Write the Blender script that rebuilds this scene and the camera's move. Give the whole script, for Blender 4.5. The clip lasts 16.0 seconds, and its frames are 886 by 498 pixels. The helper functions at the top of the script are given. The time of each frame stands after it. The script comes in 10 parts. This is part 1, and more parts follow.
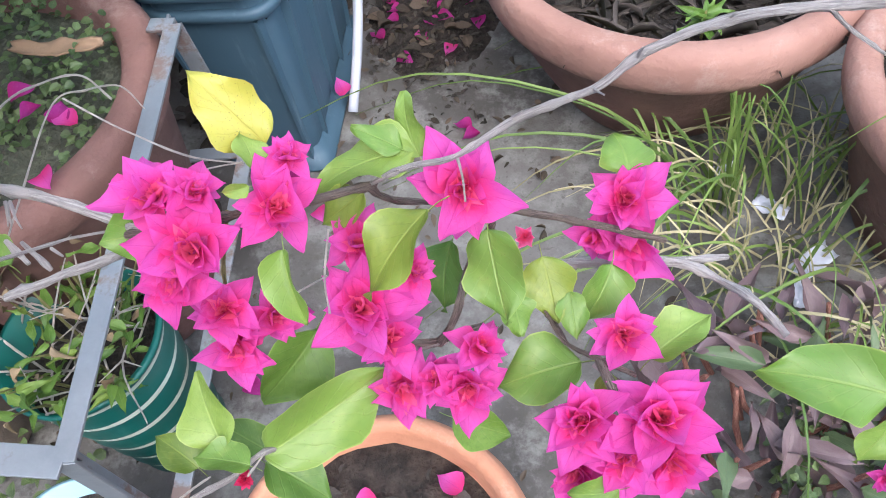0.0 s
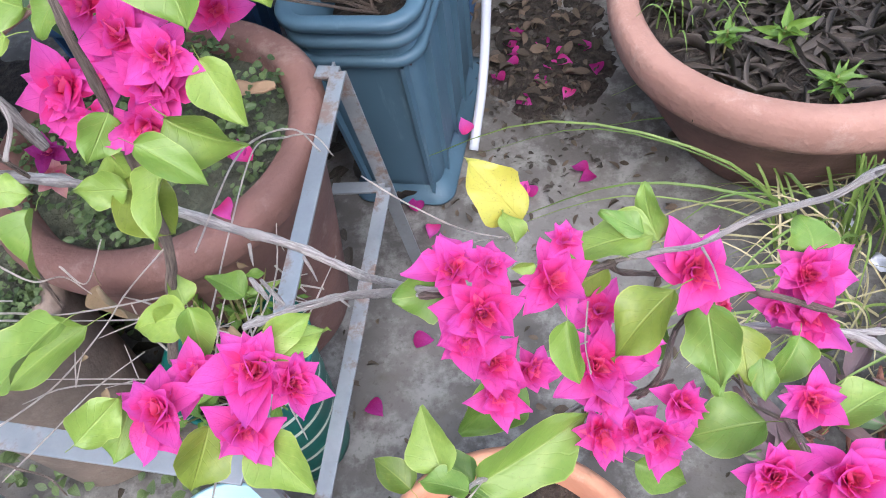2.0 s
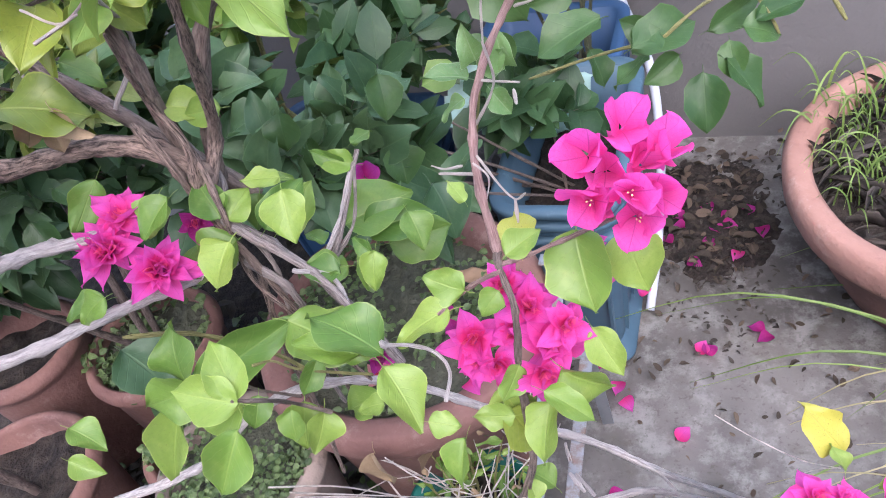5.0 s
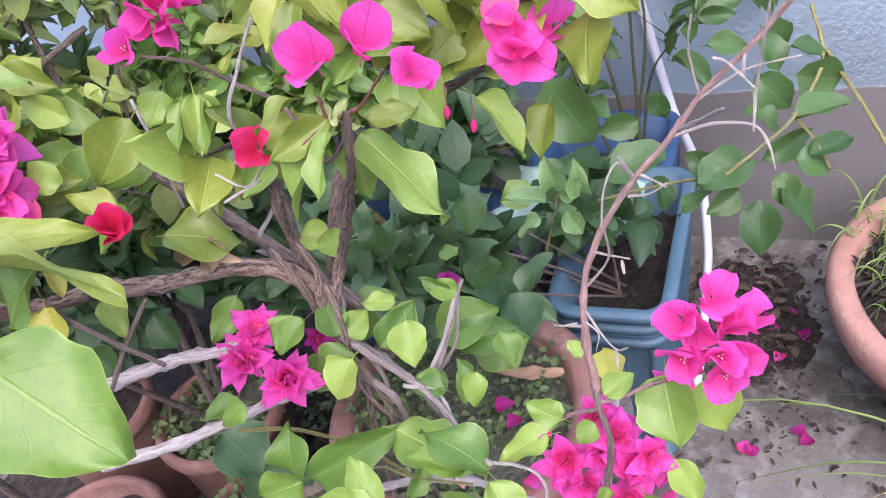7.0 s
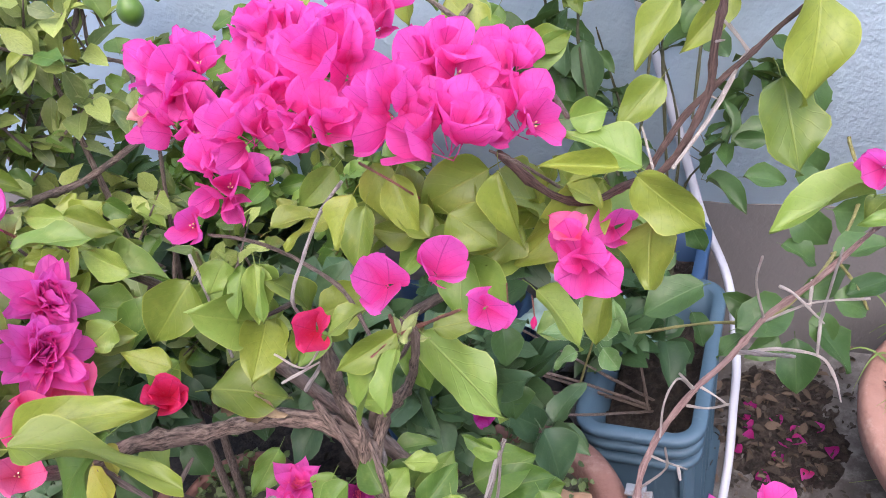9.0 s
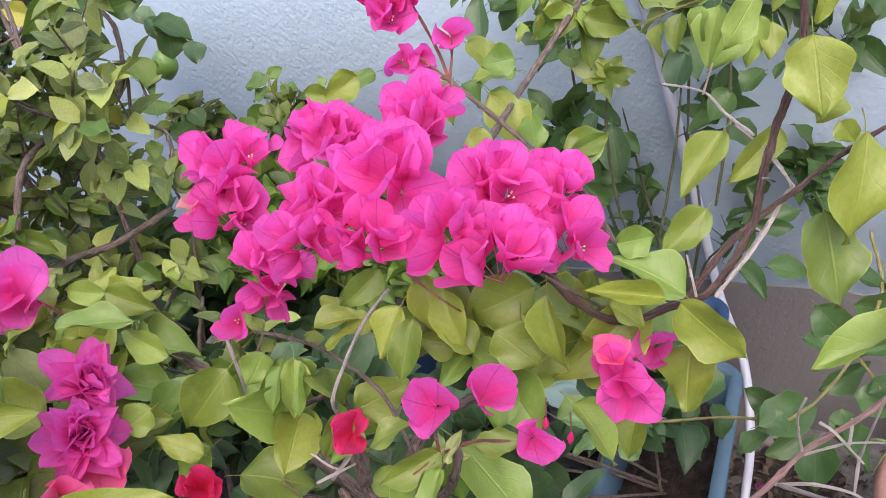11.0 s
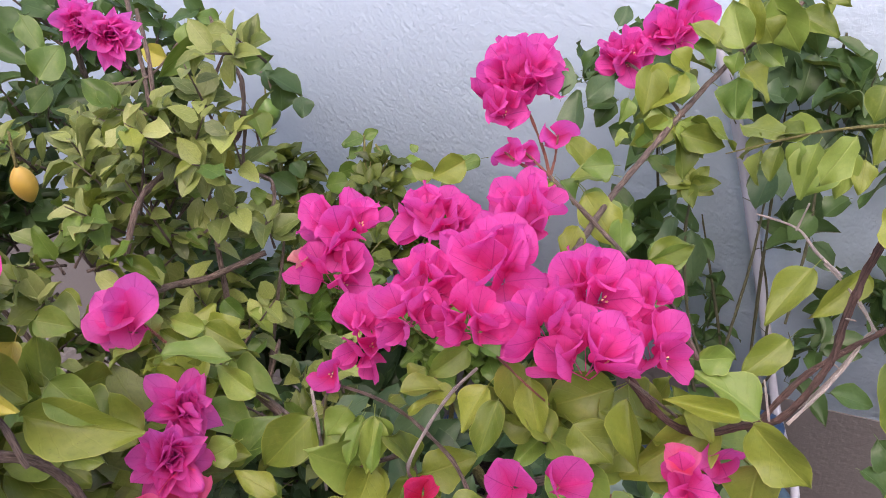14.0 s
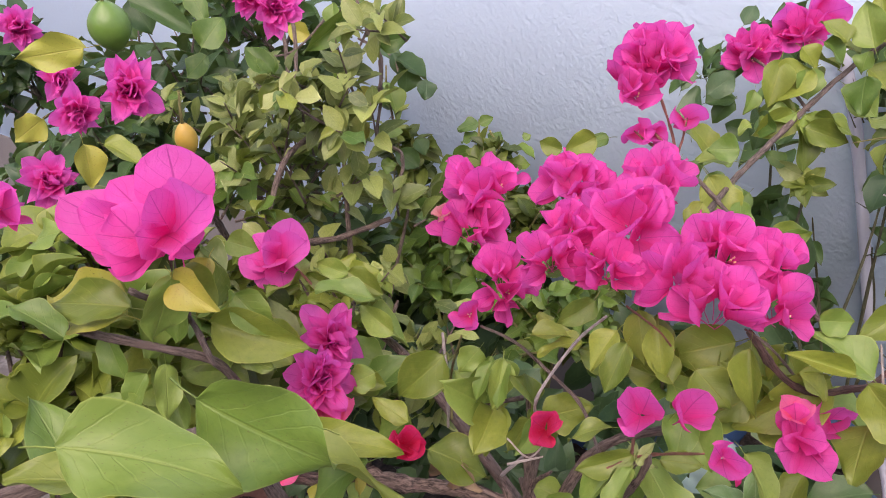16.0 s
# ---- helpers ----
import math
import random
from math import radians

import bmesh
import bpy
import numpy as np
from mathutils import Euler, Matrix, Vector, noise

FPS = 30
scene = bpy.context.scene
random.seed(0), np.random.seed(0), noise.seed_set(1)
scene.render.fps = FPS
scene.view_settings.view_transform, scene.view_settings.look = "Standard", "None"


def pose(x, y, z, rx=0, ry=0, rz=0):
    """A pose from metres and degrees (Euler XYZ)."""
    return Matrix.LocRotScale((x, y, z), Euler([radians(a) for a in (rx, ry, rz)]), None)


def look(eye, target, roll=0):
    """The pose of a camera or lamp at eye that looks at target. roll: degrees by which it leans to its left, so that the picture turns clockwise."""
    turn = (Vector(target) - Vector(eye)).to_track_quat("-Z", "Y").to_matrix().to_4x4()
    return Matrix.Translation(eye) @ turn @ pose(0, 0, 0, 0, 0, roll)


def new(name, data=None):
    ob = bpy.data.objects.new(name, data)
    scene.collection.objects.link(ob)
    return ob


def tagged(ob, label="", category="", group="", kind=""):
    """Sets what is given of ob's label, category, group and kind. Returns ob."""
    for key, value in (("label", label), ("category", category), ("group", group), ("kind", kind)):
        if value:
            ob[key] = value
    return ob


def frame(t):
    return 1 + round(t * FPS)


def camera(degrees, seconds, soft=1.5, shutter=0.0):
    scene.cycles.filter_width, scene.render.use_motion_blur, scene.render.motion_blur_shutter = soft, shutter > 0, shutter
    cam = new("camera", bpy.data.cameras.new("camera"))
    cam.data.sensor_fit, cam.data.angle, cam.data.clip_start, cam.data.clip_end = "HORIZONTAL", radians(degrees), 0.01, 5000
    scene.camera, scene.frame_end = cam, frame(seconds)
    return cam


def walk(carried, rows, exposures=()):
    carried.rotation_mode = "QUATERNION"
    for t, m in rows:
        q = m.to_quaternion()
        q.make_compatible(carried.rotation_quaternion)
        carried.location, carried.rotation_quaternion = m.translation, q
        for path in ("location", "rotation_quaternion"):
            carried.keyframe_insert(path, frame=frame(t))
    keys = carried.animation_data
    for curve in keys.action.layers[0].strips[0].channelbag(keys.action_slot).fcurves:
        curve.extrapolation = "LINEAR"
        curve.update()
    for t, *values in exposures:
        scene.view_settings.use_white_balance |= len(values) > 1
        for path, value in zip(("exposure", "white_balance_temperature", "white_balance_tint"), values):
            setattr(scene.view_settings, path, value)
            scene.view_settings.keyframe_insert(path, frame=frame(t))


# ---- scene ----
cam = camera(58.12, 16.0, 1.0)
PATH = [
    (0, (0.0360, 0.0560, 1.0640), (-0.0651, 1.0245, -0.4499), -13.30),
    (0.5, (0.0218, 0.0527, 1.0753), (-0.1083, 1.0291, -0.4313), -13.77),
    (1, (-0.0043, 0.0508, 1.0968), (-0.1727, 1.0382, -0.3988), -14.42),
    (1.5, (-0.0259, 0.0490, 1.1168), (-0.2321, 1.0482, -0.3662), -15.28),
    (2, (-0.0440, 0.0458, 1.1397), (-0.2811, 1.0610, -0.3276), -15.98),
    (2.5, (-0.0596, 0.0355, 1.1603), (-0.3165, 1.0693, -0.2906), -16.40),
    (3, (-0.0767, 0.0334, 1.1831), (-0.3647, 1.0965, -0.2406), -16.92),
    (3.5, (-0.0956, 0.0296, 1.2048), (-0.4180, 1.1315, -0.1815), -17.94),
    (4, (-0.1288, 0.0313, 1.2465), (-0.4944, 1.1777, -0.0922), -19.72),
    (4.5, (-0.1585, 0.0251, 1.2885), (-0.5628, 1.2067, -0.0078), -20.91),
    (4.7, (-0.1654, 0.0224, 1.3049), (-0.5820, 1.2172, 0.0247), -21.07),
    (6.8, (-0.2071, -0.0143, 1.4359), (-0.6715, 1.2832, 0.2779), -18.55),
    (7, (-0.2095, -0.0114, 1.4479), (-0.6763, 1.2919, 0.2975), -18.24),
    (7.5, (-0.2139, 0.0009, 1.4718), (-0.6893, 1.3177, 0.3403), -17.75),
    (8, (-0.2224, 0.0194, 1.5018), (-0.7059, 1.3559, 0.3972), -16.93),
    (8.5, (-0.2269, 0.0324, 1.5162), (-0.7125, 1.3855, 0.4332), -16.33),
    (9, (-0.2325, 0.0464, 1.5356), (-0.7179, 1.4213, 0.4801), -15.58),
    (9.5, (-0.2356, 0.0554, 1.5516), (-0.7215, 1.4516, 0.5247), -14.70),
    (10, (-0.2409, 0.0590, 1.5623), (-0.7282, 1.4702, 0.5567), -14.09),
    (10.2, (-0.2439, 0.0609, 1.5677), (-0.7304, 1.4756, 0.5666), -13.76),
    (12.3, (-0.2646, 0.0605, 1.6073), (-0.7760, 1.5316, 0.7050), -10.28),
    (12.5, (-0.2663, 0.0596, 1.6101), (-0.7771, 1.5378, 0.7190), -9.85),
    (13, (-0.2687, 0.0506, 1.6183), (-0.7819, 1.5419, 0.7508), -8.73),
    (13.5, (-0.2666, 0.0344, 1.6219), (-0.8160, 1.5278, 0.7805), -6.77),
    (14, (-0.2722, 0.0222, 1.6284), (-0.8843, 1.4958, 0.7955), -5.98),
    (14.5, (-0.2744, 0.0048, 1.6368), (-0.9426, 1.4586, 0.8121), -5.61),
    (15, (-0.2739, -0.0203, 1.6390), (-0.9918, 1.4149, 0.8236), -5.33),
    (15.5, (-0.2764, -0.0464, 1.6337), (-1.0272, 1.3731, 0.8206), -5.04),
    (16, (-0.2867, -0.0741, 1.6283), (-1.0701, 1.3259, 0.8121), -4.72),
]
walk(cam, [(t, look(eye, target, roll)) for t, eye, target, roll in PATH], [(0.0, 1.38, 5850, 11), (4.7, 1.48, 5850, 20), (7.0, 1.50, 5950, 26), (8.5, 1.34, 6150, 24), (10.2, 1.12, 6350, 22), (12.3, 0.80, 6650, 26), (16.0, 0.68, 6850, 31)])

# ---- light ----
SUN_ELEVATION, SUN_ROTATION = radians(55), radians(165)
world = bpy.data.worlds.new("sky")
scene.world = world
world.use_nodes = True
sky = world.node_tree.nodes.new("ShaderNodeTexSky")
sky.sky_type, sky.sun_disc = "NISHITA", False
sky.sun_elevation, sky.sun_rotation = SUN_ELEVATION, SUN_ROTATION
sky.air_density, sky.dust_density, sky.ozone_density = 1.0, 4.0, 0.6
world.node_tree.links.new(sky.outputs[0], world.node_tree.nodes["Background"].inputs[0])
world.node_tree.nodes["Background"].inputs[1].default_value = 0.17
sun = new("sun", bpy.data.lights.new("sun", "SUN"))
sun.data.energy, sun.data.angle, sun.data.color = 1.5, radians(70), (1.0, 0.96, 0.9)
sun.matrix_basis = look((0, 0, 6), (-0.67, 2.51, 2.29))

# ---- materials ----


class Paint:
    """A node material that is put together step by step."""

    def __init__(self, name, rough=0.6, metal=0.0, specular=0.5):
        self.m = bpy.data.materials.new(name)
        self.m.use_nodes = True
        self.tree = self.m.node_tree
        self.shader = self.tree.nodes["Principled BSDF"]
        self.out = self.tree.nodes["Material Output"]
        self.shader.inputs["Roughness"].default_value = rough
        self.shader.inputs["Metallic"].default_value = metal
        self.shader.inputs["Specular IOR Level"].default_value = specular

    def node(self, kind, **inputs):
        n = self.tree.nodes.new("ShaderNode" + kind)
        for key, value in inputs.items():
            self.put(n.inputs[int(key[1:]) if key[1:].isdigit() else key], value)
        return n

    def put(self, socket, value):
        if isinstance(value, bpy.types.NodeSocket):
            self.tree.links.new(value, socket)
        elif isinstance(value, tuple) and len(value) == 3 and socket.type == "RGBA":
            socket.default_value = (*value, 1)
        else:
            socket.default_value = value

    def math(self, op, a, b=0.0, clamp=False):
        n = self.node("Math", i0=a, i1=b)
        n.operation, n.use_clamp = op, clamp
        return n.outputs[0]

    def mix(self, f, a, b, blend="MIX"):
        n = self.tree.nodes.new("ShaderNodeMix")
        n.data_type, n.blend_type = "RGBA", blend
        self.put(n.inputs[0], f), self.put(n.inputs[6], a), self.put(n.inputs[7], b)
        return n.outputs[2]

    def ramp(self, value, lo, hi):
        n = self.node("MapRange", i0=value, i1=lo, i2=hi)
        n.interpolation_type = "SMOOTHSTEP"
        return n.outputs[0]

    def place(self, kind="Object"):
        return self.node("TexCoord").outputs[kind]

    def noise(self, scale, detail=4.0, rough=0.55, at=None, squeeze=None):
        n = self.node("TexNoise", Scale=scale, Detail=detail, Roughness=rough)
        at = at or self.place()
        if squeeze:
            mapping = self.node("Mapping", Vector=at)
            mapping.inputs["Scale"].default_value = squeeze
            at = mapping.outputs[0]
        self.tree.links.new(at, n.inputs["Vector"])
        return n.outputs[0]

    def cells(self, scale, feature="F1", at=None):
        n = self.node("TexVoronoi", Scale=scale)
        n.feature = feature
        self.tree.links.new(at or self.place(), n.inputs["Vector"])
        return n.outputs[0]

    def bump(self, height, strength=0.3, distance=0.01):
        n = self.node("Bump", Strength=strength, Distance=distance, Height=height)
        self.put(self.shader.inputs["Normal"], n.outputs[0])
        return n.outputs[0]

    def color(self, value):
        self.put(self.shader.inputs["Base Color"], value)

    def rough(self, value):
        self.put(self.shader.inputs["Roughness"], value)

    def thin(self, value, share):
        """Lets light through, as leaves do."""
        back = self.node("BsdfTranslucent", Color=value)
        both = self.node("MixShader", i0=share, i1=self.shader.outputs[0], i2=back.outputs[0])
        self.tree.links.new(both.outputs[0], self.out.inputs[0])


def leaf_paint(name, low, high, edge, island=False, gloss=0.42, dust=0.22, share=0.18, shine=0.4):
    p = Paint(name, gloss, specular=shine)
    uv = p.node("UVMap").outputs[0]
    sep = p.node("SeparateXYZ", Vector=uv)
    u, v = sep.outputs[0], sep.outputs[1]
    across = p.math("ABSOLUTE", p.math("SUBTRACT", u, 0.5))
    rib = p.math("SUBTRACT", 1.0, p.ramp(across, 0.008, 0.03))
    curl = p.math("MULTIPLY", p.noise(2.5, 2, at=p.place("UV")), 0.16)
    slope = p.math("ADD", curl, p.math("MULTIPLY", p.math("POWER", across, 0.8), 0.62))
    wave = p.math("SINE", p.math("MULTIPLY", p.math("SUBTRACT", v, slope), 40.0))
    vein = p.math("MULTIPLY", p.ramp(wave, 0.90, 1.0), 0.24)
    lines = p.math("MAXIMUM", rib, vein)
    chance = p.node("NewGeometry").outputs["Random Per Island"] if island else p.node("ObjectInfo").outputs["Random"]
    base = p.mix(chance, low, high)
    cloud = p.noise(3.0, 3, at=p.place("UV"))
    base = p.mix(p.math("MULTIPLY", p.ramp(cloud, 0.42, 0.8), 0.22), base, edge)
    base = p.mix(p.math("MULTIPLY", p.ramp(across, 0.475, 0.495), 0.5), base, edge)
    base = p.mix(p.math("MULTIPLY", lines, 0.22), base, edge)
    mottle = p.noise(13.0, 6, 0.7, at=p.place("UV"))
    base = p.mix(p.math("MULTIPLY", p.ramp(mottle, 0.42, 0.72), 0.4), base, low)
    specks = p.ramp(p.noise(38.0, 2, at=p.place("UV")), 0.65, 0.69)
    base = p.mix(p.math("MULTIPLY", specks, 2.4 * dust), base, (0.10, 0.085, 0.03))
    chalk = p.ramp(p.noise(9.0, 5, 0.7, at=p.place("UV")), 0.55, 0.8)
    base = p.mix(p.math("MULTIPLY", chalk, dust), base, (0.30, 0.34, 0.11))
    p.color(base)
    p.rough(p.math("ADD", gloss, p.math("MULTIPLY", chalk, 0.3)))
    p.bump(p.math("SUBTRACT", p.math("MULTIPLY", cloud, 0.6), p.math("MULTIPLY", lines, 0.45)), 0.5, 0.002)
    p.thin(p.mix(0.4, base, (0.38, 0.50, 0.07)), share)
    return p.m


LEAF = {
    "lime": leaf_paint("lime_leaf", (0.100, 0.190, 0.032), (0.198, 0.285, 0.052), (0.37, 0.44, 0.12)),
    "green": leaf_paint("green_leaf", (0.05, 0.118, 0.020), (0.125, 0.220, 0.034), (0.28, 0.38, 0.10)),
    "olive": leaf_paint("olive_leaf", (0.080, 0.132, 0.018), (0.205, 0.258, 0.036), (0.36, 0.40, 0.08)),
    "yellow": leaf_paint("yellowing_leaf", (0.29, 0.32, 0.05), (0.37, 0.35, 0.055), (0.46, 0.36, 0.075), dust=0.5),
    "citrus": leaf_paint("citrus_leaf", (0.022, 0.06, 0.018), (0.055, 0.115, 0.034), (0.12, 0.20, 0.075), gloss=0.36, dust=0.12, share=0.18, shine=0.3),
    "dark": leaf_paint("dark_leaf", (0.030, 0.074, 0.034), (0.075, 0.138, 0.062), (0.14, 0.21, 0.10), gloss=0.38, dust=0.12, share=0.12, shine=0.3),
    "small": leaf_paint("pale_edged_leaf", (0.14, 0.205, 0.055), (0.32, 0.375, 0.13), (0.50, 0.51, 0.26)),
    # Crown paints reach darker than the front leaves: inner shade put into the colour.
    "mass": leaf_paint("shaded_crown_leaf", (0.028, 0.056, 0.010), (0.115, 0.158, 0.024), (0.23, 0.28, 0.07), island=True),
    "mass_citrus": leaf_paint("shaded_citrus_crown_leaf", (0.018, 0.05, 0.016), (0.05, 0.105, 0.032), (0.11, 0.18, 0.065), island=True, gloss=0.36, dust=0.12, share=0.18, shine=0.3),
    "mass_small": leaf_paint("shaded_pale_edged_crown_leaf", (0.05, 0.09, 0.02), (0.31, 0.385, 0.10), (0.47, 0.50, 0.22), island=True),
    "mass_dark": leaf_paint("shaded_dark_crown_leaf", (0.016, 0.046, 0.018), (0.045, 0.10, 0.038), (0.10, 0.17, 0.07), island=True, dust=0.12, share=0.12, shine=0.3),
    "weed": leaf_paint("fresh_weed_leaf", (0.045, 0.085, 0.03), (0.14, 0.20, 0.075), (0.20, 0.26, 0.11), share=0.12),
    "mass_weed": leaf_paint("weed_leaf", (0.035, 0.065, 0.025), (0.12, 0.175, 0.065), (0.18, 0.24, 0.10), island=True, share=0.15),
    "mass_grass": leaf_paint("grass_blade", (0.07, 0.14, 0.03), (0.19, 0.28, 0.07), (0.32, 0.37, 0.14), island=True, share=0.25),
    "mass_straw": leaf_paint("straw_blade", (0.20, 0.19, 0.09), (0.48, 0.43, 0.27), (0.56, 0.52, 0.36), island=True, gloss=0.7, share=0.1),
    "mass_dry": leaf_paint("dry_litter", (0.022, 0.017, 0.014), (0.12, 0.088, 0.066), (0.12, 0.085, 0.065), island=True, gloss=0.85, share=0.05),
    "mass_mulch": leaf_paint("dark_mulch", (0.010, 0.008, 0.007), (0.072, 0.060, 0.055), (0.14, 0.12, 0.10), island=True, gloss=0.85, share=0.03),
    "dry": leaf_paint("dry_leaf", (0.16, 0.11, 0.065), (0.36, 0.27, 0.17), (0.30, 0.22, 0.13), gloss=0.8, share=0.05),
    "variegated": leaf_paint("variegated_leaf", (0.09, 0.19, 0.06), (0.16, 0.28, 0.10), (0.52, 0.58, 0.40), dust=0.5),
    "purple": leaf_paint("purple_leaf", (0.085, 0.055, 0.07), (0.17, 0.115, 0.12), (0.22, 0.19, 0.17), gloss=0.5, share=0.1),
    "heart_green": leaf_paint("purple_green_leaf", (0.06, 0.10, 0.05), (0.12, 0.17, 0.08), (0.2, 0.22, 0.13), gloss=0.5, share=0.1),
}


def bract_paint(name, heart, tip, vein):
    p = Paint(name, 0.55, specular=0.25)
    sep = p.node("SeparateXYZ", Vector=p.node("UVMap").outputs[0])
    u, v = sep.outputs[0], sep.outputs[1]
    across = p.math("ABSOLUTE", p.math("SUBTRACT", u, 0.5))
    chance = p.node("ObjectInfo").outputs["Random"]
    body = p.mix(p.math("MULTIPLY", chance, 0.55), tip, p.mix(0.5, heart, tip))
    body = p.mix(p.ramp(v, 0.05, 0.75), heart, body)
    rib = p.math("SUBTRACT", 1.0, p.ramp(across, 0.004, 0.022))
    wave = p.math("SINE", p.math("MULTIPLY", p.math("SUBTRACT", v, p.math("MULTIPLY", across, 0.9)), 30.0))
    lines = p.math("MAXIMUM", rib, p.math("MULTIPLY", p.ramp(wave, 0.955, 1.0), 0.5))
    net = p.math("MULTIPLY", p.math("SUBTRACT", 1.0, p.ramp(p.cells(6.0, "DISTANCE_TO_EDGE", p.place("UV")), 0.0, 0.05)), 0.10)
    lines = p.math("MAXIMUM", lines, net)
    crinkle = p.noise(7.0, 5, 0.65, at=p.place("UV"))
    body = p.mix(p.math("MULTIPLY", lines, 0.55), body, vein)
    body = p.mix(p.math("MULTIPLY", p.ramp(crinkle, 0.5, 0.8), 0.3), body, (0.90, 0.24, 0.56))
    body = p.mix(p.math("MULTIPLY", p.ramp(p.noise(4.0, 4, 0.6, at=p.place("UV")), 0.45, 0.75), 0.22), body, heart)
    p.color(body)
    p.bump(p.math("SUBTRACT", crinkle, p.math("MULTIPLY", lines, 0.4)), 0.6, 0.005)
    p.thin(p.mix(0.3, body, tip), 0.56)
    return p.m


BRACT = {
    "magenta": bract_paint("magenta_bract", (0.84, 0.05, 0.25), (0.83, 0.14, 0.60), (0.60, 0.03, 0.34)),
    "crimson": bract_paint("crimson_bract", (0.95, 0.12, 0.27), (0.95, 0.20, 0.46), (0.80, 0.06, 0.26)),
    "pink": bract_paint("pink_bract", (0.82, 0.055, 0.32), (0.86, 0.135, 0.55), (0.40, 0.01, 0.16)),
    "rose": bract_paint("rose_bract", (0.86, 0.07, 0.36), (0.87, 0.17, 0.62), (0.62, 0.03, 0.34)),
    "red": bract_paint("red_bract", (0.66, 0.02, 0.07), (0.82, 0.05, 0.20), (0.48, 0.01, 0.07)),
    "purple": bract_paint("purple_bract", (0.45, 0.02, 0.20), (0.48, 0.05, 0.33), (0.30, 0.01, 0.16)),
    "pale": bract_paint("faded_bract", (0.80, 0.20, 0.30), (0.80, 0.45, 0.42), (0.6, 0.2, 0.25)),
}


def plain(name, color, rough=0.6, spread=0.25, scale=30.0, metal=0.0, relief=0.15, depth=0.003):
    p = Paint(name, rough, metal)
    n = p.noise(scale, 5)
    p.color(p.mix(n, tuple(c * (1 - spread) for c in color), tuple(min(1, c * (1 + spread)) for c in color)))
    p.bump(n, relief, depth)
    return p.m


def bark_paint(name, low, high):
    p = Paint(name, 0.85)
    sep = p.node("SeparateXYZ", Vector=p.node("UVMap").outputs[0])
    at = p.node("CombineXYZ", X=p.math("MULTIPLY", sep.outputs[0], 7.0), Y=p.math("MULTIPLY", sep.outputs[1], 1.0)).outputs[0]
    grain = p.noise(2.0, 7, 0.72, at=at)
    patch = p.noise(35.0, 4)
    c = p.mix(p.ramp(grain, 0.36, 0.64), low, high)
    p.color(p.mix(p.ramp(patch, 0.45, 0.75), c, tuple(0.5 * (a + b) for a, b in zip(low, high))))
    p.bump(p.math("ADD", grain, p.math("MULTIPLY", patch, 0.3)), 1.0, 0.006)
    return p.m


BARK = {
    "grey": bark_paint("grey_bark", (0.30, 0.27, 0.26), (0.62, 0.58, 0.56)),
    "brown": bark_paint("brown_bark", (0.075, 0.056, 0.047), (0.27, 0.21, 0.175)),
    "trunk": bark_paint("furrowed_bark", (0.025, 0.016, 0.013), (0.36, 0.27, 0.22)),
    "weathered": bark_paint("weathered_bark", (0.13, 0.105, 0.095), (0.40, 0.35, 0.33)),
    "reddish": bark_paint("reddish_bark", (0.05, 0.028, 0.024), (0.20, 0.125, 0.105)),
    "pinkish": bark_paint("pinkish_bark", (0.24, 0.14, 0.13), (0.48, 0.33, 0.30)),
    "straw": bark_paint("dry_twig", (0.46, 0.40, 0.35), (0.70, 0.66, 0.62)),
    "stem": bark_paint("green_stem", (0.16, 0.15, 0.05), (0.34, 0.33, 0.12)),
    "deep": bark_paint("deep_green_stem", (0.035, 0.04, 0.018), (0.10, 0.105, 0.05)),
    "pedicel": bark_paint("reddish_pedicel", (0.20, 0.06, 0.05), (0.40, 0.20, 0.14)),
}


def clay_paint(name, low, high, bloom):
    p = Paint(name, 0.85)
    broad, fine = p.noise(6.0, 5), p.noise(70.0, 4)
    c = p.mix(p.ramp(broad, 0.35, 0.7), low, high)
    c = p.mix(p.math("MULTIPLY", p.ramp(p.noise(14.0, 7, 0.8), 0.52, 0.70), 0.38), c, bloom)
    c = p.mix(p.math("MULTIPLY", p.ramp(fine, 0.55, 0.8), 0.35), c, tuple(0.55 * a for a in low))
    p.color(c)
    p.bump(p.math("ADD", p.math("MULTIPLY", broad, 0.5), fine), 0.5, 0.006)
    return p.m


CLAY = {
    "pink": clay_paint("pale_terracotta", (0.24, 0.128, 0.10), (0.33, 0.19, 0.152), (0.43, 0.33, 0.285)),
    "dark": clay_paint("dark_terracotta", (0.13, 0.066, 0.055), (0.215, 0.112, 0.092), (0.33, 0.24, 0.21)),
    "orange": clay_paint("orange_terracotta", (0.42, 0.19, 0.11), (0.52, 0.26, 0.16), (0.50, 0.36, 0.28)),
    "grey": clay_paint("weathered_terracotta", (0.13, 0.105, 0.086), (0.25, 0.195, 0.16), (0.34, 0.30, 0.26)),
}


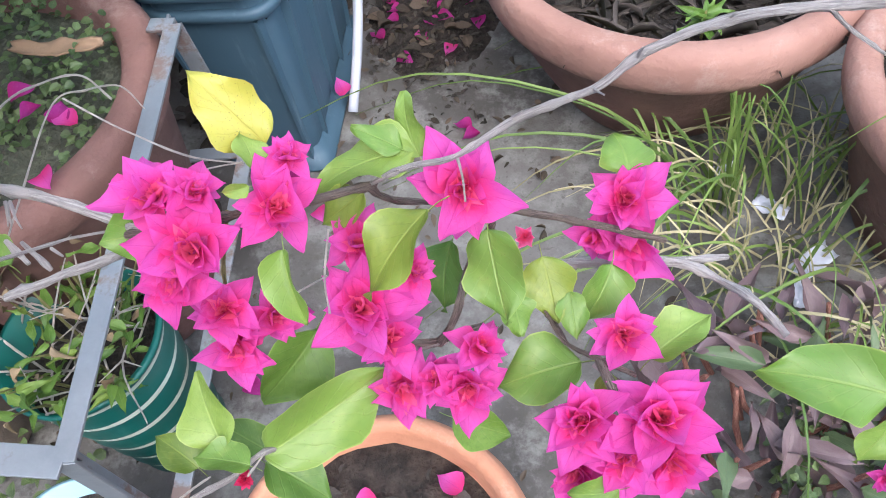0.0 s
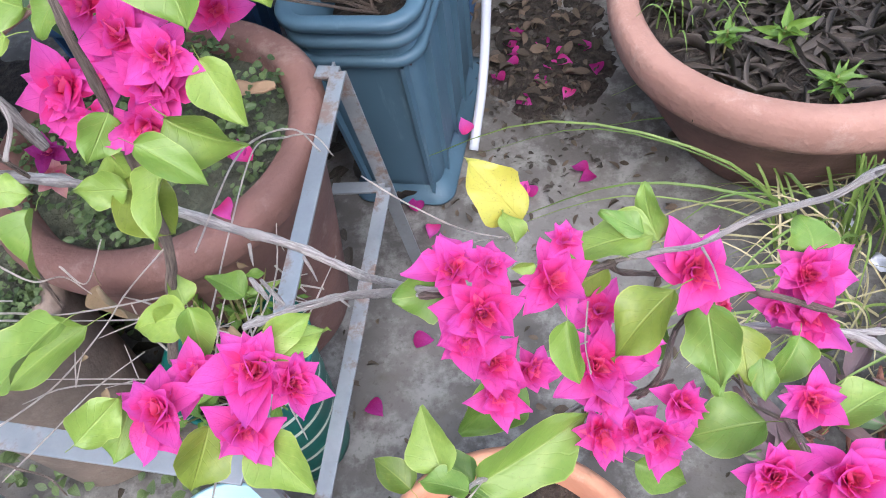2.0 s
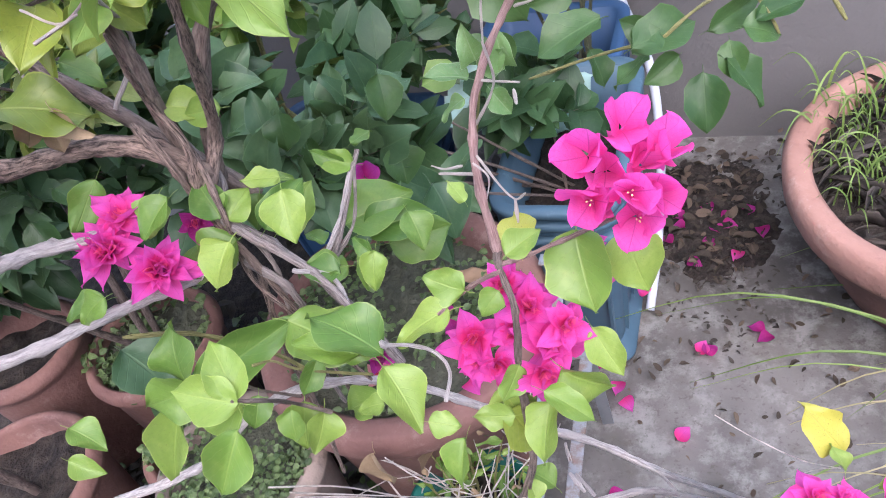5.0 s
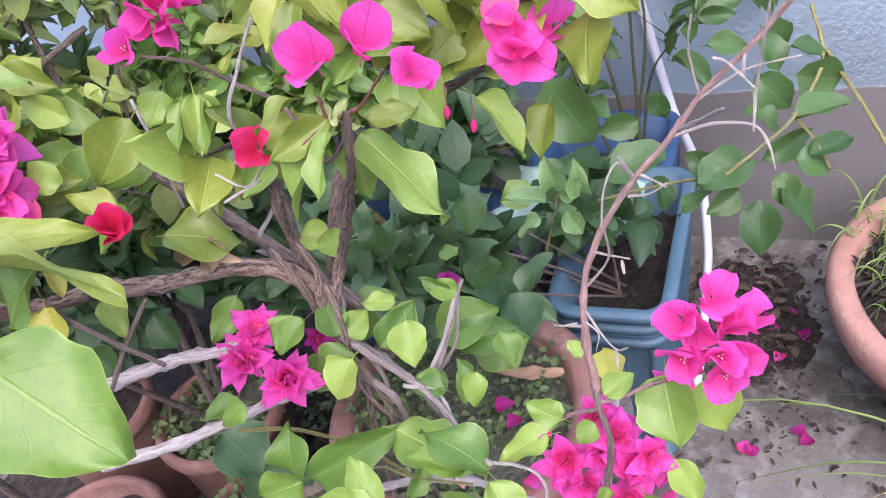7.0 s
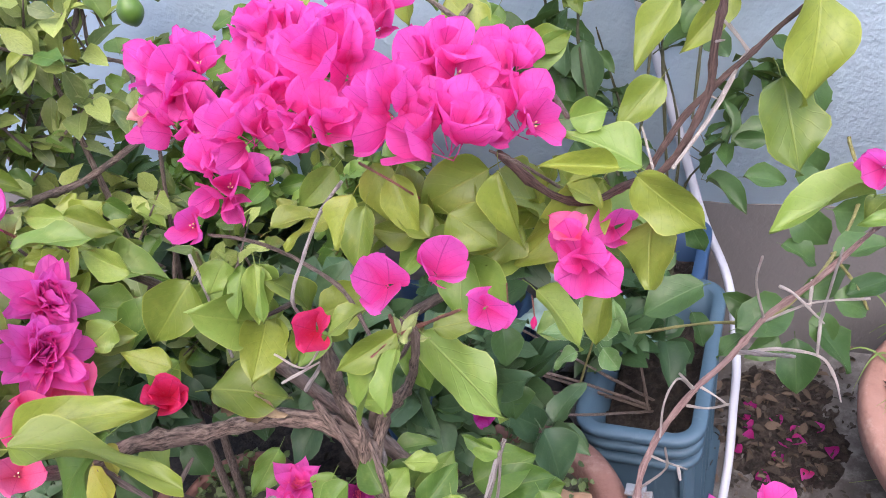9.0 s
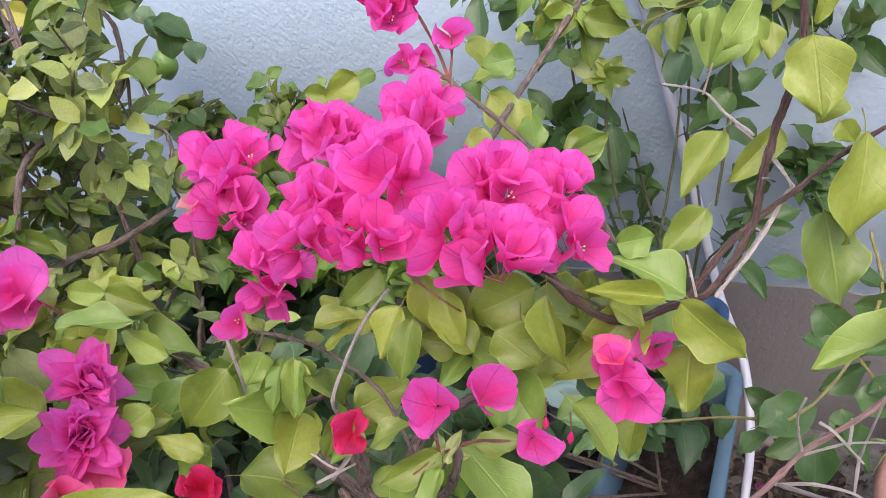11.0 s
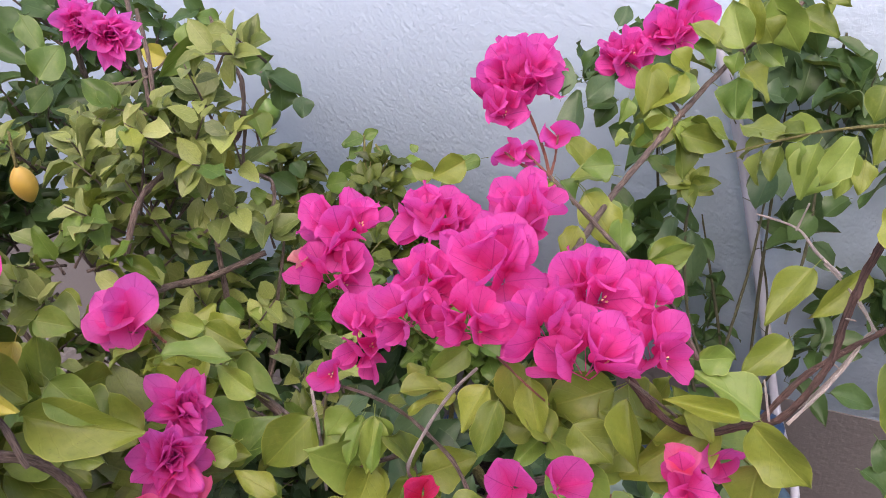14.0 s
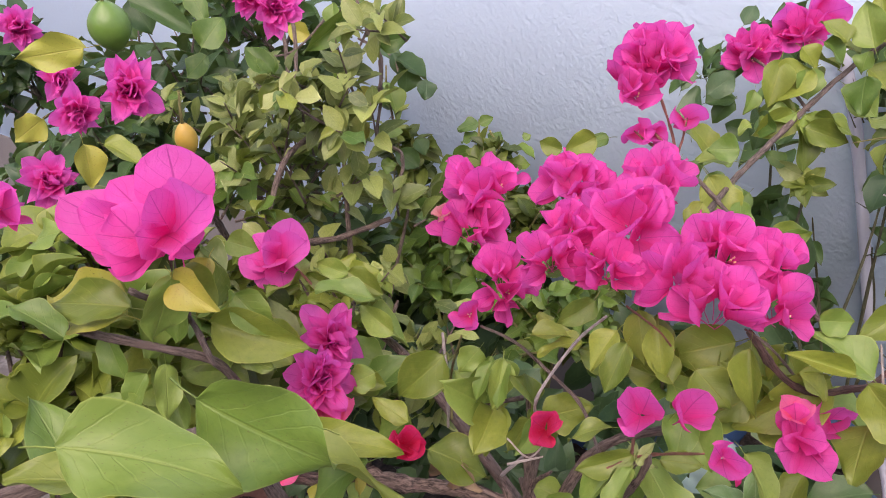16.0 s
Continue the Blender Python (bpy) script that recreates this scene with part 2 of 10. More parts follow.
def concrete():
    p = Paint("worn_concrete", 0.9)
    at = p.place("Object")
    broad, mid, fine = p.noise(2.2, 5, 0.6), p.noise(13.0, 7, 0.72), p.noise(120.0, 3)
    c = p.mix(p.ramp(broad, 0.38, 0.66), (0.062, 0.058, 0.053), (0.14, 0.134, 0.127))
    c = p.mix(p.math("MULTIPLY", p.ramp(mid, 0.45, 0.66), 0.65), c, (0.25, 0.25, 0.24))
    c = p.mix(p.math("MULTIPLY", p.ramp(p.noise(5.0, 6, 0.7, squeeze=(1, 1.4, 1)), 0.52, 0.68), 0.7), c, (0.085, 0.08, 0.062))
    c = p.mix(p.math("MULTIPLY", p.ramp(fine, 0.58, 0.7), 0.5), c, (0.06, 0.055, 0.045))
    p.color(c)
    p.bump(p.math("ADD", p.math("MULTIPLY", mid, 0.7), p.math("MULTIPLY", fine, 0.4)), 0.6, 0.006)
    return p.m


def wall_paint(name, low, high, stain):
    p = Paint(name, 0.8)
    broad, mid, fine = p.noise(1.6, 4), p.noise(26.0, 6, 0.7), p.noise(90.0, 4)
    c = p.mix(broad, low, high)
    c = p.mix(p.math("MULTIPLY", p.ramp(p.noise(7.0, 7, 0.75), 0.6, 0.8), 0.4), c, stain)
    p.color(c)
    p.bump(p.math("ADD", p.math("MULTIPLY", mid, 0.8), p.math("MULTIPLY", fine, 0.6)), 0.5, 0.008)
    return p.m


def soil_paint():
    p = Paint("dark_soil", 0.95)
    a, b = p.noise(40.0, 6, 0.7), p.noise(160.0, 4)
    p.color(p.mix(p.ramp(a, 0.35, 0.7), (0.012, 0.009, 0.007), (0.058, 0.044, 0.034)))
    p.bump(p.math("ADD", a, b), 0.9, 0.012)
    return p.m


def plastic_paint(name, low, high, scratch, rough=0.45, clear=0.0):
    p = Paint(name, rough)
    a = p.noise(8.0, 5)
    s = p.noise(30.0, 5, 0.7, squeeze=(1, 1, 0.12))
    c = p.mix(a, low, high)
    c = p.mix(p.math("MULTIPLY", p.ramp(s, 0.58, 0.75), 0.4), c, scratch)
    p.color(c)
    p.rough(p.math("ADD", rough, p.math("MULTIPLY", s, 0.2)))
    p.bump(s, 0.1, 0.002)
    if clear:
        p.m.node_tree.links.new(p.node("MixShader", i0=clear, i1=p.shader.outputs[0], i2=p.node("BsdfTransparent").outputs[0]).outputs[0], p.out.inputs[0])
    return p.m


def metal_paint():
    p = Paint("rusting_galvanised_steel", 0.5, 0.55)
    a = p.noise(18.0, 6, 0.7)
    rust = p.ramp(p.noise(11.0, 6, 0.7), 0.53, 0.64)
    p.color(p.mix(rust, p.mix(a, (0.17, 0.19, 0.21), (0.36, 0.385, 0.41)), (0.17, 0.12, 0.10)))
    p.put(p.shader.inputs["Metallic"], p.math("MULTIPLY", p.math("SUBTRACT", 1.0, rust), 0.6))
    p.rough(p.math("ADD", 0.45, p.math("MULTIPLY", rust, 0.4)))
    p.bump(a, 0.25, 0.003)
    return p.m


CONCRETE, SOIL, STEEL = concrete(), soil_paint(), metal_paint()
BLUE_WALL = wall_paint("pale_blue_limewash", (0.59, 0.77, 0.91), (0.66, 0.83, 0.95), (0.72, 0.81, 0.87))
GREY_WALL = wall_paint("grey_dado_paint", (0.11, 0.107, 0.106), (0.16, 0.155, 0.152), (0.26, 0.25, 0.243))
BLUE_PLASTIC = plastic_paint("dusty_blue_plastic", (0.043, 0.09, 0.132), (0.064, 0.125, 0.178), (0.17, 0.26, 0.32))
DARK_BLUE = plastic_paint("deep_blue_plastic", (0.02, 0.06, 0.14), (0.03, 0.08, 0.18), (0.08, 0.15, 0.24))
GREEN_PLASTIC = plastic_paint("green_glossy_plastic", (0.0, 0.075, 0.062), (0.008, 0.11, 0.088), (0.06, 0.2, 0.17), 0.28)
PALE_STRIPE = plastic_paint("cream_stripe", (0.42, 0.50, 0.42), (0.60, 0.66, 0.56), (0.3, 0.4, 0.33), 0.35)
HOSE_PLASTIC = plastic_paint("milky_hose_plastic", (0.50, 0.54, 0.62), (0.58, 0.62, 0.70), (0.30, 0.33, 0.38), 0.4, 0.22)
SKY_PLASTIC = plastic_paint("light_blue_plastic", (0.24, 0.42, 0.49), (0.32, 0.50, 0.56), (0.5, 0.62, 0.66), 0.4)
WHITE_PLASTIC = plastic_paint("white_hose_plastic", (0.46, 0.49, 0.57), (0.56, 0.59, 0.67), (0.28, 0.30, 0.34), 0.55)
PALE_SHEET = plastic_paint("pale_green_sheet", (0.22, 0.36, 0.33), (0.32, 0.46, 0.42), (0.4, 0.52, 0.5), 0.6)
MOSS = plain("ground_moss", (0.07, 0.075, 0.05), 0.95, 0.5, 60, relief=0.9, depth=0.02)
STAMEN = plain("cream_stamen", (0.75, 0.55, 0.30), 0.5, 0.2)
CALYX = plain("pale_calyx", (0.56, 0.58, 0.25), 0.5, 0.2)
LIME_SKIN = plain("green_lime_skin", (0.10, 0.20, 0.035), 0.35, 0.2, 80, relief=0.3)
LEMON_SKIN = plain("yellow_lemon_skin", (0.50, 0.34, 0.06), 0.4, 0.15, 80, relief=0.3)
WOOD = plain("splintered_wood", (0.27, 0.175, 0.105), 0.8, 0.35, 25, relief=0.6, depth=0.01)

# ---- shapes ----
def finish(bm, material, smooth=True):
    bm.normal_update()
    mesh = bpy.data.meshes.new("mesh")
    bm.to_mesh(mesh)
    bm.free()
    for m in material if isinstance(material, (list, tuple)) else [material]:
        mesh.materials.append(m)
    mesh.shade_smooth() if smooth else mesh.shade_flat()
    return mesh


def part(name, bm, material, parent=None, label="", smooth=True):
    """One mesh object, under its thing or part when there is one."""
    mesh = bm if isinstance(bm, bpy.types.Mesh) else finish(bm, material, smooth)
    ob = new(name, mesh)
    if parent:
        ob.parent = parent
    return tagged(ob, label)


def thing(name, label, category, group="", kind="", at=None):
    ob = new(name)
    ob.empty_display_size = 0.05
    if at is not None:
        ob.matrix_basis = at
    return tagged(ob, label, category, group, kind)


def frame_of(p, y, n, sx=1.0, sy=1.0, sz=None):
    """A pose at p whose y axis is y and whose z axis leans to n, scaled."""
    y = Vector(y).normalized()
    x = y.cross(Vector(n)).normalized()
    z = x.cross(y)
    m = Matrix((x * sx, y * sy, z * (sz or 0.5 * (sx + sy)))).transposed().to_4x4()
    m.translation = p
    return m


def box(bm, m, size, bevel=0.0):
    made = bmesh.ops.create_cube(bm, size=1, matrix=m @ Matrix.Diagonal((*size, 1)))
    if bevel:
        edges = {e for v in made["verts"] for e in v.link_edges}
        bmesh.ops.bevel(bm, geom=list(edges), offset=bevel, segments=2, affect="EDGES", profile=0.6)
    return bm


def lathe(bm, profile, segments=64, wobble=0.0, slot=None):
    """Turns (radius, z) pairs round the z axis; slot picks the material by the ring's number."""
    rings = []
    for r, z in profile:
        ring = []
        for k in range(segments):
            a = 2 * math.pi * k / segments
            d = 1 + wobble * noise.noise((3 * math.cos(a), 3 * math.sin(a), 6 * z))
            ring.append(bm.verts.new((r * d * math.cos(a), r * d * math.sin(a), z)))
        rings.append(ring)
    for i in range(len(rings) - 1):
        for k in range(segments):
            j = (k + 1) % segments
            f = bm.faces.new((rings[i][k], rings[i][j], rings[i + 1][j], rings[i + 1][k]))
            f.material_index = slot(i) if slot else 0
    return bm


def spline(points, steps):
    """A smooth line through points of (x, y, z, radius)."""
    p = np.array(points, float)
    p = np.vstack([2 * p[0] - p[1], p, 2 * p[-1] - p[-2]])
    out = []
    for i in range(1, len(p) - 2):
        a, b, c, d = p[i - 1 : i + 3]
        for k in range(steps):
            t = k / steps
            out.append(0.5 * (2 * b + (c - a) * t + (2 * a - 5 * b + 4 * c - d) * t * t + (3 * b - a - 3 * c + d) * t**3))
    out.append(p[-2])
    return np.array(out)


def tube(bm, points, sides=8, steps=6, rough=0.0, seed=0.0):
    """A tapering, knobbly tube along points of (x, y, z, radius), with uv round and along."""
    line = spline(points, steps)
    uv = bm.loops.layers.uv.verify()
    up, rings, along, run = Vector((0.13, 0.21, 0.97)), [], [], 0.0
    for i, q in enumerate(line):
        here = Vector(q[:3])
        ahead = Vector(line[min(i + 1, len(line) - 1)][:3]) - Vector(line[max(i - 1, 0)][:3])
        ahead = ahead.normalized() if ahead.length > 1e-9 else Vector((0, 0, 1))
        side = ahead.cross(up).normalized()
        up = side.cross(ahead).normalized()
        if i:
            run += (here - Vector(line[i - 1][:3])).length
        along.append(run)
        r, ring = max(q[3], 0.0004), []
        r *= 1 + (0.6 * rough * max(0.0, math.sin(run * 170 + seed)) ** 10 if rough else 0)
        for k in range(sides):
            a = 2 * math.pi * k / sides
            d = 1 + rough * (noise.noise((1.6 * math.cos(a) + seed, 1.6 * math.sin(a), 60 * run)) + 0.5 * noise.noise((4 * math.cos(a), 4 * math.sin(a) + seed, 160 * run)))
            ring.append(bm.verts.new(here + (side * math.cos(a) + up * math.sin(a)) * r * d))
        rings.append(ring)
    for i in range(len(rings) - 1):
        for k in range(sides):
            j = (k + 1) % sides
            f = bm.faces.new((rings[i][k], rings[i][j], rings[i + 1][j], rings[i + 1][k]))
            for loop, (s, w) in zip(f.loops, ((k, i), (k + 1, i), (k + 1, i + 1), (k, i + 1))):
                loop[uv].uv = (s / sides, along[w] * 30)
    for ring in (rings[0][::-1], rings[-1]):
        bm.faces.new(ring)
    return bm


def blade_grid(shape, fold=0.0, droop=0.0, wave=0.0, cup=0.0, twist=0.0, along=7, across=4, phase=0.0, stalk=0.0):
    """Points, faces and uv of a leaf one long and one wide: base at 0, tip towards y, upper side towards z."""
    pts, uvs, faces = [], [], []
    for i in range(along + 1):
        v = 0.55 * i / along + 0.45 * (0.5 - 0.5 * math.cos(math.pi * i / along))
        half = shape(v)
        ripple = wave * (0.22 * math.sin(9 * v + 2.3 * phase) + 0.16 * math.sin(17 * v + 5.1 * phase))
        sway = 0.10 * twist * v * v + 0.25 * wave * (v * v - v) * math.sin(phase)
        for k in range(across + 1):
            s = 2 * k / across - 1
            x, y = s * half * (1 + (ripple if s > 0 else -0.8 * ripple)), v
            z = fold * math.sqrt(x * x + 0.003) - droop * v * v + wave * s * s * math.sin(8 * v + phase + 1.9 * s) * 0.42 + cup * (x * x * 4)
            z += twist * x * (v - 0.3)
            pts.append((x + sway, y - 0.12 * droop * v * v, z))
            uvs.append((0.5 + s * 0.5, v))
    for i in range(along):
        for k in range(across):
            a = i * (across + 1) + k
            faces.append((a, a + 1, a + across + 2, a + across + 1))
    if stalk:
        n = len(pts)
        for y, r, z in ((0.03, 0.012, -0.004), (-stalk * 0.5, 0.010, -0.05 * stalk), (-stalk, 0.012, -0.3 * stalk)):
            for a in (0, 2.1, 4.2):
                pts.append((r * math.cos(a), y, z + r * math.sin(a)))
                uvs.append((0.5, 0.02))
        for j in (0, 3):
            for k in range(3):
                faces.append((n + j + k, n + j + (k + 1) % 3, n + j + 3 + (k + 1) % 3, n + j + 3 + k))
    return pts, faces, uvs


def grid_mesh(grid, material):
    pts, faces, uvs = grid
    mesh = bpy.data.meshes.new("blade")
    mesh.from_pydata(pts, [], faces)
    layer = mesh.uv_layers.new(name="UVMap")
    index = np.empty(len(mesh.loops), np.int32)
    mesh.loops.foreach_get("vertex_index", index)
    layer.data.foreach_set("uv", np.array(uvs, np.float32)[index].ravel())
    mesh.materials.append(material)
    mesh.shade_smooth()
    return mesh


def ovate(v, widest, full, tip):
    """Half the width of a blade: a rounded foot, widest at that share of its length, then full sides and a drawn-out tip."""
    if v <= 0 or v >= 1:
        return 0.006
    if v < widest:
        return 0.5 * max(0.0, 1 - ((widest - v) / widest) ** 2.3) ** 0.62
    return 0.5 * (1 - ((v - widest) / (1 - widest)) ** full) ** tip


def heart_leaf(v):
    return ovate(v, 0.36, 2.25, 1.15)


def oval_leaf(v):
    return ovate(v, 0.46, 1.9, 0.95)


def spear_leaf(v):
    return 0.5 * (math.sin(math.pi * v**0.55) ** 1.1) if 0 < v < 1 else 0.01


def pointed(v):
    return ovate(v, 0.40, 1.5, 1.12)


def papery(v):
    return ovate(v, 0.50, 2.3, 0.72)


BENDS = [
    dict(fold=0.42, droop=0.20, wave=0.24, phase=0.6),
    dict(fold=0.24, droop=0.42, wave=0.30, twist=0.2, phase=2.0),
    dict(fold=0.48, droop=0.24, wave=0.22, twist=0.55, phase=4.0),
    dict(fold=0.10, droop=0.10, wave=0.34, twist=-0.55, phase=1.0),
    dict(fold=0.85, droop=0.38, wave=0.26, twist=-0.2, phase=3.0),
]
LEAF_GRIDS = [blade_grid(heart_leaf, stalk=0.22, along=14, across=8, **b) for b in BENDS]
OVAL_GRIDS = [blade_grid(oval_leaf, stalk=0.12, along=7, **b) for b in BENDS]
SPEAR_GRIDS = [blade_grid(spear_leaf, stalk=0.02, along=7, **b) for b in BENDS]
FILL_GRIDS = [blade_grid(heart_leaf, along=4, across=2, fold=b["fold"], droop=b["droop"], twist=b.get("twist", 0)) for b in BENDS]
FILL_OVALS = [blade_grid(oval_leaf, along=4, across=2, fold=b["fold"], droop=b["droop"], twist=b.get("twist", 0)) for b in BENDS]
SHAPES = {"heart": LEAF_GRIDS, "oval": OVAL_GRIDS, "spear": SPEAR_GRIDS, "fill": FILL_GRIDS, "fill_oval": FILL_OVALS}
made_blades = {}


def blade(shape, paint, bend):
    key = shape, paint, bend
    if key not in made_blades:
        made_blades[key] = grid_mesh(SHAPES[shape][bend], LEAF[paint])
    return made_blades[key]


def leaf(plant, p, y, n, long, wide, paint="lime", bend=0, shape="heart", name="leaf"):
    ob = part(name, blade(shape, paint, bend), None, plant)
    chance = math.sin(9131 * p[0] + 7177 * p[2])
    turned = -1 if chance > 0 else 1
    n = Vector(n) + Vector(y).cross(Vector(n)) * 0.7 * math.sin(57 * chance)
    ob.matrix_basis = frame_of(p, y, n, turned * wide, long, 0.5 * (wide + long))
    return ob


def joined_leaves(name, plant, poses, paint, shape="fill", kind="stuff"):
    """Many leaves as one mesh."""
    pts, faces, uvs, n = [], [], [], 0
    for m, bend in poses:
        g = SHAPES[shape][bend]
        a = np.array(g[0]) @ np.array(m.to_3x3()).T + np.array(m.translation)
        pts.append(a)
        faces += [tuple(i + n for i in f) for f in g[1]]
        uvs += g[2]
        n += len(a)
    ob = part(name, grid_mesh((np.vstack(pts).tolist(), faces, uvs), LEAF[paint]), None, plant)
    return tagged(ob, kind=kind)


def branch(plant, points, bark="grey", sides=8, rough=0.5, name="branch", steps=7):
    (a, b), (c, d) = points[:2], points[-2:]
    lead, tail = (Vector(a[:3]) - Vector(b[:3])).normalized() * a[3] * 1.4, (Vector(d[:3]) - Vector(c[:3])).normalized() * d[3] * 1.4
    points = [(*(Vector(a[:3]) + lead), a[3] * 0.25), *points, (*(Vector(d[:3]) + tail), d[3] * 0.25)]
    return part(name, tube(bmesh.new(), points, sides, steps, rough, points[0][0] * 50), BARK[bark], plant)


def leafy_shoot(plant, points, count, long, paints, seed, shape="heart", start=0.1, wide=0.7, hang=0.3):
    """Leaves on both sides of a shoot that runs through points, the largest in its middle."""
    rng = random.Random(seed)
    line = spline([(*p[:3], 0.0) for p in points], 8)[:, :3]
    for k in range(count):
        f = start + (1 - start) * (k + rng.random()) / count
        i = min(len(line) - 2, int(f * (len(line) - 1)))
        p, run = Vector(line[i]), Vector(line[i + 1] - line[i]).normalized()
        side = run.cross(Vector((0.1, -0.6, 0.8))).normalized() * (1 if k % 2 else -1)
        y = side + run * rng.uniform(0.1, 0.9) + Vector((0, rng.uniform(-0.6, 0.1), rng.uniform(-hang - 0.3, 0.3 - hang)))
        size = long * rng.uniform(0.7, 1.15) * (1 - 0.35 * f**4)
        n = Vector((rng.uniform(-0.4, 0.4), rng.uniform(-0.9, -0.1), 0.8))
        leaf(plant, p + y.normalized() * size * 0.2, y, n, size, size * wide * rng.uniform(0.85, 1.15), rng.choice(paints), rng.randrange(5), shape)


WALL = pose(0, 1.572, 0, 0, 0, -11.0)
from_wall = WALL.inverted()


def bush(plant, root, blobs, shoots, per, long, paint, mass, shape="heart", fill="fill", wide=0.72, bark="brown", thick=0.004, parts=300, seed=1, up=0.8, ends=0.5, pinch=0.3, limbs=1):
    """Shoots that rise from root into uneven rounded masses, each with leaves along its outer half."""
    rng = random.Random(seed)
    poses, stems = [], bmesh.new()
    weight = [b[3] * b[4] * b[5] for b in blobs]
    for s in range(shoots):
        c = rng.choices(blobs, weight)[0]
        while True:
            d = Vector((rng.uniform(-1, 1), rng.uniform(-1, 1), rng.uniform(-1, 1)))
            if 0.15 < d.length < 1:
                break
        tip = Vector(c[:3]) + Vector((d.x * c[3], d.y * c[4], d.z * c[5]))
        heart = Vector(c[:3]) - Vector((0, 0, 0.6 * c[5]))
        start = heart.lerp(tip, rng.uniform(0.1, 0.5)) + Vector((rng.uniform(-1, 1), rng.uniform(-1, 1), rng.uniform(-1, 0.2))) * pinch * c[5]
        bend = start.lerp(tip, 0.5) + Vector((rng.uniform(-1, 1), rng.uniform(-1, 1), rng.uniform(-1, 1))) * 0.12 * (tip - start).length
        while (from_wall @ tip).y > -0.04:
            tip.y -= 0.03
        while (from_wall @ start).y > -0.04:
            start.y -= 0.03
        bend = start.lerp(tip, 0.5)
        line = [(*start, thick), (*bend, thick * 0.7), (*tip, thick * 0.35)]
        tube(stems, line, 5, 3)
        path = spline(line, 8)
        for k in range(per):
            f = 1 - (1 - ends) * rng.random() ** 1.3 * 1.6
            i = max(0, min(len(path) - 2, int(f * (len(path) - 1))))
            p = Vector(path[i][:3])
            run = (Vector(path[i + 1][:3]) - p).normalized()
            a = 2.4 * k + rng.uniform(-0.5, 0.5)
            side = run.orthogonal().normalized()
            out = side * math.cos(a) + run.cross(side) * math.sin(a)
            y = (out + run * rng.uniform(0.2, 0.9) + Vector((0, 0, rng.uniform(-0.35, 0.25)))).normalized()
            n = (Vector((rng.uniform(-0.5, 0.5), rng.uniform(-0.9, 0.2), up)) + run * 0.3).normalized()
            if abs(n.dot(y)) > 0.93:
                n = out.cross(run)
            size = long * rng.uniform(0.6, 1.2)
            if (from_wall @ (p + y * size)).y > -0.02 or (p.y > 1.2 and abs(p.x + y.x * size * 0.5 + 0.06 + 0.225 * p.z) < 0.055):
                continue
            poses.append((p + y * size * 0.12, y, n, size, size * wide * rng.uniform(0.85, 1.15), rng.randrange(5)))
    for b in blobs[1::limbs]:
        base = Vector(root) + Vector((rng.uniform(-0.02, 0.02), rng.uniform(-0.02, 0.02), 0))
        goal = Vector(b[:3]) - Vector((0, 0, 0.3 * b[5]))
        mid = base.lerp(goal, 0.55) + Vector((rng.uniform(-0.05, 0.05), rng.uniform(-0.05, 0.05), 0.04))
        branch(plant, [(*base, thick * 2.6), (*mid, thick * 1.9), (*goal, thick)], bark, 7)
    tagged(part("twig_mass", stems, BARK[bark], plant), kind="stuff")
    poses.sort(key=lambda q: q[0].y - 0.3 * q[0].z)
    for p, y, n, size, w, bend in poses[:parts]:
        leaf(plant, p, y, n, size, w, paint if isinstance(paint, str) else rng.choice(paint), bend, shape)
    # Leaves further back take the crown paint, with the bush's inner shade painted in.
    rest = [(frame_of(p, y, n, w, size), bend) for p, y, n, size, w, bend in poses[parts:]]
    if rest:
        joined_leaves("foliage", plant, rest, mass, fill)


def bud(plant, p, wide, high):
    bm = lathe(bmesh.new(), [(wide * math.sin(math.pi * k / 8) * (1.1 - 0.05 * k) + 1e-4, -high * math.cos(math.pi * k / 8)) for k in range(9)], 10, 0.15)
    ob = part("bud", bm, CALYX, plant, "pale yellow-green flower bud")
    ob.matrix_basis = pose(*p, 12, -10, 0)


def hanging_bud(plant, top, middle, foot):
    """A closed pink bud on a thread-thin stalk."""
    branch(plant, [(*top, 0.0005), (*middle, 0.0006)], "pedicel", 5, steps=3)
    part("bud", tube(bmesh.new(), [(*middle, 0.0006), (*Vector(middle).lerp(foot, 0.5), 0.0026), (*foot, 0.0006)], 7, 4), BRACT["magenta"], plant, "closed pink flower bud")


# ---- flowers ----
PAPERY = [blade_grid(papery, fold=-0.10, droop=d, wave=w, cup=c, twist=tw, phase=ph, along=11, across=10)
          for d, w, c, tw, ph in ((-0.42, 0.16, 0.22, 0.1, 0), (-0.10, 0.22, 0.30, -0.2, 2), (-0.28, 0.18, 0.16, 0.3, 4), (0.16, 0.24, 0.24, -0.1, 1))]
POINTED = [blade_grid(pointed, fold=0.12, droop=d, wave=w, cup=c, twist=tw, phase=ph, along=8, across=6)
           for d, w, c, tw, ph in ((-0.22, 0.16, 0.36, 0.2, 0), (0.22, 0.20, 0.24, -0.3, 2), (-0.36, 0.18, 0.44, 0.0, 4))]
made_bracts = {}


def bract(flower, kind, paint, index, m):
    key = kind, paint, index
    if key not in made_bracts:
        made_bracts[key] = grid_mesh((PAPERY if kind == "papery" else POINTED)[index], BRACT[paint])
    ob = part("bract", made_bracts[key], None, flower)
    ob.matrix_basis = m
    return ob


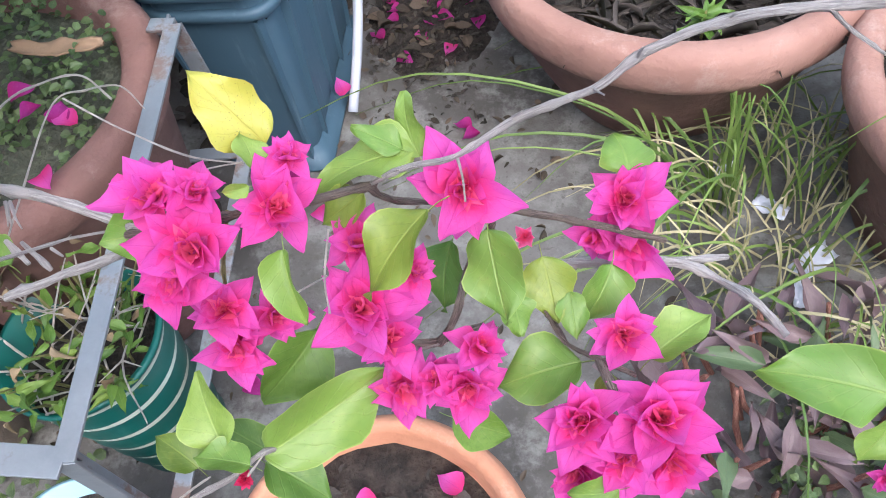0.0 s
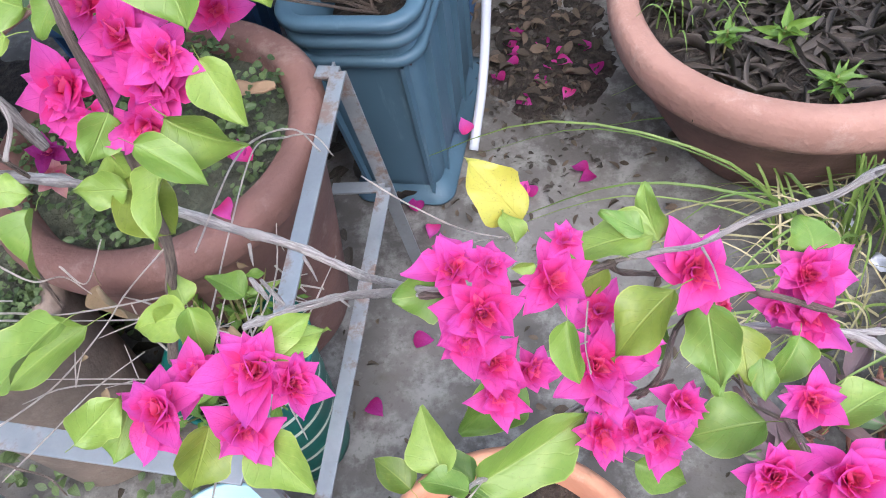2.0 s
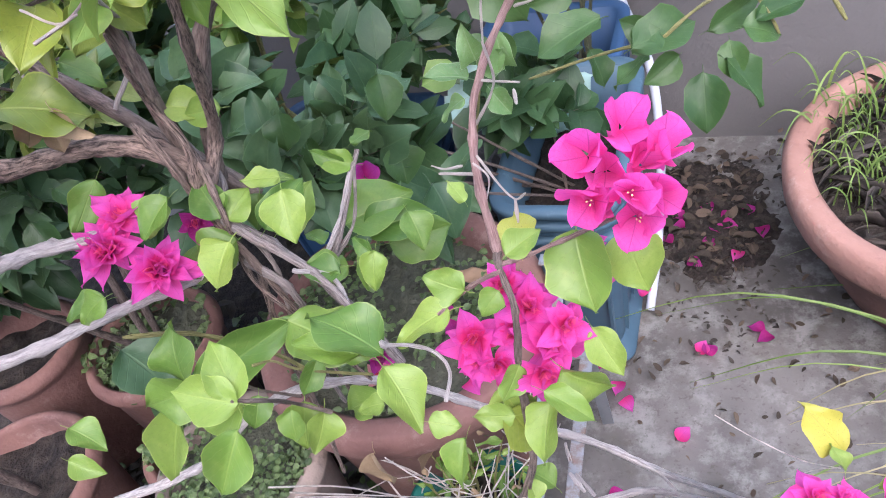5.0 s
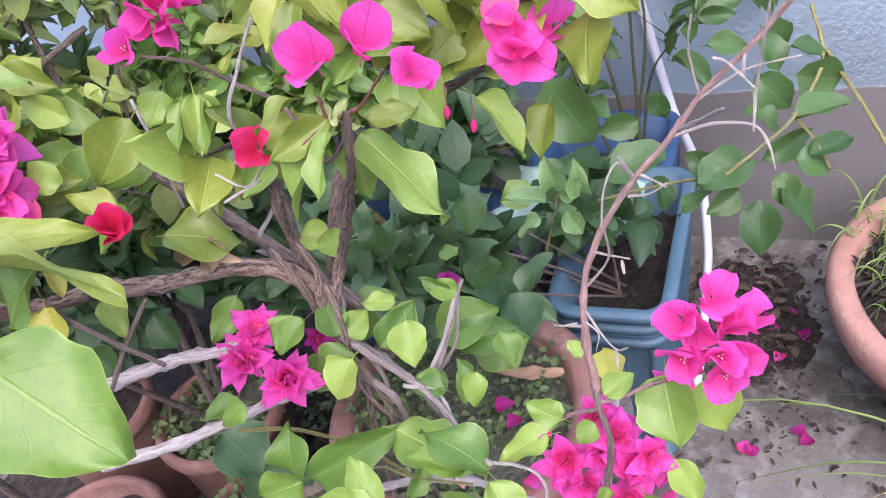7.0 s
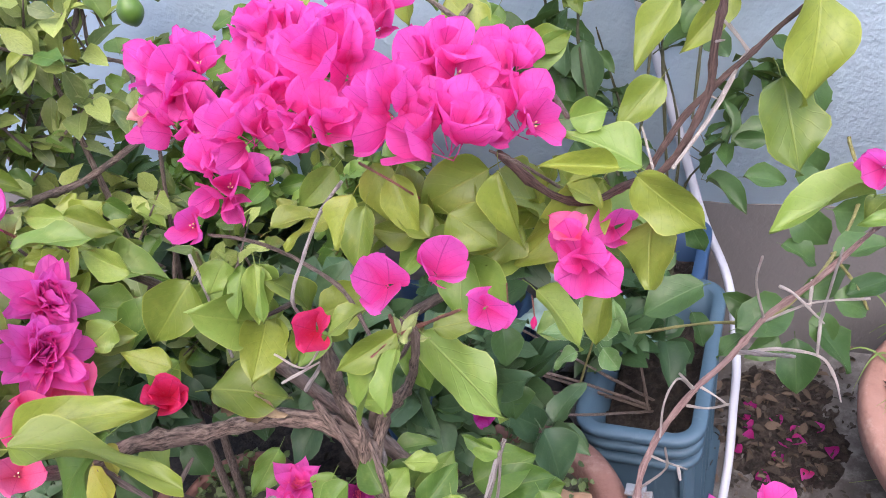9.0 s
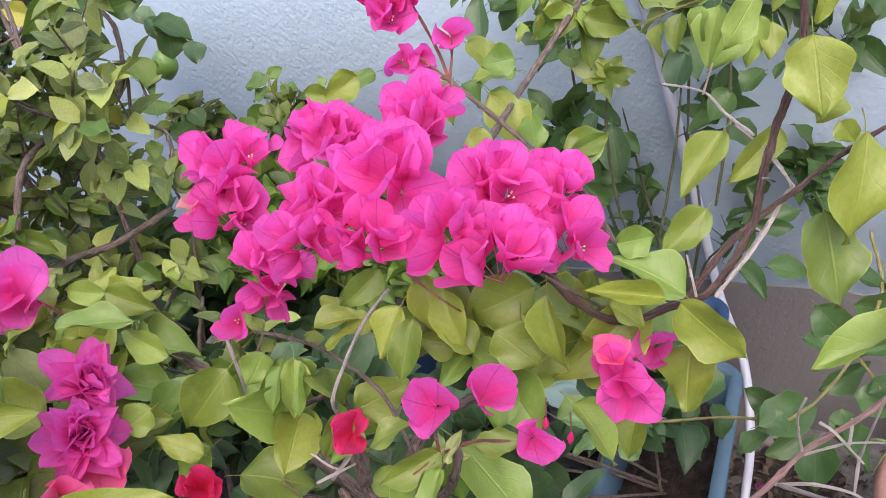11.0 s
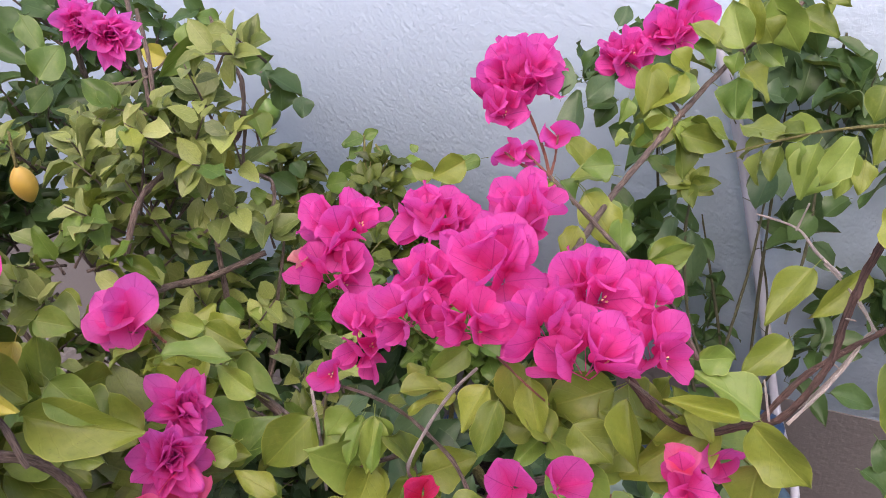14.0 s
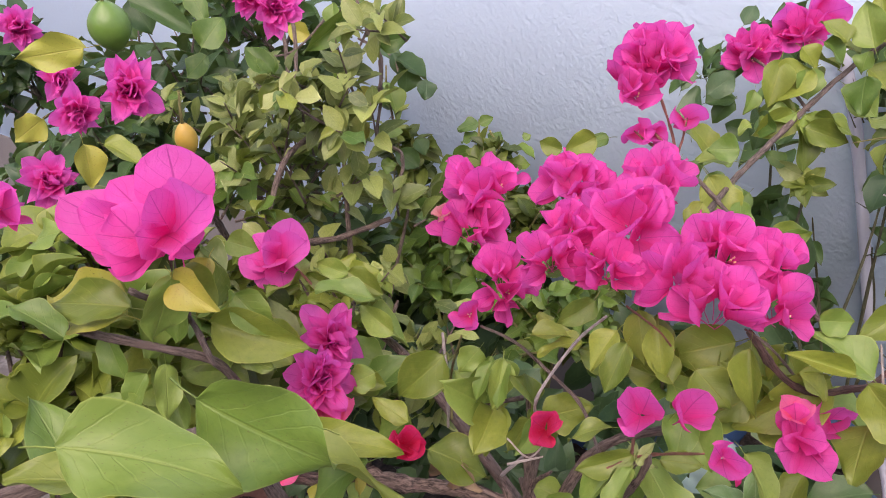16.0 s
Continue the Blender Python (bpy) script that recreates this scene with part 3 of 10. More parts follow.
def flower_core(paint, open_heart):
    bm = bmesh.new()
    tube(bm, [(0, 0, -0.9, 0.022), (0.03, 0.0, -0.4, 0.018), (0, 0, 0, 0.025)], 5, 3)
    for k in range(3):
        a = 2.1 * k + 0.4
        if not open_heart:
            continue
        tube(bm, [(0, 0, 0, 0.03), (0.06 * math.cos(a), 0.06 * math.sin(a), 0.22, 0.035), (0.1 * math.cos(a), 0.1 * math.sin(a), 0.42, 0.03)], 5, 2)
    for f in bm.faces:
        f.material_index = 1 if f.calc_center_median().z > 0.3 else 0
    return finish(bm, [paint, STAMEN])


CORES = {}


def flower(plant, p, axis, size, paint="magenta", kind="double", seed=0, lift=55):
    """One floret of coloured bracts that opens towards axis."""
    rng = random.Random(seed * 7919 + round(p[0] * 1e4) + round(p[2] * 1e4) * 3)
    shown = kind == "single" and rng.random() < 0.4
    if (paint, kind, shown) not in CORES:
        CORES[paint, kind, shown] = flower_core(BRACT["crimson" if kind == "double" and paint not in ("pink", "rose") else paint], shown)
    head = part("flower", CORES[paint, kind, shown], None, plant)
    axis = Vector(axis).normalized()
    side = axis.orthogonal().normalized()
    head.matrix_basis = frame_of(p, side, axis, size * 0.5, size * 0.5)
    if kind == "double":
        heart = "magenta" if paint in ("pink", "rose") else "crimson"
        rings = [(5, 8, 1.16, 0.84, paint), (6, 30, 1.0, 0.74, paint), (6, 48, 0.80, 0.56, paint), (5, 56, 0.64, 0.30, heart), (5, 70, 0.50, 0.18, heart)]
        if size > 0.05 and plant is not front:
            rings = [(7, 8, 1.04, 0.66, paint), (8, 28, 1.04, 0.62, paint), (9, 46, 0.98, 0.54, paint), (8, 60, 0.88, 0.46, paint), (6, 72, 0.76, 0.36, heart), (4, 82, 0.66, 0.28, paint)]
        if paint == "crimson":
            rings = rings[2:5]
    else:
        rings = [(3, lift, 1.42, 1.40, paint)]
    turn = rng.uniform(0, 360)
    for count, lift, long, wide, colour in rings:
        turn += 33
        for k in range(count):
            a = turn + 360 * k / count + rng.uniform(-22, 22)
            e = lift + (rng.uniform(-20, 20) if kind == "double" else rng.uniform(-12, 12))
            s = rng.uniform(0.72, 1.18) if kind == "double" else rng.uniform(0.88, 1.1)
            m = pose(0, 0, 0, 0, 0, a) @ pose(0, 0.05, 0, e, rng.uniform(-18, 18), 0)
            m = m @ Matrix.Diagonal((wide * s, long * s, 0.8 * long * s, 1))
            bract(head, "papery" if kind == "single" or (paint == "rose" and k % 3 == 0) else "pointed", colour, rng.randrange(4 if kind == "single" else 3), m)
    return head


def open_flower(plant, p, towards, bracts, paint="rose"):
    """Full-blown florets whose broad bracts run from a foot to a tip, each so wide, turned to a viewer or away from it."""
    head = part("flower", CORES.setdefault(("loose", paint), flower_core(BRACT[paint], False)), None, plant)
    head.matrix_basis = pose(*p) @ Matrix.Diagonal((0.03, 0.03, 0.03, 1))
    back = head.matrix_basis.inverted()
    for k, (foot, tip, wide, lean) in enumerate(bracts):
        run = Vector(tip) - Vector(foot)
        n = Vector(towards).normalized() + Vector(lean)
        bract(head, "papery", paint, k % 4, back @ frame_of(foot, run, n, wide * (1 if k % 2 else -1), run.length * 1.06))
    return head


def cluster(plant, centre, size, count, radii, towards, paint="pink", kind="single", spread=1.25, seed=1):
    """Florets all over the side of an uneven ball that faces towards."""
    rng = random.Random(seed)
    towards = Vector(towards).normalized()
    side = towards.orthogonal().normalized()
    other = towards.cross(side)
    count = max(4, round(count * 0.65))
    for k in range(count):
        c = 1 - (k + 0.5) / count * spread
        a = 2.39996 * k + rng.uniform(-0.3, 0.3)
        s = math.sqrt(max(0, 1 - c * c))
        d = towards * c + (side * math.cos(a) + other * math.sin(a)) * s
        p = Vector(centre) + Vector((d.x * radii[0], d.y * radii[1], d.z * radii[2])) * 0.40
        flower(plant, p, d * 0.8 + Vector((0, 0, rng.uniform(0.4, 1.1))), size * rng.uniform(0.86, 1.04), paint, kind, seed * 100 + k, rng.uniform(44, 70))

# ---- setting ----


def ground():
    bm = bmesh.new()
    near = bmesh.ops.create_grid(bm, x_segments=90, y_segments=90, size=2.6)["verts"]
    for v in near:
        d = max(abs(v.co.x), abs(v.co.y))
        v.co.z = 0.004 * noise.noise((v.co.x * 3, v.co.y * 3, 0.3)) - 0.004 if d < 2.5 else -0.004
    rim = sorted((v for v in near if max(abs(v.co.x), abs(v.co.y)) > 2.59), key=lambda v: math.atan2(v.co.y, v.co.x))
    far = [bm.verts.new((v.co.x * 160, v.co.y * 160, -0.004)) for v in rim]
    for i in range(len(rim)):
        j = (i + 1) % len(rim)
        bm.faces.new((rim[i], far[i], far[j], rim[j]))
    ob = part("ground", bm, CONCRETE)
    ob.matrix_basis = pose(0, 1.0, 0)
    return tagged(ob, "worn grey concrete yard floor with dark stains", "ground", kind="structure")


ground()
bm = box(bmesh.new(), WALL @ pose(0, 0.11, 1.55), (9.0, 0.22, 3.1))
tagged(part("wall_north", bm, BLUE_WALL), "pale blue limewashed plaster wall, rough surface", "wall", kind="structure")
# Unseen wall behind the camera, added to hold back low sky light.
bm = box(bmesh.new(), pose(0, -2.7, 1.15), (9.0, 0.2, 2.3))
tagged(part("wall_south_light_block", bm, GREY_WALL), "plain dark grey wall out of view, added to block low sky light", "wall", kind="structure")
bm = bmesh.new()
steps = 260
row = []
for k in range(steps + 1):
    x = -4.5 + 9.0 * k / steps
    h = 0.427 + 0.006 * noise.noise((x * 9, 0, 0)) + 0.004 * noise.noise((x * 40, 3, 0))
    row.append([bm.verts.new(WALL @ Vector((x, y, z))) for y, z in ((-0.004, -0.01), (-0.004, h), (0.02, h + 0.002))])
for a, b in zip(row, row[1:]):
    for k in range(2):
        bm.faces.new((a[k], b[k], b[k + 1], a[k + 1]))
tagged(part("trim_dado", bm, GREY_WALL, smooth=False), "dark grey painted band along the foot of the wall", "trim", kind="structure")


# ---- containers ----
def pot(label, x, y, rim, high, foot, soil, upper, lower, lip=0.03, band=0.06, wobble=0.01, group="", cover=None):
    """A clay pot with a thick rolled rim, open inside, with its soil."""
    t = thing("plant_pot", label, "pot", group, at=pose(x, y, 0))
    outer = [(0.0, 0.001), (foot * 0.96, 0.001), (foot, 0.008), (foot + (rim - lip * 0.5 - foot) * 0.55, (high - band) * 0.5),
             (rim - lip * 0.45, high - band - 0.008), (rim - 0.006, high - band + 0.004), (rim, high - band * 0.75), (rim + 0.003, high - 0.018),
             (rim - 0.004, high - 0.005), (rim - 0.012, high)]
    inner = [(rim - lip * 0.8, high - 0.002), (rim - lip, high - 0.012), (rim - lip * 1.25, soil - 0.05), (0.0, soil - 0.05)]
    n = len(outer)
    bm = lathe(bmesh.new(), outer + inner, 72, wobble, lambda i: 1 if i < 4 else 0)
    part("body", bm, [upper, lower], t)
    bm = bmesh.new()
    lathe(bm, [(0.0, soil)] + [((rim - lip * 1.1) * k / 9, soil) for k in range(1, 10)], 40)
    for v in bm.verts:
        v.co.z += 0.016 * noise.noise((v.co.x * 12, v.co.y * 12, x)) + 0.012 * noise.noise((v.co.x * 34, v.co.y * 34, x))
    part("soil", bm, cover or SOIL, t, "dark crumbly potting soil")
    return t


pot("wide terracotta bowl pot with pale rim and darker sides, grassy", 0.385, 1.065, 0.303, 0.305, 0.185, 0.255, CLAY["pink"], CLAY["dark"], 0.045, 0.075)
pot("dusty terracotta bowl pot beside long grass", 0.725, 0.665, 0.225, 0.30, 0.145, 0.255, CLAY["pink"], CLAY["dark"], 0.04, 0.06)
pot("large worn terracotta pot full of low green weeds", -0.535, 0.75, 0.223, 0.45, 0.145, 0.415, CLAY["dark"], CLAY["dark"], 0.045, 0.06, cover=MOSS)
pot("weathered grey clay pot with creeping green weeds", -0.763, 0.535, 0.128, 0.41, 0.095, 0.38, CLAY["grey"], CLAY["grey"], 0.025, 0.04, cover=MOSS)
pot("bright orange terracotta pot with bare soil below the blooms", -0.117, 0.218, 0.160, 0.26, 0.105, 0.215, CLAY["orange"], CLAY["orange"], 0.022, 0.04)
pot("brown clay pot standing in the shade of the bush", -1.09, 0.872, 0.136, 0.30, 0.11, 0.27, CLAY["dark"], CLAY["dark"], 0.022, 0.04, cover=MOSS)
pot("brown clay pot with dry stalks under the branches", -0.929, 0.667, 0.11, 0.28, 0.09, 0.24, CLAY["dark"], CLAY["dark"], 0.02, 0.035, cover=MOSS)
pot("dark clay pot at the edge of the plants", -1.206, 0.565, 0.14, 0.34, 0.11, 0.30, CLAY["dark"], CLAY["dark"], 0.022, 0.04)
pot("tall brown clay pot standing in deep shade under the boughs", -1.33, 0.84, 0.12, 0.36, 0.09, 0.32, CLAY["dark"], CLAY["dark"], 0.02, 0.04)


def striped_bucket():
    t = thing("plant_bucket", "green glossy plastic bucket pot with pale swirling stripes", "pot", at=pose(-0.44, 0.498, 0) @ Matrix.Diagonal((0.88, 0.88, 1, 1)))
    bm = bmesh.new()
    prof = [(0.0, 0.001), (0.07, 0.001)]
    stripes = []
    for k in range(25):
        z = 0.004 + 0.286 * k / 24
        prof.append((0.075 + 0.030 * k / 24 + (0.0018 if k % 4 == 0 else 0), z))
    prof += [(0.110, 0.292), (0.112, 0.300), (0.104, 0.301), (0.100, 0.24), (0.0, 0.24)]
    lathe(bm, prof, 56, 0.004, lambda i: 1 if 2 < i < 26 and i % 4 == 1 else 0)
    part("body", bm, [GREEN_PLASTIC, PALE_STRIPE], t)
    bm = lathe(bmesh.new(), [(0.0, 0.25), (0.05, 0.256), (0.1, 0.25)], 30)
    part("soil", bm, SOIL, t, "dark damp soil")
    return t


def sky_bucket():
    t = thing("plant_bucket", "light blue plastic pot with thin white stripes", "pot", at=pose(-0.46, 0.285, 0) @ Matrix.Diagonal((0.87, 0.87, 1, 1)))
    bm = bmesh.new()
    prof = [(0.0, 0.001), (0.06, 0.001)]
    for k in range(17):
        prof.append((0.064 + 0.022 * k / 16 + (0.0015 if k % 2 == 0 else 0), 0.004 + 0.2 * k / 16))
    prof += [(0.09, 0.206), (0.092, 0.215), (0.084, 0.216), (0.08, 0.17), (0.0, 0.17)]
    lathe(bm, prof, 48, 0.0, lambda i: 1 if 1 < i < 17 and i % 2 == 0 else 0)
    part("body", bm, [SKY_PLASTIC, WHITE_PLASTIC], t)
    part("soil", lathe(bmesh.new(), [(0.0, 0.18), (0.04, 0.184), (0.082, 0.18)], 24), SOIL, t)
    return t


striped_bucket()
sky_bucket()


def rounded_ring(bm, w, d, z, r, seg=6):
    """A rounded rectangle of half sizes w and d."""
    r = min(r, w, d)
    ring = []
    for cx, cy, a0 in ((w - r, d - r, 0), (r - w, d - r, 90), (r - w, r - d, 180), (w - r, r - d, 270)):
        for k in range(seg + 1):
            a = radians(a0 + 90 * k / seg)
            ring.append(bm.verts.new((cx + r * math.cos(a), cy + r * math.sin(a), z)))
    return ring


def loft(bm, rings, cap=False):
    for a, b in zip(rings, rings[1:]):
        for k in range(len(a)):
            j = (k + 1) % len(a)
            bm.faces.new((a[k], a[j], b[j], b[k]))
    if cap:
        bm.faces.new(rings[0][::-1])
    return bm


def crate(label, m, w, d, h, taper, material):
    """A tall tapered plastic planter: body, rolled rim, ledges and upright ribs."""
    t = thing("planter_box", label, "planter", at=m)
    bm = bmesh.new()
    size = lambda z: (w - taper * (1 - z / h), d - taper * (1 - z / h))
    rings = [rounded_ring(bm, *size(z), z, 0.03) for z in (0.002, 0.05, 0.15, 0.25, h - 0.1, h)]
    inner = [rounded_ring(bm, size(z)[0] - 0.005, size(z)[1] - 0.005, z, 0.027) for z in (h, h - 0.13)]
    loft(bm, rings + inner, True)
    part("body", bm, material, t)
    for k, (z, out) in enumerate(((h, 0.020), (h - 0.034, 0.017), (h - 0.075, 0.014))):
        bm = bmesh.new()
        a, b = size(z)
        loft(bm, [rounded_ring(bm, a + s, b + s, z + q, 0.034 + s) for s, q in
                  ((-0.004, 0.001), (0.003, 0.005), (out - 0.003, 0.004), (out, 0.0), (out, -0.010), (out - 0.003, -0.0115), (0.0, -0.006))])
        part("rim" if k == 0 else "ledge", bm, material, t)
    for sx, sy in ((1, -0.72), (1, -0.2), (1, 0.3), (1, 0.8), (-1, -0.72), (-1, 0.2), (-1, 0.8), (0.82, -1), (-0.82, -1), (0.82, 1), (-0.82, 1)):
        bm = bmesh.new()
        for z in np.linspace(0.004, h - 0.086, 5):
            a, b = size(z)
            grow = 0.006 + 0.010 * z / h
            x, y = sx * a, sy * b
            if abs(sx) == 1:
                q = [(x - 0.004 * sx, y - 0.004), (x + grow * sx, y - 0.003), (x + grow * sx, y + 0.003), (x - 0.004 * sx, y + 0.004)]
            else:
                q = [(x - 0.004, y - 0.004 * sy), (x - 0.003, y + grow * sy), (x + 0.003, y + grow * sy), (x + 0.004, y - 0.004 * sy)]
            row = [bm.verts.new((*c, z)) for c in q]
            if z > 0.005:
                for i in range(4):
                    bm.faces.new((last[i], last[(i + 1) % 4], row[(i + 1) % 4], row[i]))
            last = row
        part("rib", bm, material, t, smooth=False)
    bm = bmesh.new()
    a, b = size(0.02)
    loft(bm, [rounded_ring(bm, a + s, b + s, z, 0.034) for s, z in ((0.002, 0.001), (0.022, 0.001), (0.022, 0.005), (0.010, 0.014), (0.001, 0.034))])
    part("foot_rim", bm, material, t)
    bm = bmesh.new()
    made = bmesh.ops.create_grid(bm, x_segments=16, y_segments=24, size=1)["verts"]
    for v in made:
        v.co = (v.co.x * (w - 0.012), v.co.y * (d - 0.012), h - 0.10 + 0.02 * noise.noise((v.co.x * 5, v.co.y * 7, 2)))
    part("soil", bm, SOIL, t, "dark crumbly soil")
    return t


crate("tall dusty blue plastic planter box with ribbed sides", pose(-0.303, 0.946, 0, 0, 0, -11) @ pose(0, 0.19, 0), 0.092, 0.19, 0.43, 0.02, BLUE_PLASTIC)
crate("deep blue plastic planter box against the wall", pose(-0.30, 1.455, 0, 0, 0, -11), 0.135, 0.10, 0.42, 0.02, DARK_BLUE)
crate("blue plastic planter box hidden behind leafy stems", pose(-0.72, 1.26, 0, 0, 0, -11), 0.17, 0.125, 0.39, 0.02, DARK_BLUE)

hose = part("hose", tube(bmesh.new(), [(-0.42, 1.632, 1.42, 0.0125), (-0.345, 1.624, 1.26, 0.0125), (-0.283, 1.605, 1.07, 0.0125), (-0.212, 1.592, 0.73, 0.012), (-0.152, 1.570, 0.42, 0.0098), (-0.112, 1.40, 0.36, 0.0092), (-0.109, 1.27, 0.265, 0.009), (-0.122, 1.21, 0.165, 0.009), (-0.140, 1.13, 0.09, 0.009), (-0.168, 1.045, 0.012, 0.009)], 12, 10), HOSE_PLASTIC)
tagged(hose, "white flexible plastic hose hanging down the wall behind the planter", "hose")


def rail(name, a, b, parent, wide=0.021, thick=0.004):
    """A length of angle steel from a to b."""
    a, b = Vector(a), Vector(b)
    m = frame_of(a, b - a, (0, 0, 1) if abs((b - a).normalized().z) < 0.8 else (0, -1, 0))
    bm = bmesh.new()
    long = (b - a).length
    box(bm, m @ pose(0, long / 2, 0), (wide, long, thick), 0.001)
    box(bm, m @ pose(wide / 2 - thick / 2, long / 2, -wide / 2 - 0.001), (thick, long, wide), 0.001)
    return part(name, bm, STEEL, parent, smooth=False)


stand = thing("metal_stand", "low galvanised angle-steel plant stand with rusty joints", "stand")
TOP, FRONT = Vector((-0.288, 0.80, 0.462)), Vector((-0.343, 0.295, 0.445))
END = Vector((-0.885, 0.395, 0.46))
rail("top_rail", TOP, FRONT, stand)
rail("front_rail", FRONT, END, stand, 0.028)
rail("leg", TOP, (-0.268, 0.80, 0.0), stand)
rail("leg", FRONT, (-0.348, 0.292, 0.0), stand)
rail("leg", END, (-0.885, 0.395, 0.0), stand)
rail("lower_rail", (-0.278, 0.79, 0.237), (-0.35, 0.295, 0.20), stand)
rail("lower_rail", (-0.278, 0.792, 0.237), (-0.36, 0.80, 0.235), stand)
rail("top_stub", TOP, TOP + Vector((-0.03, 0.006, 0)), stand)


PALE_BUSH = [(-1.10, 0.91, 1.19, 0.16, 0.22, 0.11),
    (-1.01, 0.93, 1.33, 0.09, 0.20, 0.09),
    (-1.28, 0.99, 1.25, 0.12, 0.20, 0.09),
    (-1.14, 0.74, 1.18, 0.12, 0.20, 0.06),
    (-0.98, 0.86, 1.00, 0.11, 0.20, 0.10),
    (-0.92, 0.94, 1.09, 0.06, 0.15, 0.05),
    (-1.07, 0.75, 1.02, 0.13, 0.20, 0.07),
    (-0.94, 1.00, 1.40, 0.05, 0.12, 0.06),
    (-0.82, 0.78, 0.95, 0.11, 0.20, 0.07),
    (-1.14, 0.61, 1.07, 0.09, 0.15, 0.08),
    (-0.97, 0.91, 1.26, 0.05, 0.12, 0.07)]
LEMON = [(-1.52, 1.45, 1.27, 0.20, 0.25, 0.14),
    (-1.69, 1.15, 1.23, 0.20, 0.25, 0.14),
    (-1.56, 1.25, 1.12, 0.17, 0.25, 0.12),
    (-1.64, 0.99, 1.02, 0.18, 0.25, 0.13),
    (-1.29, 1.59, 1.12, 0.06, 0.08, 0.07),
    (-1.60, 1.33, 1.37, 0.24, 0.25, 0.10)]
WALL_SHRUB = [(-1.08, 1.45, 0.89, 0.18, 0.12, 0.08),
    (-1.02, 1.47, 0.98, 0.07, 0.08, 0.05),
    (-1.25, 1.46, 0.96, 0.08, 0.10, 0.08),
    (-0.87, 1.34, 0.90, 0.14, 0.16, 0.08),
    (-0.97, 1.13, 0.91, 0.15, 0.16, 0.10),
    (-0.72, 1.12, 0.85, 0.13, 0.16, 0.09)]
WALL_CITRUS = [(-0.54, 1.45, 1.18, 0.03, 0.07, 0.06),
    (-0.42, 1.45, 1.24, 0.05, 0.07, 0.05),
    (-0.35, 1.40, 1.06, 0.04, 0.07, 0.04),
    (-0.41, 1.47, 0.85, 0.06, 0.07, 0.09),
    (-0.33, 1.50, 0.70, 0.04, 0.07, 0.10),
    (-0.20, 1.50, 1.22, 0.06, 0.07, 0.05),
    (-0.12, 1.50, 1.16, 0.05, 0.07, 0.08),
    (-0.20, 1.50, 1.07, 0.04, 0.07, 0.04),
    (-0.16, 1.50, 0.90, 0.05, 0.07, 0.03),
    (-0.33, 1.50, 0.92, 0.03, 0.07, 0.06),
    (-0.37, 1.45, 0.59, 0.06, 0.07, 0.06),
    (-0.52, 1.40, 1.01, 0.04, 0.07, 0.04),
    (-0.02, 1.50, 0.78, 0.08, 0.08, 0.08),
    (-0.14, 1.39, 0.70, 0.10, 0.08, 0.06),
    (-0.40, 1.45, 1.08, 0.06, 0.06, 0.06),
    (-0.29, 1.49, 1.17, 0.06, 0.05, 0.07),
    (-0.25, 1.49, 1.00, 0.05, 0.05, 0.07),
    (-0.22, 1.49, 0.88, 0.05, 0.05, 0.06),
    (-0.06, 1.47, 1.19, 0.07, 0.06, 0.07),
    (0.03, 1.46, 1.08, 0.07, 0.06, 0.07),
    (-0.43, 1.42, 0.95, 0.06, 0.06, 0.06)]
CRATE_PLANT = [(-0.55, 0.79, 0.75, 0.09, 0.10, 0.07),
    (-0.44, 0.83, 0.65, 0.08, 0.10, 0.08),
    (-0.70, 0.85, 0.76, 0.10, 0.12, 0.10),
    (-0.89, 0.90, 0.76, 0.13, 0.12, 0.11),
    (-0.53, 0.99, 0.71, 0.12, 0.12, 0.07),
    (-0.32, 1.10, 0.54, 0.13, 0.10, 0.06),
    (-1.00, 0.78, 0.79, 0.12, 0.12, 0.09)]
DARK_BACK = [(-1.28, 1.19, 0.77, 0.27, 0.20, 0.15),
    (-0.95, 1.24, 0.69, 0.27, 0.16, 0.14),
    (-1.26, 0.84, 0.68, 0.16, 0.16, 0.12),
    (-0.89, 0.67, 0.73, 0.10, 0.12, 0.07),
    (-0.58, 1.38, 0.58, 0.19, 0.12, 0.11),
    (-1.50, 0.98, 0.50, 0.30, 0.20, 0.20)]
INNER = [(-0.40, 0.51, 1.19, 0.09, 0.08, 0.03),
    (-0.54, 0.53, 1.15, 0.08, 0.08, 0.04),
    (-0.32, 0.54, 1.16, 0.05, 0.06, 0.04),
    (-0.81, 0.60, 1.14, 0.09, 0.10, 0.05)]
DARK_LEFT = [(-1.67, 0.89, 1.31, 0.13, 0.15, 0.12),
    (-1.48, 0.80, 1.18, 0.16, 0.15, 0.11),
    (-1.46, 1.07, 1.29, 0.13, 0.15, 0.12),
    (-1.37, 0.58, 1.15, 0.10, 0.12, 0.09),
    (-1.42, 0.92, 1.12, 0.13, 0.12, 0.10),
    (-1.23, 1.11, 1.03, 0.09, 0.10, 0.09),
    (-1.08, 1.03, 0.98, 0.10, 0.10, 0.06),
    (-0.88, 0.71, 0.90, 0.10, 0.10, 0.06),
    (-0.80, 0.78, 0.94, 0.07, 0.10, 0.05)]
LEFT_LOW = [(-0.88, 0.37, 1.21, 0.11, 0.08, 0.04),
    (-0.96, 0.30, 1.22, 0.07, 0.08, 0.07),
    (-0.99, 0.28, 1.10, 0.09, 0.08, 0.07),
    (-0.96, 0.40, 1.06, 0.13, 0.10, 0.08),
    (-1.01, 0.43, 1.26, 0.07, 0.10, 0.06),
    (-0.82, 0.50, 1.11, 0.09, 0.08, 0.06)]

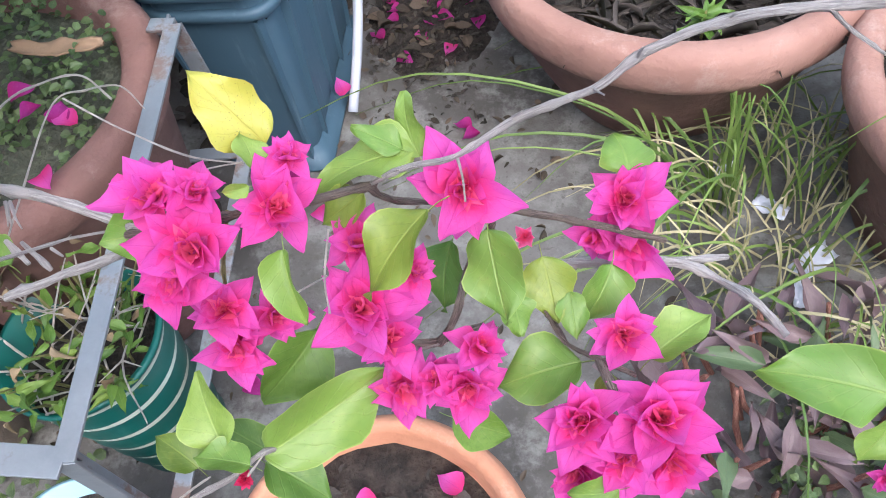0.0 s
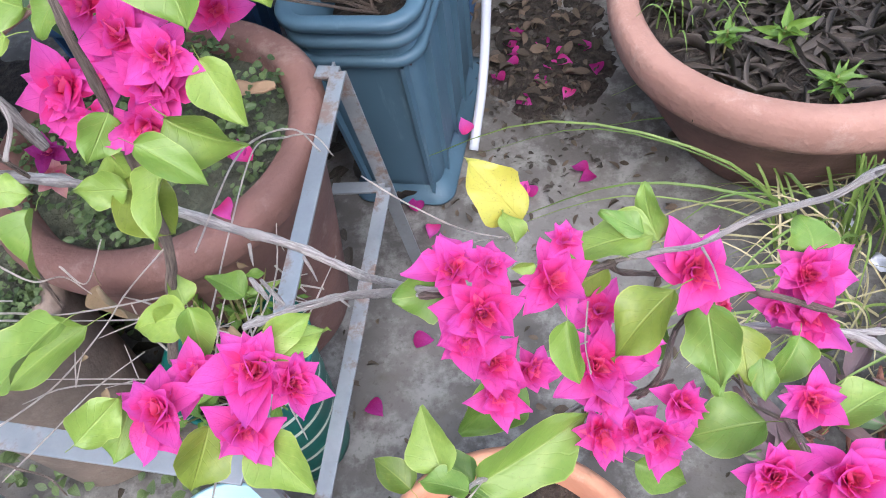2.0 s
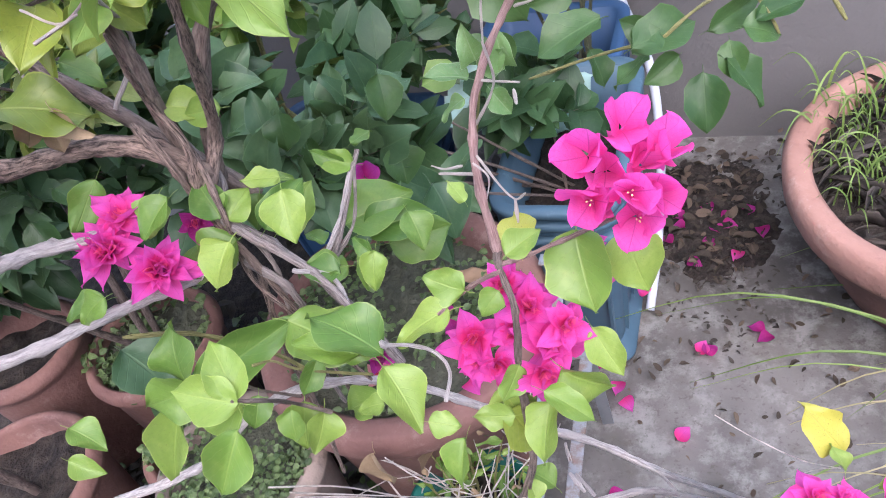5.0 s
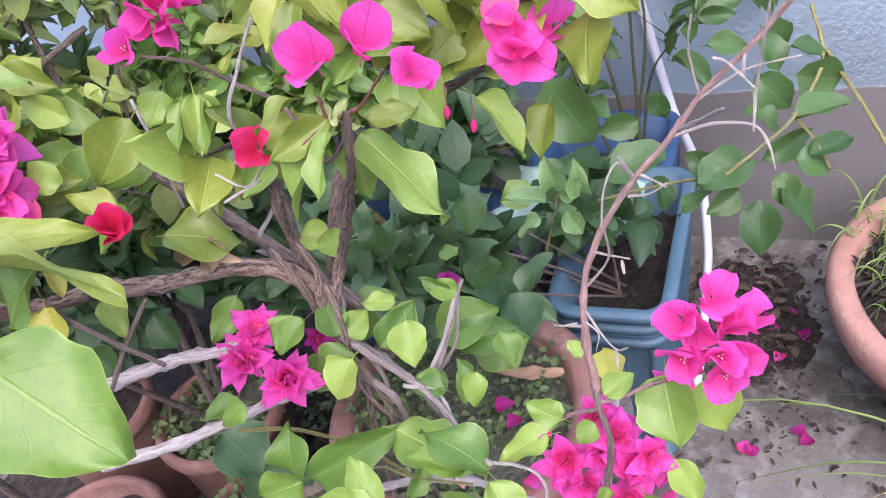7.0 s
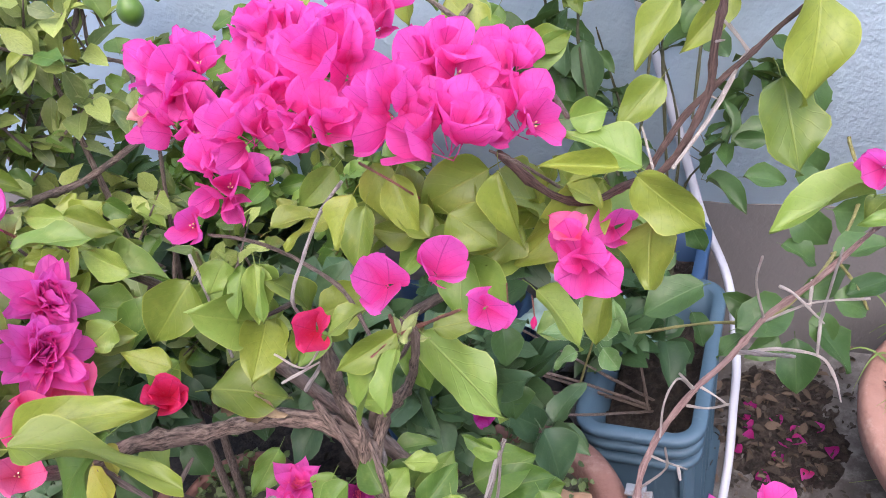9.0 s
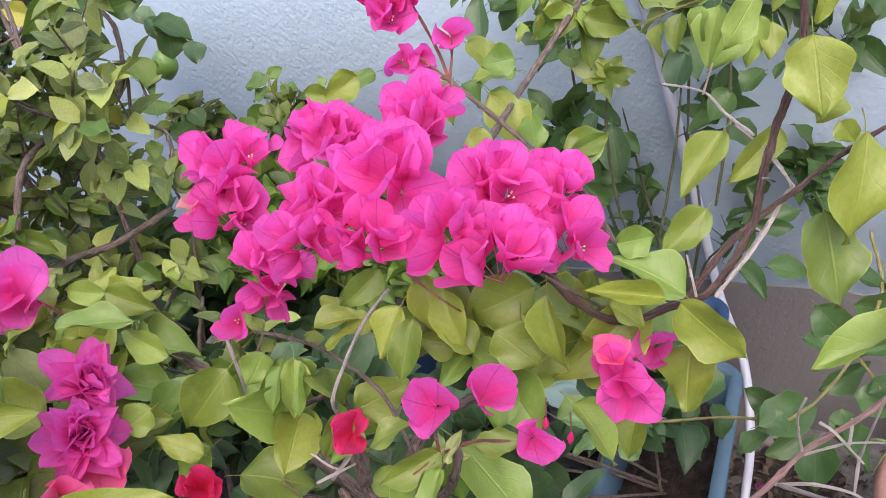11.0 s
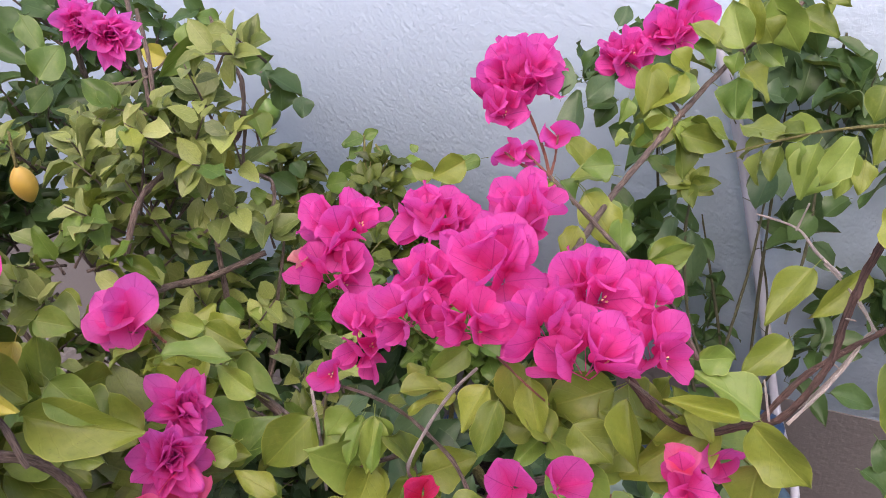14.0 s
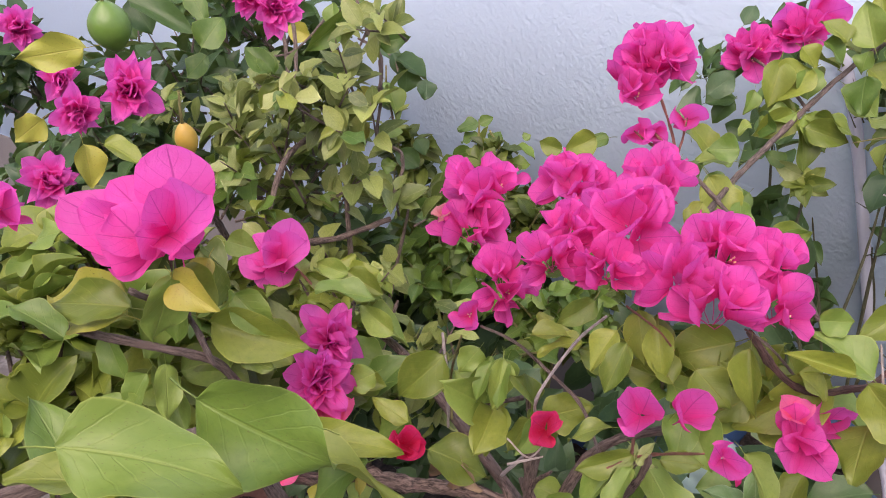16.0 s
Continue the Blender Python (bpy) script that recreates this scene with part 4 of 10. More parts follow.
front = thing("bougainvillea", "bougainvillea branches with double magenta blooms and lime leaves", "shrub")
main = thing("bougainvillea", "old bougainvillea with twisted trunk, papery pink bracts and lime leaves", "shrub")
leaf(front, (-0.058, 0.300, 0.793), (-0.48, 0.33, 0.81), (0.81, -0.45, 0.66), 0.046, 0.030, "yellow", 3)
leaf(front, (-0.061, 0.283, 0.796), (-0.08, 0.84, 0.54), (0.2, -0.52, 0.83), 0.020, 0.016, "lime", 1)
leaf(front, (0.012, 0.281, 0.79), (-0.28, 0.8, 0.53), (0.07, -0.53, 0.84), 0.033, 0.018, "lime", 1)
leaf(front, (0.005, 0.284, 0.793), (-0.84, 0.43, 0.33), (0.1, -0.48, 0.87), 0.026, 0.014, "lime", 3)
leaf(front, (0.01, 0.284, 0.791), (-1, -0.04, 0.04), (0.05, -0.46, 0.88), 0.051, 0.030, "lime", 1)
leaf(front, (-0.015, 0.271, 0.784), (-0.89, -0.4, -0.2), (0.02, -0.48, 0.88), 0.026, 0.018, "olive", 1)
leaf(front, (0.014, 0.246, 0.798), (-0.82, -0.51, -0.27), (-0.01, -0.46, 0.89), 0.047, 0.030, "olive", 1)
leaf(front, (0.037, 0.262, 0.753), (-0.01, -0.84, -0.54), (-0, -0.54, 0.84), 0.046, 0.034, "lime", 3)
leaf(front, (0.017, 0.292, 0.702), (-0.45, -0.76, -0.46), (-0.03, -0.5, 0.87), 0.041, 0.036, "green", 1)
leaf(front, (0.064, 0.279, 0.694), (0.06, -0.84, -0.54), (-0.04, -0.54, 0.84), 0.038, 0.028, "olive", 3)
leaf(front, (0.102, 0.277, 0.678), (-0.43, -0.77, -0.47), (-0.16, -0.44, 0.88), 0.036, 0.031, "lime", 2)
leaf(front, (0.076, 0.262, 0.682), (0.05, -0.84, -0.54), (-0.06, -0.54, 0.84), 0.027, 0.017, "green", 3)
leaf(front, (0.122, 0.331, 0.687), (-0.01, 0.84, 0.54), (-0.13, -0.54, 0.83), 0.026, 0.034, "lime", 1)
leaf(front, (0.115, 0.229, 0.655), (0.84, 0.48, 0.25), (-0.13, -0.27, 0.95), 0.042, 0.031, "lime", 0)
leaf(front, (0.078, 0.235, 0.648), (-1, -0.05, 0.03), (0.05, -0.27, 0.96), 0.052, 0.039, "lime", 1)
leaf(front, (-0.102, 0.207, 0.646), (0.91, 0.37, 0.18), (-0.04, -0.34, 0.94), 0.085, 0.043, "lime", 0)
leaf(front, (-0.121, 0.21, 0.657), (-0.31, 0.79, 0.53), (0.32, -0.43, 0.84), 0.045, 0.031, "lime", 0)
leaf(front, (-0.106, 0.197, 0.659), (-0.93, 0.29, 0.25), (0.19, -0.21, 0.96), 0.032, 0.023, "lime", 0)
leaf(front, (-0.149, 0.212, 0.624), (-0.66, 0.61, 0.44), (0.33, -0.29, 0.9), 0.033, 0.023, "olive", 2)
leaf(front, (-0.107, 0.216, 0.624), (-0.76, 0.52, 0.38), (0.27, -0.28, 0.92), 0.036, 0.023, "green", 2)
leaf(front, (-0.075, 0.287, 0.635), (-0.67, -0.64, -0.37), (-0, -0.49, 0.87), 0.062, 0.042, "green", 2)
leaf(front, (-0.039, 0.22, 0.823), (0.04, -0.84, -0.54), (0.19, -0.52, 0.83), 0.031, 0.015, "lime", 4)
leaf(front, (0.044, 0.255, 0.7), (0.12, -0.83, -0.54), (0.01, -0.54, 0.84), 0.023, 0.021, "green", 3)
leaf(front, (-0, 0.23, 0.603), (0.9, -0.34, -0.28), (0.18, -0.3, 0.94), 0.039, 0.027, "green", 2)
leaf(front, (0.224, 0.187, 0.666), (-0.92, 0.3, 0.25), (0.13, -0.38, 0.92), 0.064, 0.040, "lime", 1)
leaf(front, (0.222, 0.177, 0.659), (-0.62, -0.68, -0.39), (-0.33, -0.23, 0.92), 0.029, 0.021, "lime", 1)
leaf(front, (0.089, 0.218, 0.67), (-0.55, -0.72, -0.42), (-0.18, -0.39, 0.9), 0.014, 0.012, "lime", 2)
leaf(front, (-0.11, 0.211, 0.621), (0.8, -0.47, -0.36), (0.26, -0.25, 0.93), 0.045, 0.032, "green", 2)
leaf(front, (0.083, 0.161, 0.656), (-1, -0.06, 0.03), (0.04, -0.17, 0.99), 0.026, 0.017, "lime", 1)
leaf(front, (-0.051, 0.247, 0.829), (-0.99, -0.14, -0.03), (0.05, -0.47, 0.88), 0.012, 0.007, "lime", 2)
flower(front, (-0.089, 0.249, 0.828), (0.06, -0.36, 0.93), 0.034, "magenta", "double")
flower(front, (-0.078, 0.232, 0.815), (0.18, -0.56, 0.81), 0.046, "magenta", "double")
flower(front, (-0.073, 0.249, 0.829), (0.4, -0.3, 0.86), 0.023, "magenta", "double")
flower(front, (-0.086, 0.221, 0.811), (0.05, -0.6, 0.8), 0.031, "magenta", "double")
flower(front, (-0.044, 0.245, 0.816), (0.32, -0.37, 0.87), 0.038, "magenta", "double")
flower(front, (-0.077, 0.223, 0.781), (0.27, -0.58, 0.77), 0.033, "magenta", "double")
flower(front, (-0.077, 0.214, 0.764), (0.23, -0.68, 0.69), 0.032, "magenta", "double")
flower(front, (-0.06, 0.223, 0.769), (0.46, -0.49, 0.74), 0.030, "magenta", "double")
flower(front, (-0.037, 0.259, 0.828), (0.33, -0.11, 0.94), 0.019, "magenta", "double")
flower(front, (0.029, 0.268, 0.779), (0.01, -0.57, 0.82), 0.050, "magenta", "double")
flower(front, (-0.022, 0.255, 0.766), (0.17, -0.25, 0.95), 0.032, "magenta", "double")
flower(front, (-0.025, 0.232, 0.749), (0.15, -0.43, 0.89), 0.043, "magenta", "double")
flower(front, (-0.021, 0.238, 0.704), (0.36, -0.47, 0.8), 0.038, "magenta", "double")
flower(front, (-0.022, 0.234, 0.651), (0.15, -0.65, 0.75), 0.046, "magenta", "double")
flower(front, (0.001, 0.242, 0.758), (0.47, -0.45, 0.76), 0.022, "magenta", "double")
flower(front, (0.024, 0.235, 0.685), (0.21, -0.23, 0.95), 0.033, "magenta", "double")
flower(front, (0.014, 0.23, 0.647), (0.08, -0.65, 0.76), 0.042, "magenta", "double")
flower(front, (-0.003, 0.235, 0.653), (-0.04, -0.5, 0.87), 0.030, "magenta", "double")
flower(front, (0.119, 0.321, 0.674), (-0.13, -0.34, 0.93), 0.050, "magenta", "double")
flower(front, (0.12, 0.306, 0.652), (-0.19, -0.66, 0.73), 0.047, "magenta", "double")
flower(front, (0.1, 0.308, 0.658), (-0.43, -0.45, 0.78), 0.028, "magenta", "double")
flower(front, (0.057, 0.29, 0.698), (-0.04, -0.48, 0.88), 0.024, "crimson", "double")
flower(front, (0.1, 0.236, 0.675), (-0.13, -0.36, 0.92), 0.039, "magenta", "double")
flower(front, (0.071, 0.193, 0.671), (-0.23, -0.26, 0.94), 0.047, "magenta", "double")
flower(front, (0.107, 0.187, 0.679), (-0.01, -0.22, 0.98), 0.053, "magenta", "double")
flower(front, (0.089, 0.177, 0.659), (-0.24, -0.47, 0.85), 0.043, "magenta", "double")
flower(front, (0.113, 0.175, 0.645), (0.06, -0.59, 0.8), 0.041, "magenta", "double")
flower(front, (0.066, 0.178, 0.639), (-0.42, -0.47, 0.78), 0.034, "magenta", "double")
flower(front, (-0.113, 0.195, 0.645), (0.28, -0.26, 0.92), 0.011, "red", "double")
flower(front, (0.216, 0.153, 0.642), (-0.34, -0.18, 0.92), 0.016, "magenta", "double")
branch(front, [(0.194, 0.276, 0.844, 0.0023), (0.170, 0.277, 0.846, 0.0021), (0.138, 0.276, 0.848, 0.0020), (0.106, 0.276, 0.838, 0.0019), (0.086, 0.273, 0.825, 0.0017), (0.056, 0.273, 0.815, 0.0016), (0.028, 0.267, 0.804, 0.0014), (0.007, 0.265, 0.804, 0.0013), (-0.012, 0.273, 0.786, 0.0011)], "grey")
branch(front, [(-0.012, 0.272, 0.785, 0.0015), (-0.007, 0.285, 0.757, 0.0016), (0.021, 0.298, 0.728, 0.0018), (0.060, 0.311, 0.691, 0.0019), (0.097, 0.303, 0.681, 0.0019), (0.135, 0.298, 0.663, 0.0020)], "brown")
branch(front, [(0.078, 0.315, 0.622, 0.0032), (0.141, 0.301, 0.632, 0.0029), (0.169, 0.290, 0.623, 0.0027), (0.183, 0.259, 0.643, 0.0023), (0.192, 0.239, 0.642, 0.0021)], "grey")
branch(front, [(0.141, 0.301, 0.632, 0.0021), (0.183, 0.309, 0.611, 0.0021)], "grey")
branch(front, [(-0.137, 0.313, 0.826, 0.0004), (-0.123, 0.305, 0.819, 0.0004), (-0.110, 0.298, 0.814, 0.0004), (-0.088, 0.288, 0.806, 0.0004), (-0.066, 0.283, 0.802, 0.0003)], "straw")
branch(front, [(-0.098, 0.277, 0.800, 0.0002), (-0.082, 0.282, 0.802, 0.0003), (-0.066, 0.283, 0.802, 0.0003)], "straw")
branch(front, [(-0.028, 0.242, 0.798, 0.0004), (-0.031, 0.224, 0.793, 0.0004), (-0.030, 0.210, 0.790, 0.0003)], "straw")
branch(front, [(-0.031, 0.224, 0.793, 0.0004), (-0.045, 0.222, 0.787, 0.0003)], "straw")
branch(front, [(0.029, 0.262, 0.807, 0.0006), (0.030, 0.247, 0.815, 0.0004), (0.030, 0.234, 0.818, 0.0003)], "straw")
branch(front, [(0.003, 0.250, 0.666, 0.0022), (0.014, 0.248, 0.698, 0.0019), (0.025, 0.270, 0.711, 0.0019), (0.039, 0.269, 0.745, 0.0016)], "brown")
branch(front, [(-0.022, 0.251, 0.669, 0.0019), (-0.000, 0.251, 0.667, 0.0017), (0.025, 0.265, 0.651, 0.0016)], "brown")
branch(front, [(0.062, 0.253, 0.677, 0.0009), (0.071, 0.245, 0.655, 0.0012), (0.085, 0.224, 0.674, 0.0014), (0.101, 0.216, 0.668, 0.0017)], "brown")
branch(front, [(0.085, 0.223, 0.673, 0.0024), (0.088, 0.201, 0.681, 0.0022), (0.096, 0.196, 0.642, 0.0022), (0.090, 0.171, 0.602, 0.0022)], "brown")
branch(front, [(-0.143, 0.188, 0.644, 0.0015), (-0.117, 0.197, 0.648, 0.0015), (-0.100, 0.206, 0.653, 0.0015), (-0.080, 0.224, 0.620, 0.0017), (-0.036, 0.261, 0.628, 0.0017), (0.003, 0.250, 0.666, 0.0016)], "grey")
branch(front, [(-0.107, 0.247, 0.810, 0.0018), (-0.086, 0.248, 0.809, 0.0018), (-0.069, 0.253, 0.805, 0.0018), (-0.038, 0.249, 0.812, 0.0016), (-0.012, 0.273, 0.785, 0.0018)], "brown")
branch(front, [(-0.069, 0.253, 0.805, 0.0009), (-0.077, 0.235, 0.782, 0.0008), (-0.074, 0.215, 0.757, 0.0007)], "stem")
leaf(front, (-0.096, 0.254, 0.802), (-0.99, -0.12, 0.09), (0.13, -0.36, 0.92), 0.029, 0.027, "lime", 3)
flower(front, (-0.221, 0.187, 0.831), (0, -0.51, 0.86), 0.037, "magenta", "double")
flower(front, (-0.208, 0.203, 0.829), (0.17, -0.15, 0.97), 0.028, "magenta", "double")
flower(front, (-0.175, 0.197, 0.841), (0.35, -0.3, 0.89), 0.045, "magenta", "double")
flower(front, (-0.18, 0.177, 0.83), (0.23, -0.76, 0.6), 0.032, "magenta", "double")
flower(front, (-0.16, 0.192, 0.838), (0.65, -0.31, 0.69), 0.029, "magenta", "double")
leaf(front, (-0.174, 0.202, 0.844), (0.89, 0.43, 0.15), (0.05, -0.41, 0.91), 0.034, 0.022, "lime", 1)
leaf(front, (-0.178, 0.178, 0.823), (0.53, -0.64, -0.55), (0.35, -0.43, 0.83), 0.040, 0.027, "lime", 0)
leaf(front, (-0.199, 0.179, 0.827), (-0.29, -0.8, -0.52), (0.16, -0.58, 0.8), 0.032, 0.027, "olive", 0)
leaf(front, (-0.237, 0.191, 0.83), (-0.41, -0.78, -0.48), (0.18, -0.59, 0.79), 0.029, 0.025, "lime", 3)
leaf(front, (-0.219, 0.237, 0.835), (-0.76, -0.59, -0.28), (0.08, -0.52, 0.85), 0.016, 0.020, "lime", 2)
leaf(front, (-0.212, 0.232, 0.842), (0.2, -0.78, -0.59), (0.32, -0.52, 0.79), 0.029, 0.017, "lime", 4)
branch(front, [(-0.209, 0.159, 0.790, 0.0005), (-0.203, 0.178, 0.802, 0.0005), (-0.199, 0.191, 0.811, 0.0005), (-0.194, 0.203, 0.818, 0.0005)], "straw")
branch(front, [(-0.254, 0.346, 0.689, 0.0017), (-0.245, 0.336, 0.680, 0.0017)], "grey")
branch(front, [(-0.257, 0.372, 0.695, 0.0006), (-0.252, 0.355, 0.695, 0.0005)], "straw")
leaf(front, (-0.272, 0.351, 0.658), (-0.76, 0.46, 0.46), (0.29, -0.39, 0.87), 0.035, 0.025, "green", 0)
leaf(front, (-0.213, 0.389, 0.945), (0.04, -0.78, -0.63), (0.2, -0.61, 0.77), 0.058, 0.052, "lime", 0)
leaf(front, (-0.183, 0.389, 0.938), (0.28, -0.72, -0.64), (0.15, -0.62, 0.77), 0.046, 0.039, "lime", 1)
leaf(front, (-0.309, 0.366, 0.903), (-0.93, -0.35, -0.06), (0.16, -0.58, 0.8), 0.048, 0.028, "lime", 1)
leaf(front, (-0.358, 0.339, 0.894), (-0.72, 0.45, 0.53), (0.34, -0.43, 0.84), 0.068, 0.046, "green", 1)
leaf(front, (-0.377, 0.344, 0.889), (-0.94, 0.12, 0.31), (0.23, -0.44, 0.87), 0.056, 0.026, "green", 2)
leaf(front, (-0.37, 0.356, 0.884), (-0.97, -0.22, 0.05), (0.16, -0.53, 0.83), 0.034, 0.022, "green", 3)
leaf(front, (-0.326, 0.27, 0.776), (-0.82, -0.53, -0.23), (0.07, -0.49, 0.87), 0.063, 0.043, "lime", 0)
leaf(front, (-0.215, 0.232, 0.834), (-0.98, -0.14, 0.12), (0.16, -0.33, 0.93), 0.030, 0.023, "lime", 1)
leaf(front, (-0.212, 0.356, 0.881), (0.44, -0.65, -0.62), (0.23, -0.59, 0.78), 0.041, 0.025, "lime", 0)
leaf(front, (-0.249, 0.32, 0.862), (0.84, -0.32, -0.45), (0.27, -0.46, 0.84), 0.043, 0.021, "lime", 2)
leaf(front, (-0.248, 0.328, 0.835), (-0.33, -0.78, -0.54), (0.16, -0.61, 0.78), 0.047, 0.032, "lime", 2)
leaf(front, (-0.265, 0.339, 0.868), (-0.41, -0.76, -0.51), (0.19, -0.61, 0.77), 0.030, 0.024, "lime", 3)
leaf(front, (-0.278, 0.33, 0.817), (-0.98, -0.11, 0.14), (0.17, -0.43, 0.89), 0.032, 0.022, "lime", 3)
leaf(front, (-0.306, 0.297, 0.847), (-0.29, -0.78, -0.55), (0.25, -0.62, 0.75), 0.039, 0.021, "lime", 4)
leaf(front, (-0.331, 0.304, 0.859), (0.97, -0.03, -0.25), (0.22, -0.41, 0.89), 0.024, 0.019, "lime", 3)
leaf(front, (-0.359, 0.333, 0.889), (0.48, -0.63, -0.61), (0.4, -0.46, 0.79), 0.056, 0.034, "lime", 0)
leaf(front, (-0.37, 0.328, 0.849), (-0.98, -0.13, 0.13), (0.17, -0.45, 0.88), 0.022, 0.018, "lime", 1)
leaf(front, (-0.45, 0.353, 0.823), (-0.09, -0.79, -0.61), (0.43, -0.58, 0.69), 0.042, 0.035, "lime", 1)
leaf(front, (-0.487, 0.356, 0.833), (-0.12, -0.79, -0.6), (0.46, -0.58, 0.67), 0.029, 0.025, "green", 2)
leaf(front, (-0.425, 0.363, 0.864), (-0.37, -0.77, -0.52), (0.35, -0.64, 0.68), 0.031, 0.021, "green", 0)
leaf(front, (-0.259, 0.368, 0.95), (0.81, 0.54, 0.24), (0.19, -0.63, 0.75), 0.030, 0.021, "lime", 0)
leaf(front, (-0.296, 0.375, 0.912), (-0.89, 0.23, 0.39), (0.23, -0.51, 0.83), 0.032, 0.028, "lime", 3)
leaf(front, (-0.269, 0.363, 0.922), (-0.69, -0.64, -0.35), (0.19, -0.62, 0.76), 0.022, 0.019, "lime", 1)
leaf(front, (-0.379, 0.444, 0.893), (-0.17, -0.79, -0.59), (0.36, -0.61, 0.71), 0.034, 0.023, "lime", 1)
leaf(front, (-0.381, 0.443, 0.892), (-0.75, 0.42, 0.51), (0.28, -0.49, 0.82), 0.022, 0.014, "green", 2)
leaf(front, (-0.408, 0.429, 0.887), (-0.96, 0.07, 0.28), (0.21, -0.51, 0.84), 0.036, 0.025, "green", 0)
leaf(front, (-0.452, 0.561, 0.815), (0.91, 0.4, 0.11), (0.19, -0.64, 0.74), 0.076, 0.056, "green", 2)
leaf(front, (-0.42, 0.431, 0.981), (0.14, -0.76, -0.64), (0.46, -0.52, 0.72), 0.041, 0.033, "lime", 0)
leaf(front, (-0.402, 0.176, 0.835), (0.31, 0.78, 0.55), (0.35, -0.63, 0.7), 0.057, 0.030, "lime", 3)
leaf(front, (-0.25, 0.168, 0.843), (0.78, 0.57, 0.27), (0.01, -0.44, 0.9), 0.028, 0.022, "lime", 3)
leaf(front, (-0.276, 0.301, 0.734), (-0.22, 0.74, 0.64), (0.3, -0.57, 0.76), 0.025, 0.018, "lime", 0)
leaf(front, (-0.17, 0.206, 0.847), (0.88, 0.46, 0.16), (0.02, -0.37, 0.93), 0.025, 0.015, "lime", 2)
leaf(front, (-0.457, 0.515, 0.838), (-0.73, 0.44, 0.52), (0.3, -0.48, 0.83), 0.023, 0.023, "green", 2)
leaf(front, (-0.371, 0.523, 0.857), (0.36, -0.69, -0.63), (0.31, -0.55, 0.78), 0.039, 0.030, "green", 0)
flower(front, (-0.256, 0.374, 0.888), (0.2, -0.55, 0.8), 0.040, "magenta", "double")
flower(front, (-0.271, 0.387, 0.899), (-0.1, -0.5, 0.85), 0.038, "magenta", "double")
flower(front, (-0.230, 0.356, 0.886), (0.5, -0.6, 0.6), 0.036, "magenta", "double")
flower(front, (-0.302, 0.362, 0.846), (-0.2, -0.85, 0.3), 0.036, "magenta", "double")
leaf(front, (-0.236, 0.338, 0.862), (0.75, -0.25, -0.6), (0.2, -0.75, 0.6), 0.046, 0.039, "lime", 4)
leaf(front, (-0.286, 0.345, 0.832), (0.35, -0.4, -0.8), (0.15, -0.8, 0.55), 0.044, 0.036, "lime", 1)
leaf(front, (-0.284, 0.336, 0.818), (0.5, -0.3, -0.75), (0.1, -0.8, 0.6), 0.046, 0.038, "olive", 2)
flower(front, (-0.301, 0.371, 0.860), (0.17, -0.67, 0.72), 0.048, "magenta", "double")
flower(front, (-0.285, 0.356, 0.848), (0.27, -0.85, 0.45), 0.031, "magenta", "double")
flower(front, (-0.243, 0.359, 0.864), (0.42, -0.64, 0.65), 0.053, "magenta", "double")
flower(front, (-0.250, 0.341, 0.854), (0.28, -0.88, 0.39), 0.038, "magenta", "double")
flower(front, (-0.258, 0.390, 0.879), (0.21, -0.5, 0.84), 0.039, "magenta", "double")
flower(front, (-0.268, 0.371, 0.868), (0.13, -0.62, 0.77), 0.036, "magenta", "double")
flower(front, (-0.216, 0.407, 0.871), (0.52, -0.61, 0.61), 0.034, "magenta", "double")
flower(front, (-0.213, 0.427, 0.887), (0.53, -0.51, 0.68), 0.028, "magenta", "double")
flower(front, (-0.443, 0.482, 0.701), (0.41, -0.54, 0.73), 0.029, "purple", "double")
flower(front, (-0.454, 0.478, 0.674), (0.41, -0.52, 0.75), 0.030, "pale", "double")
branch(front, [(-0.263, 0.324, 0.663, 0.0030), (-0.227, 0.335, 0.663, 0.0030), (-0.184, 0.333, 0.678, 0.0029), (-0.115, 0.256, 0.798, 0.0016), (-0.090, 0.254, 0.801, 0.0016)], "grey")
branch(front, [(-0.238, 0.338, 0.668, 0.0018), (-0.250, 0.350, 0.680, 0.0013)], "grey")
branch(front, [(-0.499, 0.331, 0.702, 0.0007), (-0.426, 0.325, 0.706, 0.0007), (-0.325, 0.275, 0.777, 0.0005), (-0.284, 0.294, 0.756, 0.0005)], "straw")
branch(front, [(-0.389, 0.227, 0.727, 0.0006), (-0.349, 0.249, 0.736, 0.0005), (-0.316, 0.278, 0.751, 0.0005), (-0.299, 0.297, 0.762, 0.0005), (-0.274, 0.319, 0.773, 0.0005)], "straw")
branch(front, [(-0.335, 0.307, 0.779, 0.0006), (-0.322, 0.300, 0.770, 0.0004), (-0.311, 0.320, 0.783, 0.0004)], "straw")
branch(front, [(-0.383, 0.313, 0.794, 0.0006), (-0.354, 0.300, 0.778, 0.0005), (-0.335, 0.303, 0.775, 0.0004), (-0.321, 0.296, 0.766, 0.0004)], "straw")
branch(front, [(-0.297, 0.376, 0.695, 0.0007), (-0.283, 0.458, 0.692, 0.0008), (-0.274, 0.509, 0.665, 0.0008), (-0.248, 0.513, 0.662, 0.0008), (-0.231, 0.500, 0.648, 0.0007)], "straw")
branch(front, [(-0.443, 0.429, 0.896, 0.0023), (-0.414, 0.426, 0.886, 0.0023), (-0.392, 0.387, 0.876, 0.0022), (-0.357, 0.345, 0.898, 0.0020)], "grey")
